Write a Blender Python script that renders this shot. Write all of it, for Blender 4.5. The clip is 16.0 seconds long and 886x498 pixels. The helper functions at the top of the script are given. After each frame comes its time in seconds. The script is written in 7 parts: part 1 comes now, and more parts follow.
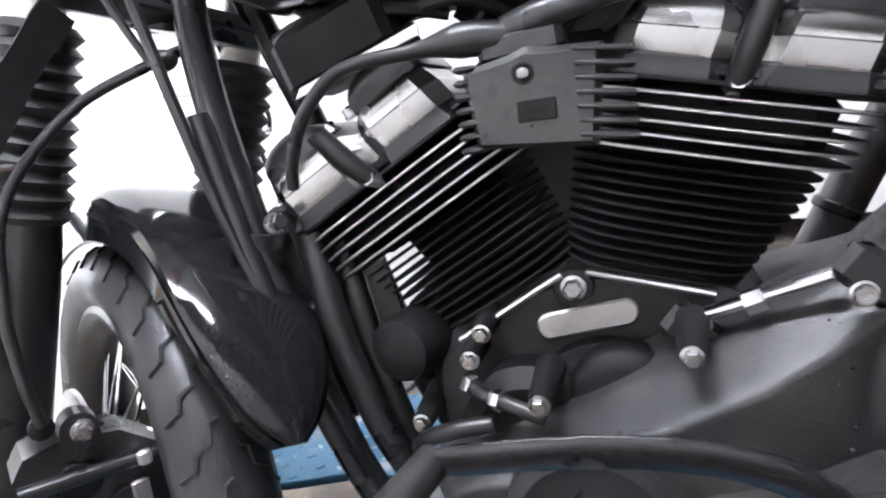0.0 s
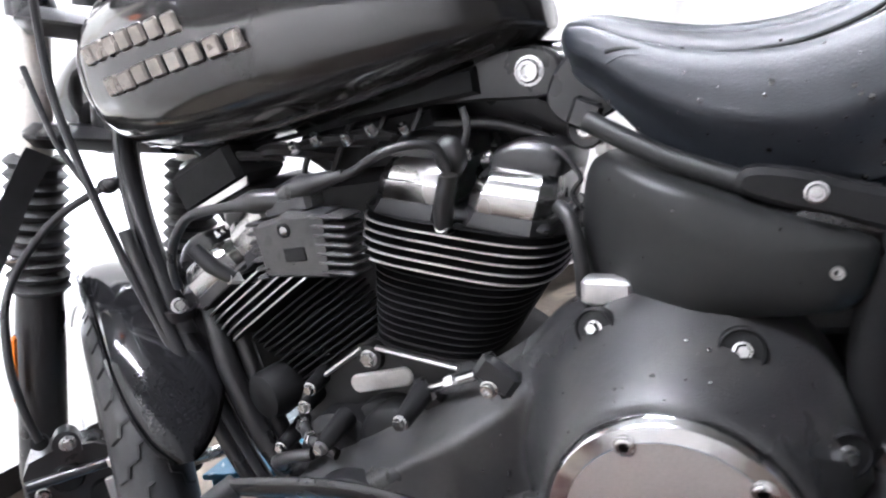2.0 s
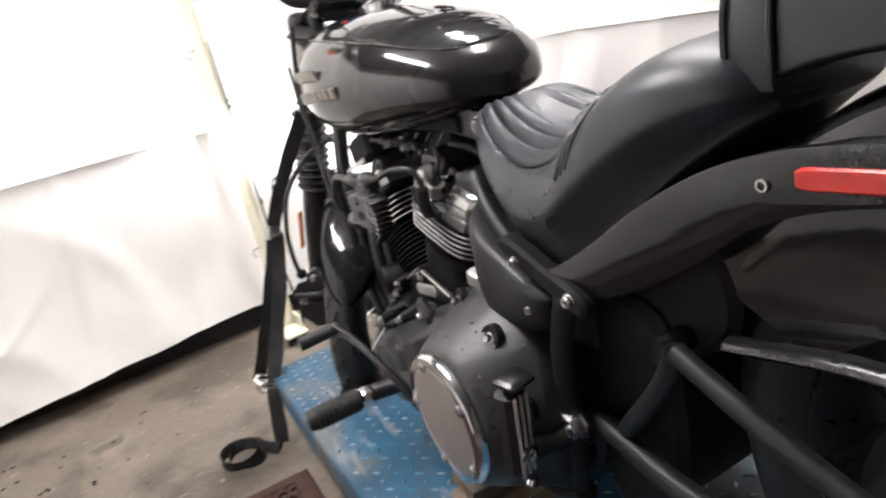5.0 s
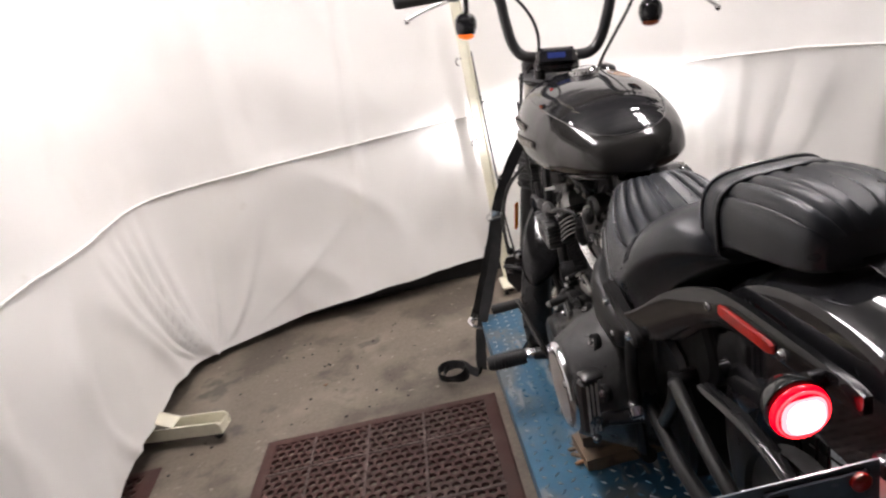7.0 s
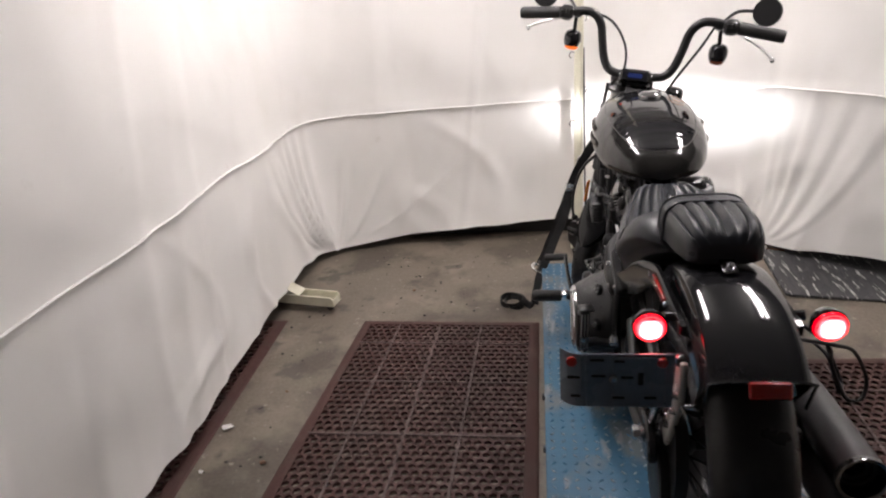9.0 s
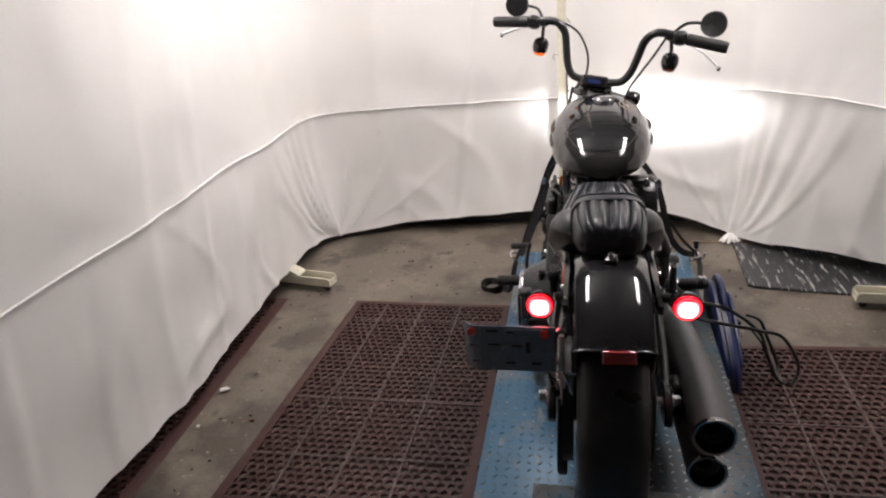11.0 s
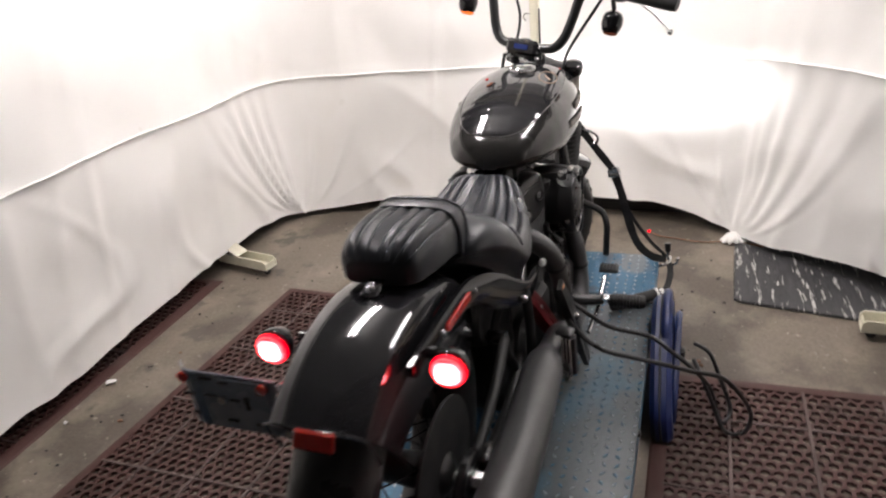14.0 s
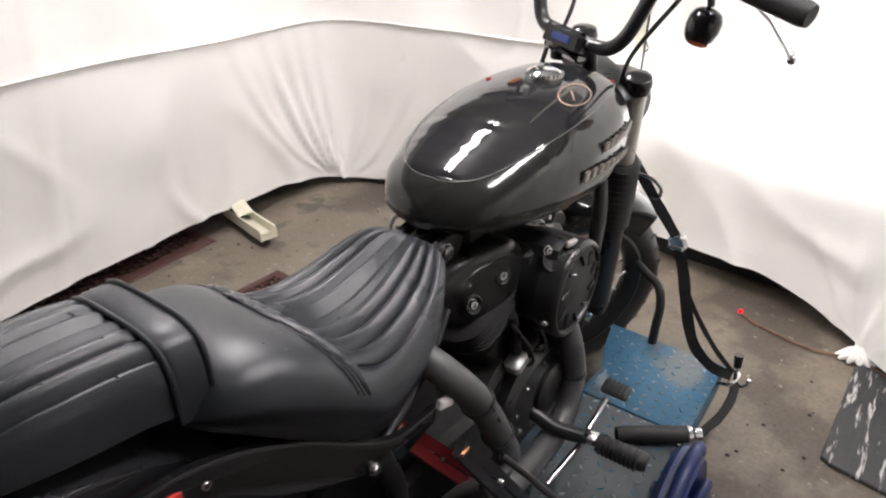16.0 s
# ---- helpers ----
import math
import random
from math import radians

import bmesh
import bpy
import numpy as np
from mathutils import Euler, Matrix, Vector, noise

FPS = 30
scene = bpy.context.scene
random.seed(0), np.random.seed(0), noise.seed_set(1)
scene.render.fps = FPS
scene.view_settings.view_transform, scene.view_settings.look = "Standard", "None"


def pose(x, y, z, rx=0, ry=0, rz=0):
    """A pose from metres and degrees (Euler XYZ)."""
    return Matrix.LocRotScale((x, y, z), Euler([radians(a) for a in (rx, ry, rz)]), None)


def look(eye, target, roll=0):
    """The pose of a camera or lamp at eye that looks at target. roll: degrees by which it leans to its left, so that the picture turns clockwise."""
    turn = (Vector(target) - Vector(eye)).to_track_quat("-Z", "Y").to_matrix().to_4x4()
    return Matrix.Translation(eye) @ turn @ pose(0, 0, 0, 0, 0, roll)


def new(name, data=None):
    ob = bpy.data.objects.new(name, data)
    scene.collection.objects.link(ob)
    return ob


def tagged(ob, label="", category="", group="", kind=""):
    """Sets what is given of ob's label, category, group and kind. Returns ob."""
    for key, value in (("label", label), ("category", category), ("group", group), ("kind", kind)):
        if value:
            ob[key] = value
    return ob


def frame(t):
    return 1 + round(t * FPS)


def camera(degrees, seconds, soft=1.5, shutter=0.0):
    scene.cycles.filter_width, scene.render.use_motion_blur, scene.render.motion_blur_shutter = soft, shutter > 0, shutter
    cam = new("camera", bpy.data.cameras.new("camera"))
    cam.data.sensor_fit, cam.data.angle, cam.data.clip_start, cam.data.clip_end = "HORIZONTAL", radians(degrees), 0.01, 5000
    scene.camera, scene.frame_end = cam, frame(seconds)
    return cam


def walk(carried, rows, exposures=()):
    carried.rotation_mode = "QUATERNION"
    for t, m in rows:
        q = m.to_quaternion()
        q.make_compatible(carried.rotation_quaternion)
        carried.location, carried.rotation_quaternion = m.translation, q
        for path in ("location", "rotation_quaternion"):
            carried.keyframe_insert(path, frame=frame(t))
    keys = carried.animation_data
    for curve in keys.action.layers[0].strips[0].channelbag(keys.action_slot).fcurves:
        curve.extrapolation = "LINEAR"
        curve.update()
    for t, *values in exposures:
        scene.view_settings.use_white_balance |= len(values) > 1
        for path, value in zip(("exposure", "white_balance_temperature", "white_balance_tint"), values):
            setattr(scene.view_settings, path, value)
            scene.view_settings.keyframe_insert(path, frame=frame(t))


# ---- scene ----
cam = camera(66.4, 16.0, soft=2.1, shutter=0.5)
PATH = [
    (0, (-0.645, 0.887, 0.471), (1.225, 1.484, 0.087), -7.9),
    (0.5, (-0.675, 0.85, 0.475), (1.199, 1.428, 0.084), -7.8),
    (1, (-0.716, 0.773, 0.523), (1.131, 1.422, 0.112), -9.0),
    (1.5, (-0.719, 0.662, 0.556), (1.089, 1.406, 0.135), -9.7),
    (2, (-0.703, 0.53, 0.589), (1.036, 1.418, 0.155), -10.8),
    (2.5, (-0.681, 0.428, 0.62), (0.903, 1.543, 0.119), -11.8),
    (3, (-0.665, 0.326, 0.639), (0.811, 1.561, 0.095), -12.7),
    (3.2, (-0.662, 0.269, 0.655), (0.77, 1.552, 0.104), -12.9),
    (5.3, (-0.544, -0.197, 0.796), (0.062, 1.588, 0.127), -13.2),
    (5.5, (-0.54, -0.238, 0.816), (-0.071, 1.583, 0.135), -13.4),
    (6, (-0.498, -0.313, 0.882), (-0.219, 1.516, 0.121), -14.1),
    (6.5, (-0.449, -0.456, 0.962), (-0.313, 1.415, 0.27), -13.3),
    (7, (-0.462, -0.593, 1.058), (-0.426, 1.281, 0.36), -12.9),
    (7.5, (-0.522, -0.742, 1.131), (-0.592, 1.128, 0.426), -10.4),
    (8, (-0.524, -0.883, 1.194), (-0.588, 0.971, 0.448), -6.9),
    (8.5, (-0.465, -1.038, 1.25), (-0.648, 0.793, 0.466), -5.4),
    (8.7, (-0.417, -1.105, 1.265), (-0.653, 0.713, 0.466), -5.0),
    (10.8, (-0.084, -1.365, 1.366), (-0.482, 0.414, 0.544), -5.4),
    (11, (-0.064, -1.382, 1.372), (-0.466, 0.391, 0.539), -5.3),
    (11.5, (-0.024, -1.405, 1.38), (-0.47, 0.348, 0.526), -6.0),
    (12, (0.036, -1.414, 1.37), (-0.475, 0.316, 0.507), -7.1),
    (12.5, (0.117, -1.365, 1.333), (-0.399, 0.357, 0.457), -7.3),
    (13, (0.235, -1.207, 1.301), (-0.331, 0.498, 0.422), -7.0),
    (13.5, (0.342, -1.039, 1.282), (-0.243, 0.649, 0.383), -6.4),
    (14, (0.474, -0.84, 1.245), (-0.187, 0.818, 0.344), -6.5),
    (14.5, (0.618, -0.626, 1.242), (-0.198, 0.967, 0.349), -5.5),
    (15, (0.644, -0.431, 1.188), (-0.275, 1.1, 0.287), -4.7),
    (15.5, (0.611, -0.18, 1.174), (-0.368, 1.282, 0.225), -1.9),
    (16, (0.592, -0.041, 1.162), (-0.406, 1.363, 0.146), 0.4),
]
walk(cam, [(t, look(eye, target, roll)) for t, eye, target, roll in PATH],
     exposures=[(0, 1.65, 5800, 13), (1.5, 1.83, 5800, 13), (2.5, 1.70, 5850, 13), (3.2, 1.56, 5900, 13), (5.3, 0.95, 6500, 14), (7, 0.42, 6600, 16), (8.5, 0.2, 6650, 16), (11, 0.2, 6650, 16), (12.5, 0.31, 6650, 16), (14.5, 0.62, 6600, 14), (16, 0.68, 6500, 13)])

# ---- light: two twin-tube ceiling fixtures, the headlamp, a dim room ----
FLOOR_Z, CEIL_Z = -0.175, 2.35
world = bpy.data.worlds.new("room_air")
scene.world = world
world.use_nodes = True
world.node_tree.nodes["Background"].inputs[0].default_value = (0.9, 0.93, 1.0, 1)
world.node_tree.nodes["Background"].inputs[1].default_value = 0.52


# ---- materials ----
def mat(name, color, rough=0.5, metal=0.0, spread=0.15, grain=60.0, blotch=4.0, bump=0.0, bump_scale=200.0, coat=0.0, emit=None, power=0.0, second=None, amount=0.5, rough_spread=0.1, stretch=None):
    """A surface with a base colour that varies at two scales, varied gloss and fine relief."""
    m = bpy.data.materials.new(name)
    m.use_nodes = True
    nt = m.node_tree
    b = nt.nodes["Principled BSDF"]
    b.inputs["Metallic"].default_value = metal
    b.inputs["Coat Weight"].default_value = coat
    b.inputs["Coat Roughness"].default_value = 0.03
    co = nt.nodes.new("ShaderNodeTexCoord")

    def noise_node(scale, detail=4.0):
        n = nt.nodes.new("ShaderNodeTexNoise")
        n.inputs["Scale"].default_value, n.inputs["Detail"].default_value = scale, detail
        nt.links.new(co.outputs["Object"], n.inputs["Vector"])
        return n.outputs["Fac"]

    def span(fac, a, z, lo=0.3, hi=0.7):
        r = nt.nodes.new("ShaderNodeMapRange")
        r.inputs["From Min"].default_value, r.inputs["From Max"].default_value = lo, hi
        r.inputs["To Min"].default_value, r.inputs["To Max"].default_value = a, z
        nt.links.new(fac, r.inputs["Value"])
        return r.outputs["Result"]

    def mix(fac, a, z, kind="MIX"):
        x = nt.nodes.new("ShaderNodeMix")
        x.data_type, x.blend_type = "RGBA", kind
        for sock, val in ((x.inputs[0], fac), (x.inputs[6], a), (x.inputs[7], z)):
            if hasattr(val, "is_linked"):
                nt.links.new(val, sock)
            else:
                sock.default_value = val
        return x.outputs[2]

    big, fine = noise_node(blotch), noise_node(grain)
    if stretch:
        mp = nt.nodes.new("ShaderNodeMapping")
        mp.inputs["Scale"].default_value = stretch
        nt.links.new(co.outputs["Object"], mp.inputs["Vector"])
        nt.links.new(mp.outputs[0], big.node.inputs["Vector"])
    col = (*color, 1)
    base = col
    if second:
        base = mix(span(big, 0, 1, 0.62 - amount * 0.3, 0.72 - amount * 0.3), col, (*second, 1))
    va = mix(span(big, 0, 1), base, tuple(c * (1 - spread) for c in color) + (1,)) if not second else base
    fin = nt.nodes.new("ShaderNodeMix")
    fin.data_type, fin.blend_type = "RGBA", "MULTIPLY"
    fin.inputs[0].default_value = min(1.0, spread * 2)
    if hasattr(va, "is_linked"):
        nt.links.new(va, fin.inputs[6])
    else:
        fin.inputs[6].default_value = va
    g = nt.nodes.new("ShaderNodeCombineColor")
    gr = span(fine, 0.75, 1.1)
    for k in range(3):
        nt.links.new(gr, g.inputs[k])
    nt.links.new(g.outputs[0], fin.inputs[7])
    nt.links.new(fin.outputs[2], b.inputs["Base Color"])
    nt.links.new(span(big, max(0.02, rough - rough_spread), min(1, rough + rough_spread)), b.inputs["Roughness"])
    if bump:
        bp = nt.nodes.new("ShaderNodeBump")
        bp.inputs["Strength"].default_value, bp.inputs["Distance"].default_value = bump, 0.001
        nt.links.new(noise_node(bump_scale, 3), bp.inputs["Height"])
        nt.links.new(bp.outputs[0], b.inputs["Normal"])
    if emit:
        b.inputs["Emission Color"].default_value = (*emit, 1)
        b.inputs["Emission Strength"].default_value = power
    return m


GLOSS = mat("gloss_black_paint", (0.0165, 0.0165, 0.0185), 0.07, 0, 0.1, 300, 3, coat=0.15, rough_spread=0.02)
SATIN = mat("satin_black_powder_coat", (0.0175, 0.0175, 0.0185), 0.30, 0, 0.2, 150, 12, 0.15, 900, rough_spread=0.04)
WRINKLE = mat("dusty_black_engine_paint", (0.025, 0.025, 0.026), 0.32, 0, 0.3, 200, 9, 0.5, 700, second=(0.040, 0.039, 0.0375), amount=0.4)
DEEP = mat("dark_cast_metal", (0.023, 0.023, 0.023), 0.55, 0, 0.3, 100, 10, 0.4, 400)
STRUT = mat("black_strut_enamel", (0.0125, 0.0125, 0.0135), 0.10, 0, 0.1, 300, 3, rough_spread=0.03)
COVER = mat("dull_black_moulding", (0.0165, 0.0170, 0.0170), 0.42, 0, 0.25, 150, 9, 0.15, 900, rough_spread=0.05)
FIN = mat("matt_black_cylinder_paint", (0.011, 0.011, 0.0115), 0.58, 0, 0.3, 120, 12, 0.3, 500)
SATCHROME = mat("satin_polished_aluminium", (0.52, 0.515, 0.505), 0.27, 1, 0.12, 220, 14, 0.12, 500)
FRAME = mat("black_frame_paint", (0.018, 0.018, 0.019), 0.2, 0, 0.2, 150, 8)
CHROME = mat("polished_steel", (0.75, 0.75, 0.76), 0.12, 1, 0.1, 100, 20)
ALU = mat("brushed_aluminium", (0.80, 0.79, 0.78), 0.42, 1, 0.15, 250, 15, 0.2, 600)
DARKCHROME = mat("blackened_chrome", (0.30, 0.30, 0.305), 0.14, 1, 0.1, 100, 20)
BOLT = mat("zinc_bolt", (0.62, 0.62, 0.62), 0.25, 1, 0.2, 300, 40)
BRONZE = mat("brushed_derby_metal", (0.68, 0.645, 0.625), 0.42, 1, 0.15, 400, 10, 0.2, 900)
RUBBER = mat("tyre_rubber", (0.024, 0.024, 0.025), 0.40, 0, 0.3, 200, 10, 0.4, 500, rough_spread=0.14)
GRIP = mat("rubber_grip", (0.02, 0.02, 0.02), 0.6, 0, 0.2, 200, 12, 0.3, 400)
LEATHER = mat("black_seat_leather", (0.0215, 0.025, 0.031), 0.31, 0, 0.25, 220, 6, 0.40, 650, rough_spread=0.05)
WEB = mat("black_webbing", (0.020, 0.020, 0.021), 0.7, 0, 0.3, 500, 20, 0.8, 900)
HOSE = mat("black_cable_rubber", (0.017, 0.017, 0.0175), 0.34, 0, 0.2, 100, 15)
PIPE = mat("black_ceramic_exhaust", (0.10, 0.10, 0.102), 0.42, 0.3, 0.2, 120, 8, 0.2, 400)
CLOTH = mat("white_curtain_cloth", (0.80, 0.785, 0.755), 0.85, 0, 0.05, 700, 1.6, 0.25, 900)
WALL = mat("grey_wall_paint", (0.22, 0.212, 0.20), 0.7, 0, 0.3, 30, 2)
CEIL = mat("ceiling_panel", (0.36, 0.36, 0.35), 0.8, 0, 0.08, 30, 1)
CONCRETE = mat("stained_concrete", (0.155, 0.128, 0.099), 0.55, 0, 0.45, 90, 2.6, 0.6, 120, second=(0.085, 0.069, 0.053), amount=0.55)
BLUE = mat("worn_blue_deck_paint", (0.021, 0.108, 0.195), 0.46, 0.1, 0.25, 80, 5.0, 0.3, 300, second=(0.13, 0.155, 0.172), amount=0.3)
DECKSTEEL = mat("worn_grey_deck_plate", (0.105, 0.112, 0.116), 0.52, 0.35, 0.3, 90, 8.0, 0.3, 300, second=(0.07, 0.12, 0.16), amount=0.35)
DECKSHEEN = mat("blue_grey_sheen_deck", (0.060, 0.071, 0.078), 0.48, 0.2, 0.25, 80, 5.0, 0.3, 300, second=(0.05, 0.095, 0.13), amount=0.35)
STUD = mat("rubbed_bare_studs", (0.40, 0.44, 0.47), 0.35, 0.6, 0.3, 300, 14, second=(0.06, 0.20, 0.32), amount=0.5)
MATRUB = mat("brown_rubber_mat", (0.054, 0.0205, 0.0165), 0.66, 0, 0.3, 150, 6, 0.4, 300, second=(0.058, 0.030, 0.025), amount=0.4)
SEAMRUB = mat("dusty_mat_seam", (0.092, 0.062, 0.055), 0.7, 0, 0.3, 150, 8, 0.3, 300)
SLATE = mat("black_rubber_mat_scuffed", (0.03, 0.03, 0.032), 0.5, 0, 0.3, 150, 34, 0.3, 200, second=(0.42, 0.41, 0.39), amount=0.14, stretch=(2.2, 0.3, 1))
CREAM = mat("cream_steel_paint", (0.72, 0.69, 0.55), 0.4, 0, 0.15, 80, 10)
REDPAINT = mat("red_clamp_enamel", (0.24, 0.013, 0.016), 0.4, 0, 0.25, 100, 12)
REFLECT = mat("red_reflector_plastic", (0.50, 0.018, 0.012), 0.18, 0, 0.1, 600, 30, 0.4, 900, coat=0.5, emit=(1.0, 0.06, 0.02), power=0.0)
AMBER = mat("amber_lens", (0.85, 0.22, 0.02), 0.2, 0, 0.1, 200, 30, coat=0.5)
AMBERLIT = mat("lit_amber_bulb", (0.9, 0.2, 0.03), 0.3, emit=(1.0, 0.17, 0.02), power=0.7)
PALE = mat("pale_bare_metal", (0.60, 0.575, 0.53), 0.34, 0.25, 0.15, 200, 14)
AMBERDIM = mat("smoked_amber_lens", (0.05, 0.03, 0.025), 0.12, 0, 0.1, 200, 30, coat=0.6, emit=(1.0, 0.17, 0.02), power=0.05)
REDLIT = mat("lit_red_lens", (0.8, 0.01, 0.02), 0.2, emit=(1.0, 0.0, 0.012), power=1.5)
REDCORE = mat("lit_red_bulb", (1.0, 0.5, 0.5), 0.3, emit=(1.0, 0.17, 0.19), power=26.0)
REDMID = mat("lit_red_glow_ring", (1.0, 0.1, 0.1), 0.3, emit=(1.0, 0.02, 0.025), power=5.0)
REDPINK = mat("lit_pink_glow_ring", (1.0, 0.2, 0.2), 0.3, emit=(1.0, 0.10, 0.11), power=5.5)
TUBELIT = mat("lit_fluorescent_tube", (1, 1, 1), 0.4, emit=(1.0, 0.965, 0.955), power=90.0)
# weaker copy for the right fixture, set to balance brightness across the bay
TUBEDIM = mat("dimmer_fluorescent_tube", (1, 1, 1), 0.4, emit=(1.0, 0.965, 0.955), power=70.0)
SCREEN = mat("lit_blue_display", (0.012, 0.018, 0.09), 0.2, emit=(0.10, 0.20, 0.70), power=0.07)
BLUEPLASTIC = mat("blue_moulded_plastic", (0.008, 0.020, 0.10), 0.38, 0, 0.2, 100, 8)
PLATEPLASTIC = mat("smoky_blue_grey_plastic", (0.18, 0.21, 0.26), 0.30, 0, 0.2, 100, 8, coat=0.3)
WOOD = mat("stained_softwood", (0.20, 0.14, 0.09), 0.7, 0, 0.4, 50, 14, 0.5, 90, second=(0.09, 0.065, 0.045), amount=0.5)
PAPER = mat("white_paper", (0.82, 0.82, 0.80), 0.8, 0, 0.05, 100, 10)
GOLD = mat("pale_bronze_line", (0.42, 0.30, 0.22), 0.35, 0.6, 0.1, 200, 20)
STRIPE = mat("dark_grey_pinstripe", (0.16, 0.155, 0.15), 0.3, 0.4, 0.1, 200, 20, coat=0.6)
BADGE = mat("aged_nickel_badge", (0.30, 0.275, 0.25), 0.32, 0.9, 0.25, 200, 25, 0.3, 500)
COPPER = mat("copper_jaw", (0.6, 0.27, 0.13), 0.35, 1, 0.2, 200, 20)
CHARCOAL = mat("charcoal_tank_paint", (0.0215, 0.0205, 0.0198), 0.12, 0.0, 0.15, 900, 3, coat=0.22, rough_spread=0.03)
GLASS = mat("dark_mirror_back", (0.012, 0.012, 0.013), 0.3, 0, 0.1, 100, 10)


def layer(m, color, scale, lo, hi, strength=1.0, detail=6.0, stretch=None):
    """One more coat of dirt, dust or wear over a surface, in patches of its own."""
    nt = m.node_tree
    sock = nt.nodes["Principled BSDF"].inputs["Base Color"]
    under = sock.links[0].from_socket
    co, n, r, x = (nt.nodes.new("ShaderNode" + k) for k in ("TexCoord", "TexNoise", "MapRange", "Mix"))
    n.inputs["Scale"].default_value, n.inputs["Detail"].default_value = scale, detail
    if stretch:
        mp = nt.nodes.new("ShaderNodeMapping")
        mp.inputs["Scale"].default_value = stretch
        nt.links.new(co.outputs["Object"], mp.inputs["Vector"])
        nt.links.new(mp.outputs[0], n.inputs["Vector"])
    else:
        nt.links.new(co.outputs["Object"], n.inputs["Vector"])
    r.inputs["From Min"].default_value, r.inputs["From Max"].default_value, r.inputs["To Max"].default_value = lo, hi, strength
    nt.links.new(n.outputs["Fac"], r.inputs["Value"])
    x.data_type = "RGBA"
    nt.links.new(r.outputs["Result"], x.inputs[0])
    nt.links.new(under, x.inputs[6])
    x.inputs[7].default_value = (*color, 1)
    nt.links.new(x.outputs[2], sock)


for m, level in ((FIN, 0.2), (DEEP, 0.35), (WEB, 0.3), (MATRUB, 0.35), (COVER, 0.3), (STRUT, 0.42)):
    m.node_tree.nodes["Principled BSDF"].inputs["Specular IOR Level"].default_value = level
layer(CONCRETE, (0.225, 0.192, 0.150), 4.5, 0.54, 0.68, 0.7)
layer(CONCRETE, (0.05, 0.042, 0.034), 9.0, 0.60, 0.70, 0.75, 8)
layer(CONCRETE, (0.36, 0.33, 0.28), 42.0, 0.66, 0.74, 0.6)
layer(BLUE, (0.30, 0.31, 0.31), 30.0, 0.62, 0.70, 0.7, 8, (1.0, 0.25, 1.0))
layer(BLUE, (0.06, 0.055, 0.05), 7.0, 0.60, 0.72, 0.6, 8)
layer(MATRUB, (0.11, 0.080, 0.070), 5.0, 0.56, 0.74, 0.3, 8)
layer(CLOTH, (0.66, 0.62, 0.55), 2.2, 0.58, 0.78, 0.4, 8)
layer(CLOTH, (0.50, 0.45, 0.38), 9.0, 0.70, 0.78, 0.3, 8)
layer(WRINKLE, (0.11, 0.108, 0.104), 14.0, 0.60, 0.72, 0.35, 8)
layer(WRINKLE, (0.012, 0.012, 0.012), 34.0, 0.62, 0.68, 0.6, 4)
layer(LEATHER, (0.045, 0.047, 0.051), 11.0, 0.50, 0.90, 0.2, 8)
layer(RUBBER, (0.045, 0.043, 0.041), 9.0, 0.58, 0.74, 0.6, 8)


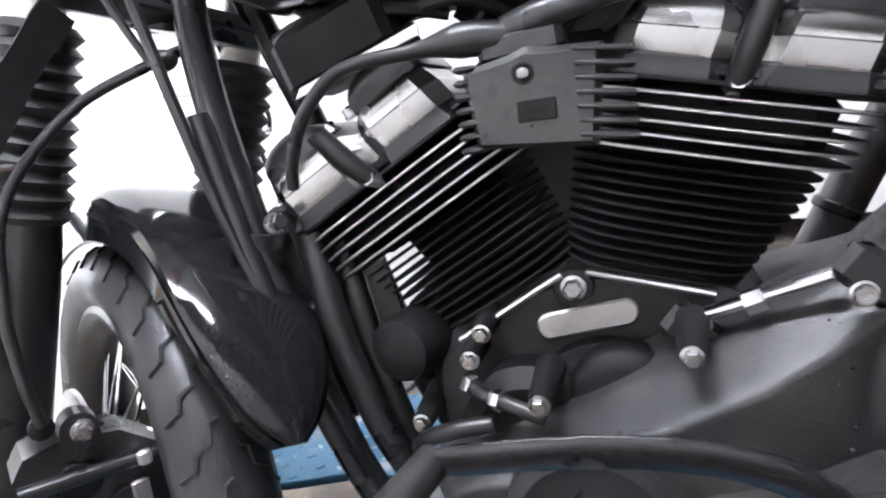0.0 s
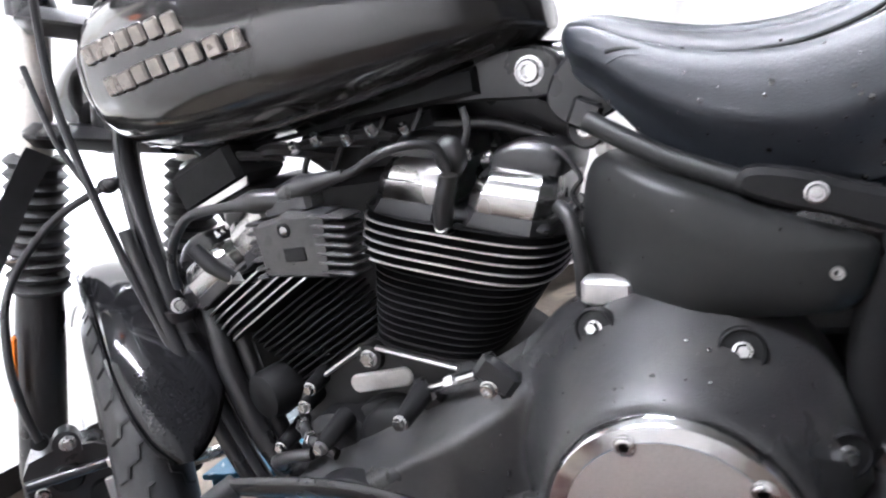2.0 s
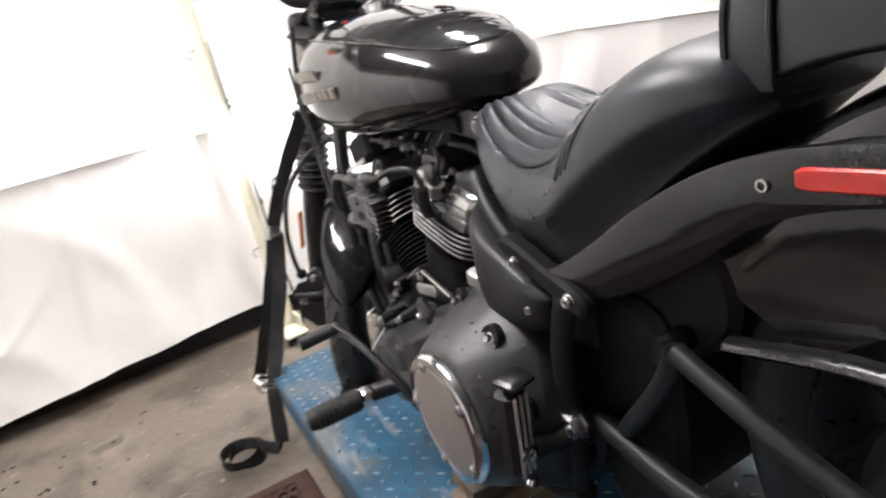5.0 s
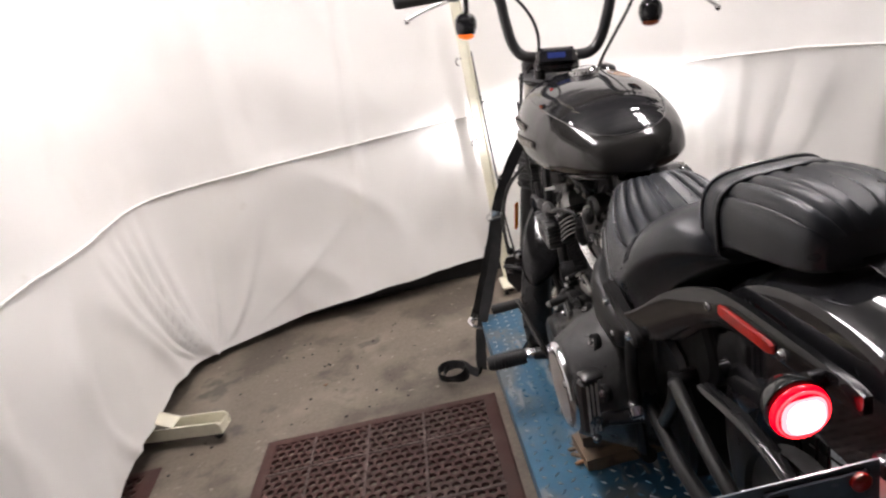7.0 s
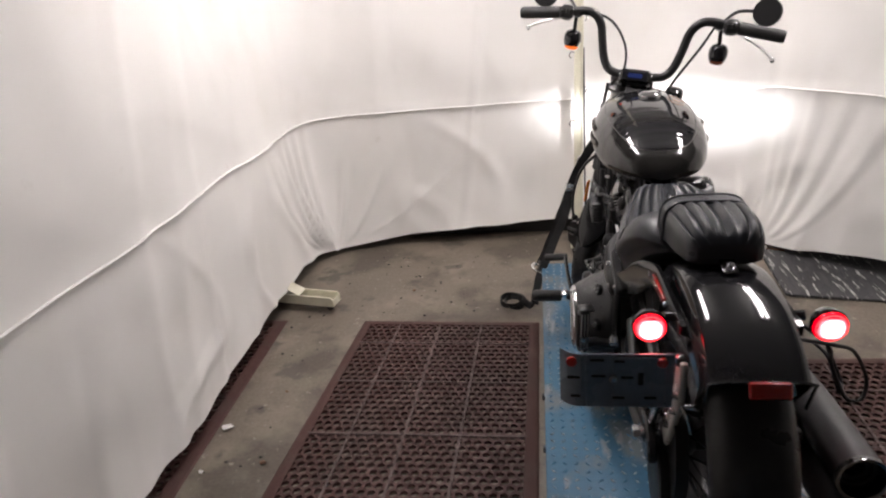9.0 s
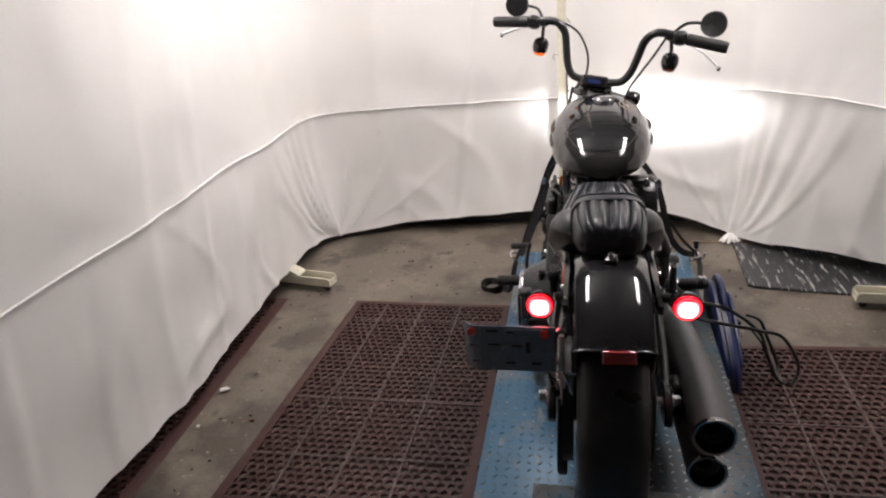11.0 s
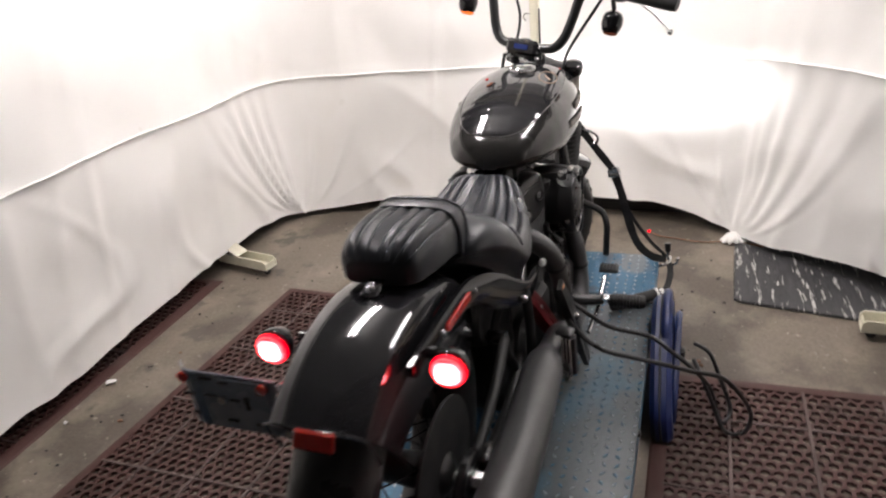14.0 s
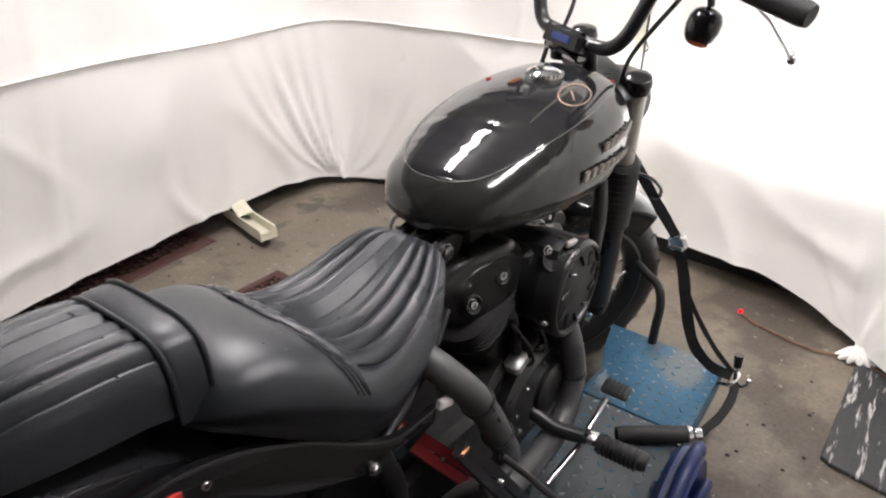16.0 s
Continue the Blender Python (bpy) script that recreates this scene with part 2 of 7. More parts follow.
# ---- mesh building ----
class G:
    """Vertices and faces of one mesh, gathered from simple solids."""

    def __init__(self):
        self.v, self.f = [], []

    def add(self, verts, faces):
        n = len(self.v)
        self.v += [tuple(p) for p in verts]
        self.f += [tuple(n + i for i in q) for q in faces]
        return self

    def rings(self, rings, closed=True, caps=True):
        """A skin over rings of equal length."""
        n = len(rings[0])
        verts = [p for r in rings for p in r]
        faces = []
        for a in range(len(rings) - 1):
            for k in range(n if closed else n - 1):
                j = (k + 1) % n
                faces.append((a * n + k, a * n + j, (a + 1) * n + j, (a + 1) * n + k))
        if caps:
            faces.append(tuple(range(n - 1, -1, -1)))
            faces.append(tuple((len(rings) - 1) * n + k for k in range(n)))
        return self.add(verts, faces)

    def tube(self, path, r, n=12, caps=True, flat=1.0):
        """A round bar along points; r a number or one for each point; flat squeezes it."""
        pts = [Vector(p) for p in path]
        rs = r if isinstance(r, (list, tuple)) else [r] * len(pts)
        out, side = [], None
        for k, p in enumerate(pts):
            d = (pts[min(k + 1, len(pts) - 1)] - pts[max(k - 1, 0)]).normalized()
            if side is None:
                side = d.cross(Vector((0, 0, 1)) if abs(d.z) < 0.9 else Vector((1, 0, 0))).normalized()
            side = (side - d * side.dot(d)).normalized()
            up = side.cross(d)
            out.append([p + rs[k] * (math.cos(a) * side + flat * math.sin(a) * up) for a in (2 * math.pi * i / n for i in range(n))])
        return self.rings(out, True, caps)

    def lathe(self, profile, origin, axis, n=32, caps=True):
        """Turned about axis at origin; profile rows: radius, distance along the axis."""
        a = Vector(axis).normalized()
        s = a.cross(Vector((0, 0, 1)) if abs(a.z) < 0.9 else Vector((1, 0, 0))).normalized()
        u = s.cross(a)
        o = Vector(origin)
        return self.rings([[o + a * h + max(r, 1e-5) * (math.cos(t) * s + math.sin(t) * u) for t in (2 * math.pi * i / n for i in range(n))] for r, h in profile], True, caps)

    def slab(self, poly, x0, x1, b=0.004, place=None):
        """An outline in y, z drawn out from x0 to x1, with softened rims."""
        n = len(poly)
        area = sum(poly[k][0] * poly[(k + 1) % n][1] - poly[(k + 1) % n][0] * poly[k][1] for k in range(n))
        sgn = 1 if area > 0 else -1
        inn = []
        for k in range(n):
            p, q, r = Vector(poly[k - 1]), Vector(poly[k]), Vector(poly[(k + 1) % n])
            e1, e2 = (q - p).normalized(), (r - q).normalized()
            nn = Vector((-(e1.y + e2.y), e1.x + e2.x)) * sgn
            inn.append(q + nn.normalized() * b if nn.length > 1e-6 else q)
        d = 1 if x1 > x0 else -1
        rows = [(inn, x0), (poly, x0 + d * b), (poly, x1 - d * b), (inn, x1)]
        return self.rings([[(x, p[0], p[1]) for p in o] for o, x in rows])

    def box(self, c, s, m=None, b=0.003):
        """A block with chamfered edges: centre, size, and a turn."""
        hx, hy, hz = s[0] / 2, s[1] / 2, s[2] / 2
        b = min(b, hx * 0.9, hy * 0.9, hz * 0.9)
        rows = [(hx - b, hy - b, -hz), (hx, hy, -hz + b), (hx, hy, hz - b), (hx - b, hy - b, hz)]
        rg = []
        for x, y, z in rows:
            c2 = b
            rg.append([Vector(p) for p in ((x, -y + c2, z), (x, y - c2, z), (x - c2, y, z), (-x + c2, y, z), (-x, y - c2, z), (-x, -y + c2, z), (-x + c2, -y, z), (x - c2, -y, z))])
        t = Matrix.Translation(c) @ (m.to_4x4() if m else Matrix.Identity(4))
        return self.rings([[t @ p for p in r] for r in rg])

    def ball(self, c, r, n=16, scale=(1, 1, 1)):
        prof = [(math.sin(math.pi * k / n), -math.cos(math.pi * k / n)) for k in range(n + 1)]
        g = G().lathe([(max(a * r, 1e-4), h * r) for a, h in prof], (0, 0, 0), (0, 0, 1), 2 * n, False)
        return self.add([(c[0] + x * scale[0], c[1] + y * scale[1], c[2] + z * scale[2]) for x, y, z in g.v], g.f)


def curve_through(pts, n=8, closed=False):
    """Points along a smooth line through the given ones."""
    P = [Vector(p) for p in pts]
    out, m = [], len(P)
    for k in range(m if closed else m - 1):
        a, b, c, d = (P[(k + j) % m] if closed else P[min(max(k + j, 0), m - 1)] for j in (-1, 0, 1, 2))
        for i in range(n):
            t = i / n
            out.append(0.5 * ((2 * b) + (c - a) * t + (2 * a - 5 * b + 4 * c - d) * t * t + (3 * b - a - 3 * c + d) * t ** 3))
    if not closed:
        out.append(P[-1])
    return out


def flat_curve(pts, n=6):
    """A smooth closed outline in y, z."""
    return [(p.x, p.y) for p in curve_through([(a, b, 0) for a, b in pts], n, True)]


def mesh_of(g, name, material, m=None, sharp=40):
    me = bpy.data.meshes.new(name)
    vs = [m @ Vector(p) for p in g.v] if m else g.v
    me.from_pydata([tuple(p) for p in vs], [], g.f)
    bm = bmesh.new()
    bm.from_mesh(me)
    bmesh.ops.recalc_face_normals(bm, faces=bm.faces)
    bm.to_mesh(me)
    bm.free()
    me.shade_smooth()
    me.set_sharp_from_angle(angle=radians(sharp))
    me.materials.append(material)
    return me


def part(name, g, material, parent, label="", m=None, sharp=40):
    ob = new(name, mesh_of(g, name, material, m, sharp))
    ob.parent = parent
    if label:
        ob["label"] = label
    return ob


def thing(name, label, category, at=(0, 0, 0), group="", kind=""):
    ob = new(name)
    ob.location = at
    ob.empty_display_size = 0.05
    return tagged(ob, label, category, group, kind)


def solid(name, g, material, label, category="", group="", kind="", m=None, sharp=40):
    return tagged(new(name, mesh_of(g, name, material, m, sharp)), label, category, group, kind)


# ---- the room ----
def floor_slab():
    g = G()
    n = 40
    x0, x1, y0, y1 = -2.2, 3.0, -3.6, 2.9
    vs = [(x0 + (x1 - x0) * i / n, y0 + (y1 - y0) * j / n, FLOOR_Z + 0.002 * noise.noise(Vector((i * 0.6, j * 0.6, 0)))) for j in range(n + 1) for i in range(n + 1)]
    g.add(vs, [(j * (n + 1) + i, j * (n + 1) + i + 1, (j + 1) * (n + 1) + i + 1, (j + 1) * (n + 1) + i) for j in range(n) for i in range(n)])
    g.box(((x0 + x1) / 2, (y0 + y1) / 2, FLOOR_Z - 0.08), (x1 - x0, y1 - y0, 0.14))
    solid("floor", g, CONCRETE, "bare grey-brown concrete workshop floor with dark stains", kind="structure")


floor_slab()
solid("ceiling", G().box((0.4, -0.35, CEIL_Z + 0.05), (5.4, 6.7, 0.1)), CEIL, "plain pale ceiling", kind="structure")
for wn, c, s in (("wall_north", (0.4, 2.85, 1.1), (5.4, 0.1, 2.6)), ("wall_south", (0.4, -3.55, 1.1), (5.4, 0.1, 2.6)),
                 ("wall_west", (-2.15, -0.35, 1.1), (0.1, 6.3, 2.6)), ("wall_east", (2.95, -0.35, 1.1), (0.1, 6.3, 2.6))):
    solid(wn, G().box(c, s), WALL, "grey painted workshop wall behind the curtain", kind="structure")


# The curtain's line on the floor, walked from the near left round the back to the near right.
CURTAIN_LINE = [(-1.55, -0.95), (-1.54, -0.5), (-1.52, 0.0), (-1.51, 0.7), (-1.53, 1.4), (-1.56, 1.85), (-1.50, 2.04), (-1.36, 2.11), (-1.1, 2.16),
                (-0.7, 2.20), (-0.3, 2.24), (0.1, 2.22), (0.45, 2.16), (0.68, 2.08), (0.78, 1.98), (0.98, 1.80), (1.25, 1.56), (1.7, 1.15), (2.1, 0.6), (2.2, 0.1), (2.25, -0.4)]


def curtain():
    line = curve_through([(x, y, 0) for x, y in CURTAIN_LINE], 30)
    # even steps along the line
    dist = [0.0]
    for a, b in zip(line, line[1:]):
        dist.append(dist[-1] + (b - a).length)
    step, total = 0.016, dist[-1]
    pts = []
    k = 0
    for i in range(int(total / step)):
        d = i * step
        while dist[k + 1] < d:
            k += 1
        pts.append(line[k].lerp(line[k + 1], (d - dist[k]) / max(1e-9, dist[k + 1] - dist[k])))
    near = lambda cx, cy: min(range(len(pts)), key=lambda q: (pts[q].x - cx) ** 2 + (pts[q].y - cy) ** 2) * step
    CORNER_S = (near(-1.46, 2.06), near(0.70, 2.06))
    low, high, rows = FLOOR_Z + 0.035, 1.52, 84
    seam = 0.555
    # how far along the cloth each fold has run at 0.7 m up, and how deep it is
    FOLDS_L = ((0.09, 0.018), (0.17, 0.024), (0.26, 0.022), (0.37, 0.016), (0.55, 0.009))
    FOLDS_LR = ((0.14, 0.012), (0.42, 0.009), (0.95, 0.006))
    FOLDS_R = ((0.05, 0.010), (0.11, 0.012), (0.19, 0.010), (0.32, 0.007), (0.50, 0.005))
    FOLDS_RL = ((0.16, 0.008), (0.45, 0.006))

    def seam_at(p, s):
        """The seam climbs a little along the near left side and on the right."""
        side = 0.032 * min(1.0, max(0.0, (1.75 - p.y) / 0.9)) if p.x < -1.2 else 0.05 * min(1.0, max(0.0, (p.x - 0.35) / 0.4)) * min(1.0, max(0.0, (1.5 - p.x) / 0.5))
        return seam + side + 0.008 * noise.noise(Vector((s * 0.9, 0, 2)))

    g = G()
    verts = []
    heights = [low + (high - low) * (j / rows) ** 1.35 for j in range(rows + 1)]
    for j, z in enumerate(heights):
        for i, p in enumerate(pts):
            a, b = pts[max(i - 1, 0)], pts[min(i + 1, len(pts) - 1)]
            d = (b - a).normalized()
            nrm = Vector((d.y, -d.x, 0))
            s = i * step
            corner_l = math.exp(-((p.x + 1.42) ** 2 + (p.y - 2.02) ** 2) / 0.10)
            corner_r = math.exp(-((p.x - 0.74) ** 2 + (p.y - 2.02) ** 2) / 0.09)
            drop = max(0.0, 1 - (z - low) / 0.75)
            wob = noise.noise(Vector((s * 1.4, z * 0.45, 3.0)))
            fine = noise.noise(Vector((s * 5.0 + z * 0.8, z * 1.3, 9.0)))
            off = 0.035 * wob + (0.005 + 0.008 * drop) * fine
            off += 0.004 * max(0.0, noise.noise(Vector((s * 11.0 + z * 9.0, z * 14.0 - s * 4.0, 61.0))) - 0.35)
            # soft pulls that run aslant, and fine creases
            off += 0.011 * noise.noise(Vector((s * 2.6 + z * 2.2, z * 2.6 - s * 1.1, 31.0))) + 0.0055 * noise.noise(Vector((s * 7.0 - z * 3.0, z * 5.0, 37.0)))
            ridge = 1 - abs(noise.noise(Vector((s * 1.7 + z * 1.3, z * 1.1 - s * 0.6, 51.0))))
            off += (0.003 + 0.012 * drop) * max(0.0, ridge - 0.86) / 0.14
            ridge = 1 - abs(noise.noise(Vector((s * 2.9 - z * 0.5, z * 0.35, 71.0))))
            off += 0.009 * max(0.0, ridge - 0.84) / 0.16
            # long folds that run down into the two tied corners
            sl, sr, up = s - CORNER_S[0], s - CORNER_S[1], max(0.0, z - low)
            for sc, side, power, tall, folds in ((sl, -1, 0.42, 0.72, FOLDS_L), (sl, 1, 0.55, 0.5, FOLDS_LR), (sr, 1, 0.45, 1.0, FOLDS_R), (sr, -1, 0.6, 0.45, FOLDS_RL)):
                for run, depth in folds:
                    at = side * run * (up / 0.7) ** power
                    wide = 0.010 + 0.034 * up
                    u = (sc - at) / wide
                    if abs(u) < 3:
                        fade = max(0.0, 1 - up / tall) ** 0.7 * min(1.0, (up + 0.01) / 0.07)
                        off += 1.6 * depth * fade * (math.exp(-u * u) - 0.55 * math.exp(-(u - 1.5 * side) ** 2)) * (1 + 0.3 * wob)
            off += 0.012 * drop * drop * noise.noise(Vector((s * 2.2, z * 2.0, 21.0)))
            off += 0.040 * drop ** 3 * (0.4 + corner_l + 0.9 * corner_r)
            hem = 0.006 * math.sin(s * 3.1) + 0.016 * noise.noise(Vector((s * 1.6, 0, 5))) + 0.058 - 0.062 * corner_l - 0.055 * corner_r + (0.018 * math.exp(-((p.x - 0.35) / 0.28) ** 2) if p.y > 1.8 else 0.0)
            zz = z + hem * drop ** 3
            line_z = seam_at(p, s)
            if abs(z - line_z) < 0.02:
                off += 0.004
            verts.append((p.x + nrm.x * off, p.y + nrm.y * off, max(zz, FLOOR_Z + 0.006)))
    n = len(pts)
    g.add(verts, [(j * n + i, j * n + i + 1, (j + 1) * n + i + 1, (j + 1) * n + i) for j in range(rows) for i in range(n - 1)])
    ob = solid("curtain", g, CLOTH, "white cloth curtain hung round the bay, creased and seamed", "curtain", sharp=180)
    # the sewn cord that runs along the seam
    cord = G()
    path = []
    for i in range(0, n, 3):
        s = i * step
        zz = seam_at(pts[i], s)
        j = min(range(rows + 1), key=lambda q: abs(heights[q] - zz))
        p = verts[j * n + i]
        a, b = pts[max(i - 1, 0)], pts[min(i + 1, n - 1)]
        d = (b - a).normalized()
        path.append((p[0] + d.y * 0.003, p[1] - d.x * 0.003, zz))
    cord.tube(path, 0.0045, 6)
    part("seam", cord, CLOTH, ob, "raised sewn seam")


curtain()


def fixture(x):
    """A ceiling fixture with two bare tubes, hung along the bay."""
    t = thing("ceiling_light", "white fluorescent ceiling fixture with two lit tubes", "ceiling light", (x, 1.25, CEIL_Z - 0.05), "ceiling lights")
    part("housing", G().box((0, 0, 0.02), (0.2, 1.35, 0.05), b=0.01), CEIL, t)
    for dx in (-0.055, 0.055):
        part("tube", G().tube([(dx, -0.62, -0.03), (dx, 0.62, -0.03)], 0.018, 12), (TUBELIT if x < 0 else TUBEDIM), t, "lit white tube")
    return t


for fx in (-0.75, 0.85):
    fixture(fx)


# ---- the lift deck ----
DX0, DX1, DY0, DY1 = -0.35, 0.40, -1.35, 1.51


def lift():
    t = thing("motorcycle_lift", "low blue steel motorcycle lift deck with worn diamond tread plate", "motorcycle lift", (0, 0, FLOOR_Z))
    h = -FLOOR_Z

    def stretch(name, y0, y1, material, label, x0=DX0, x1=DX1):
        part(name, G().box(((x0 + x1) / 2, (y0 + y1) / 2, h - 0.006), (x1 - x0, y1 - y0, 0.012), b=0.002), material, t, label)

    stretch("deck_plate", -0.42, 1.20, BLUE, "worn blue tread plate", DX0, 0.048)
    # the right half is greyed: the curtain's reflection is put into its colour
    stretch("deck_plate", -0.42, 1.20, DECKSHEEN, "worn tread plate with a grey reflection painted into its blue", 0.050, DX1)
    for poly in ([(DX0, 1.204), (-0.275, 1.204), (-0.085, DY1), (DX0, DY1)], [(DX1, 1.204), (DX1, DY1), (0.085, DY1), (0.108, 1.40), (0.140, 1.31), (0.130, 1.204)]):
        g = G().slab([(x, y) for x, y in poly], -0.012, 0.0, 0.002)
        g.v = [(y, z, h + x) for x, y, z in g.v]
        part("deck_plate", g, BLUE, t, "worn blue tread plate beside the wheel slot")
    stretch("rear_plate", DY0, -0.424, BLUE, "worn blue tread plate at the tail")
    part("drop_panel", G().box((0, -0.2, h + 0.002), (0.385, 0.46, 0.006), b=0.002), DECKSTEEL, t, "bare grey lift-out panel under the tyre")
    for x in (DX0 + 0.012, DX1 - 0.012):
        part("side_rail", G().box((x, (DY0 + DY1) / 2, h - 0.045), (0.024, DY1 - DY0, 0.062), b=0.003), BLUE, t, "blue side rail")
    for x0, x1 in ((DX0 + 0.026, -0.08), (0.10, DX1 - 0.026)):
        part("front_rail", G().box(((x0 + x1) / 2, DY1 - 0.012, h - 0.045), (x1 - x0, 0.024, 0.062), b=0.003), BLUE, t)
    part("undercarriage", G().box((0.02, -0.05, h - 0.115), (0.5, 2.3, 0.10), b=0.01), DEEP, t, "dark scissor carriage under the deck")
    for x, y in ((DX1 + 0.001, 0.05), (DX1 + 0.001, 0.3), (DX1 + 0.001, 0.55), (DX0 - 0.001, 0.1), (DX0 - 0.001, 0.33), (DX0 - 0.001, 0.57)):
        part("lug", G().box((x, y, h - 0.012), (0.012, 0.018, 0.016), b=0.002), DEEP, t)
    # raised lozenges, turned two ways by turns
    g = G()
    k = 0
    for j in range(int((DY1 - DY0) / 0.030)):
        for i in range(int((DX1 - DX0) / 0.030)):
            x, y = DX0 + 0.02 + i * 0.030, DY0 + 0.02 + j * 0.030
            k += 1
            if y > 1.19 and -0.285 + 0.62 * (y - 1.2) < x < 0.145 - 0.30 * max(0.0, y - 1.30):
                continue
            a = radians(45 if (i + j) % 2 else -45) + random.uniform(-0.08, 0.08)
            ca, sa = math.cos(a), math.sin(a)
            lift_z = h + (0.0052 if abs(x) < 0.19 and -0.43 < y < 0.03 else 0.0002)
            prof = [(-0.0095, 0, 0), (0, -0.0032, 0), (0.0095, 0, 0), (0, 0.0032, 0), (-0.005, 0, 0.0016), (0, -0.0014, 0.0019), (0.005, 0, 0.0016), (0, 0.0014, 0.0019)]
            g.add([(x + px * ca - py * sa, y + px * sa + py * ca, lift_z + pz) for px, py, pz in prof],
                  [(0, 1, 5, 4), (1, 2, 6, 5), (2, 3, 7, 6), (3, 0, 4, 7), (4, 5, 6, 7)])
    tr = part("tread", g, STUD, t, "raised lozenge tread rubbed bare")
    tr["kind"] = "stuff"
    # bent tube stop at the front
    part("wheel_hoop", G().tube(curve_through([(0.207, 1.495, h - 0.01), (0.208, 1.495, h + 0.06), (0.208, 1.50, h + 0.12), (0.19, 1.515, h + 0.165), (0.15, 1.53, h + 0.182), (0.11, 1.56, h + 0.185)], 6), 0.012, 12), DEEP, t, "black bent-tube wheel stop")
    for sx in (-1, 1):
        x = DX0 if sx < 0 else DX1
        part("tie_ring", G().tube(curve_through([(x, 1.44, h - 0.01), (x + sx * 0.03, 1.44, h + 0.005), (x + sx * 0.04, 1.47, h + 0.01), (x + sx * 0.03, 1.5, h + 0.005), (x, 1.5, h - 0.01)], 4), 0.006, 8), CHROME, t, "zinc tie-down ring")
    return t


lift()


# ---- the motorcycle: rear axle at y = 0, midplane x = 0, tyres on the deck ----
BIKE = thing("motorcycle", "black cruiser motorcycle with high bars strapped upright on the lift", "motorcycle")
AXLE_Z = 0.32
TURN = radians(-31)
RAKE = radians(14.7)
LEAN = radians(7)
HEAD = Vector((0, 1.37, 0.61))
STEER_AXIS = Vector((0, -math.sin(RAKE), math.cos(RAKE)))
STEER = Matrix.Translation(HEAD) @ Matrix.Rotation(LEAN, 4, "Y") @ Matrix.Rotation(TURN, 4, STEER_AXIS) @ Matrix.Translation(-HEAD)


def on_axis(z, ahead=0.0):
    """The y of the steering axis at a height, or a little ahead of it."""
    return HEAD.y - (z - HEAD.z) * math.tan(RAKE) + ahead


def bolt(at, axis, parent, r=0.009, h=0.008, m=None, socket=True, label="", material=None):
    g = G().lathe([(r * 1.25, -0.002), (r * 1.25, 0.0015), (r * 0.98, 0.002)], at, axis, 16)
    g.lathe([(r, 0.001), (r, h * 0.8), (r * 0.85, h), (r * 0.55, h), (r * 0.5, h * 0.5)] if socket else [(r, 0), (r, h * 0.8), (r * 0.8, h)], at, axis, 6 if not socket else 14)
    return part("bolt", g, material or BOLT, parent, label, m)


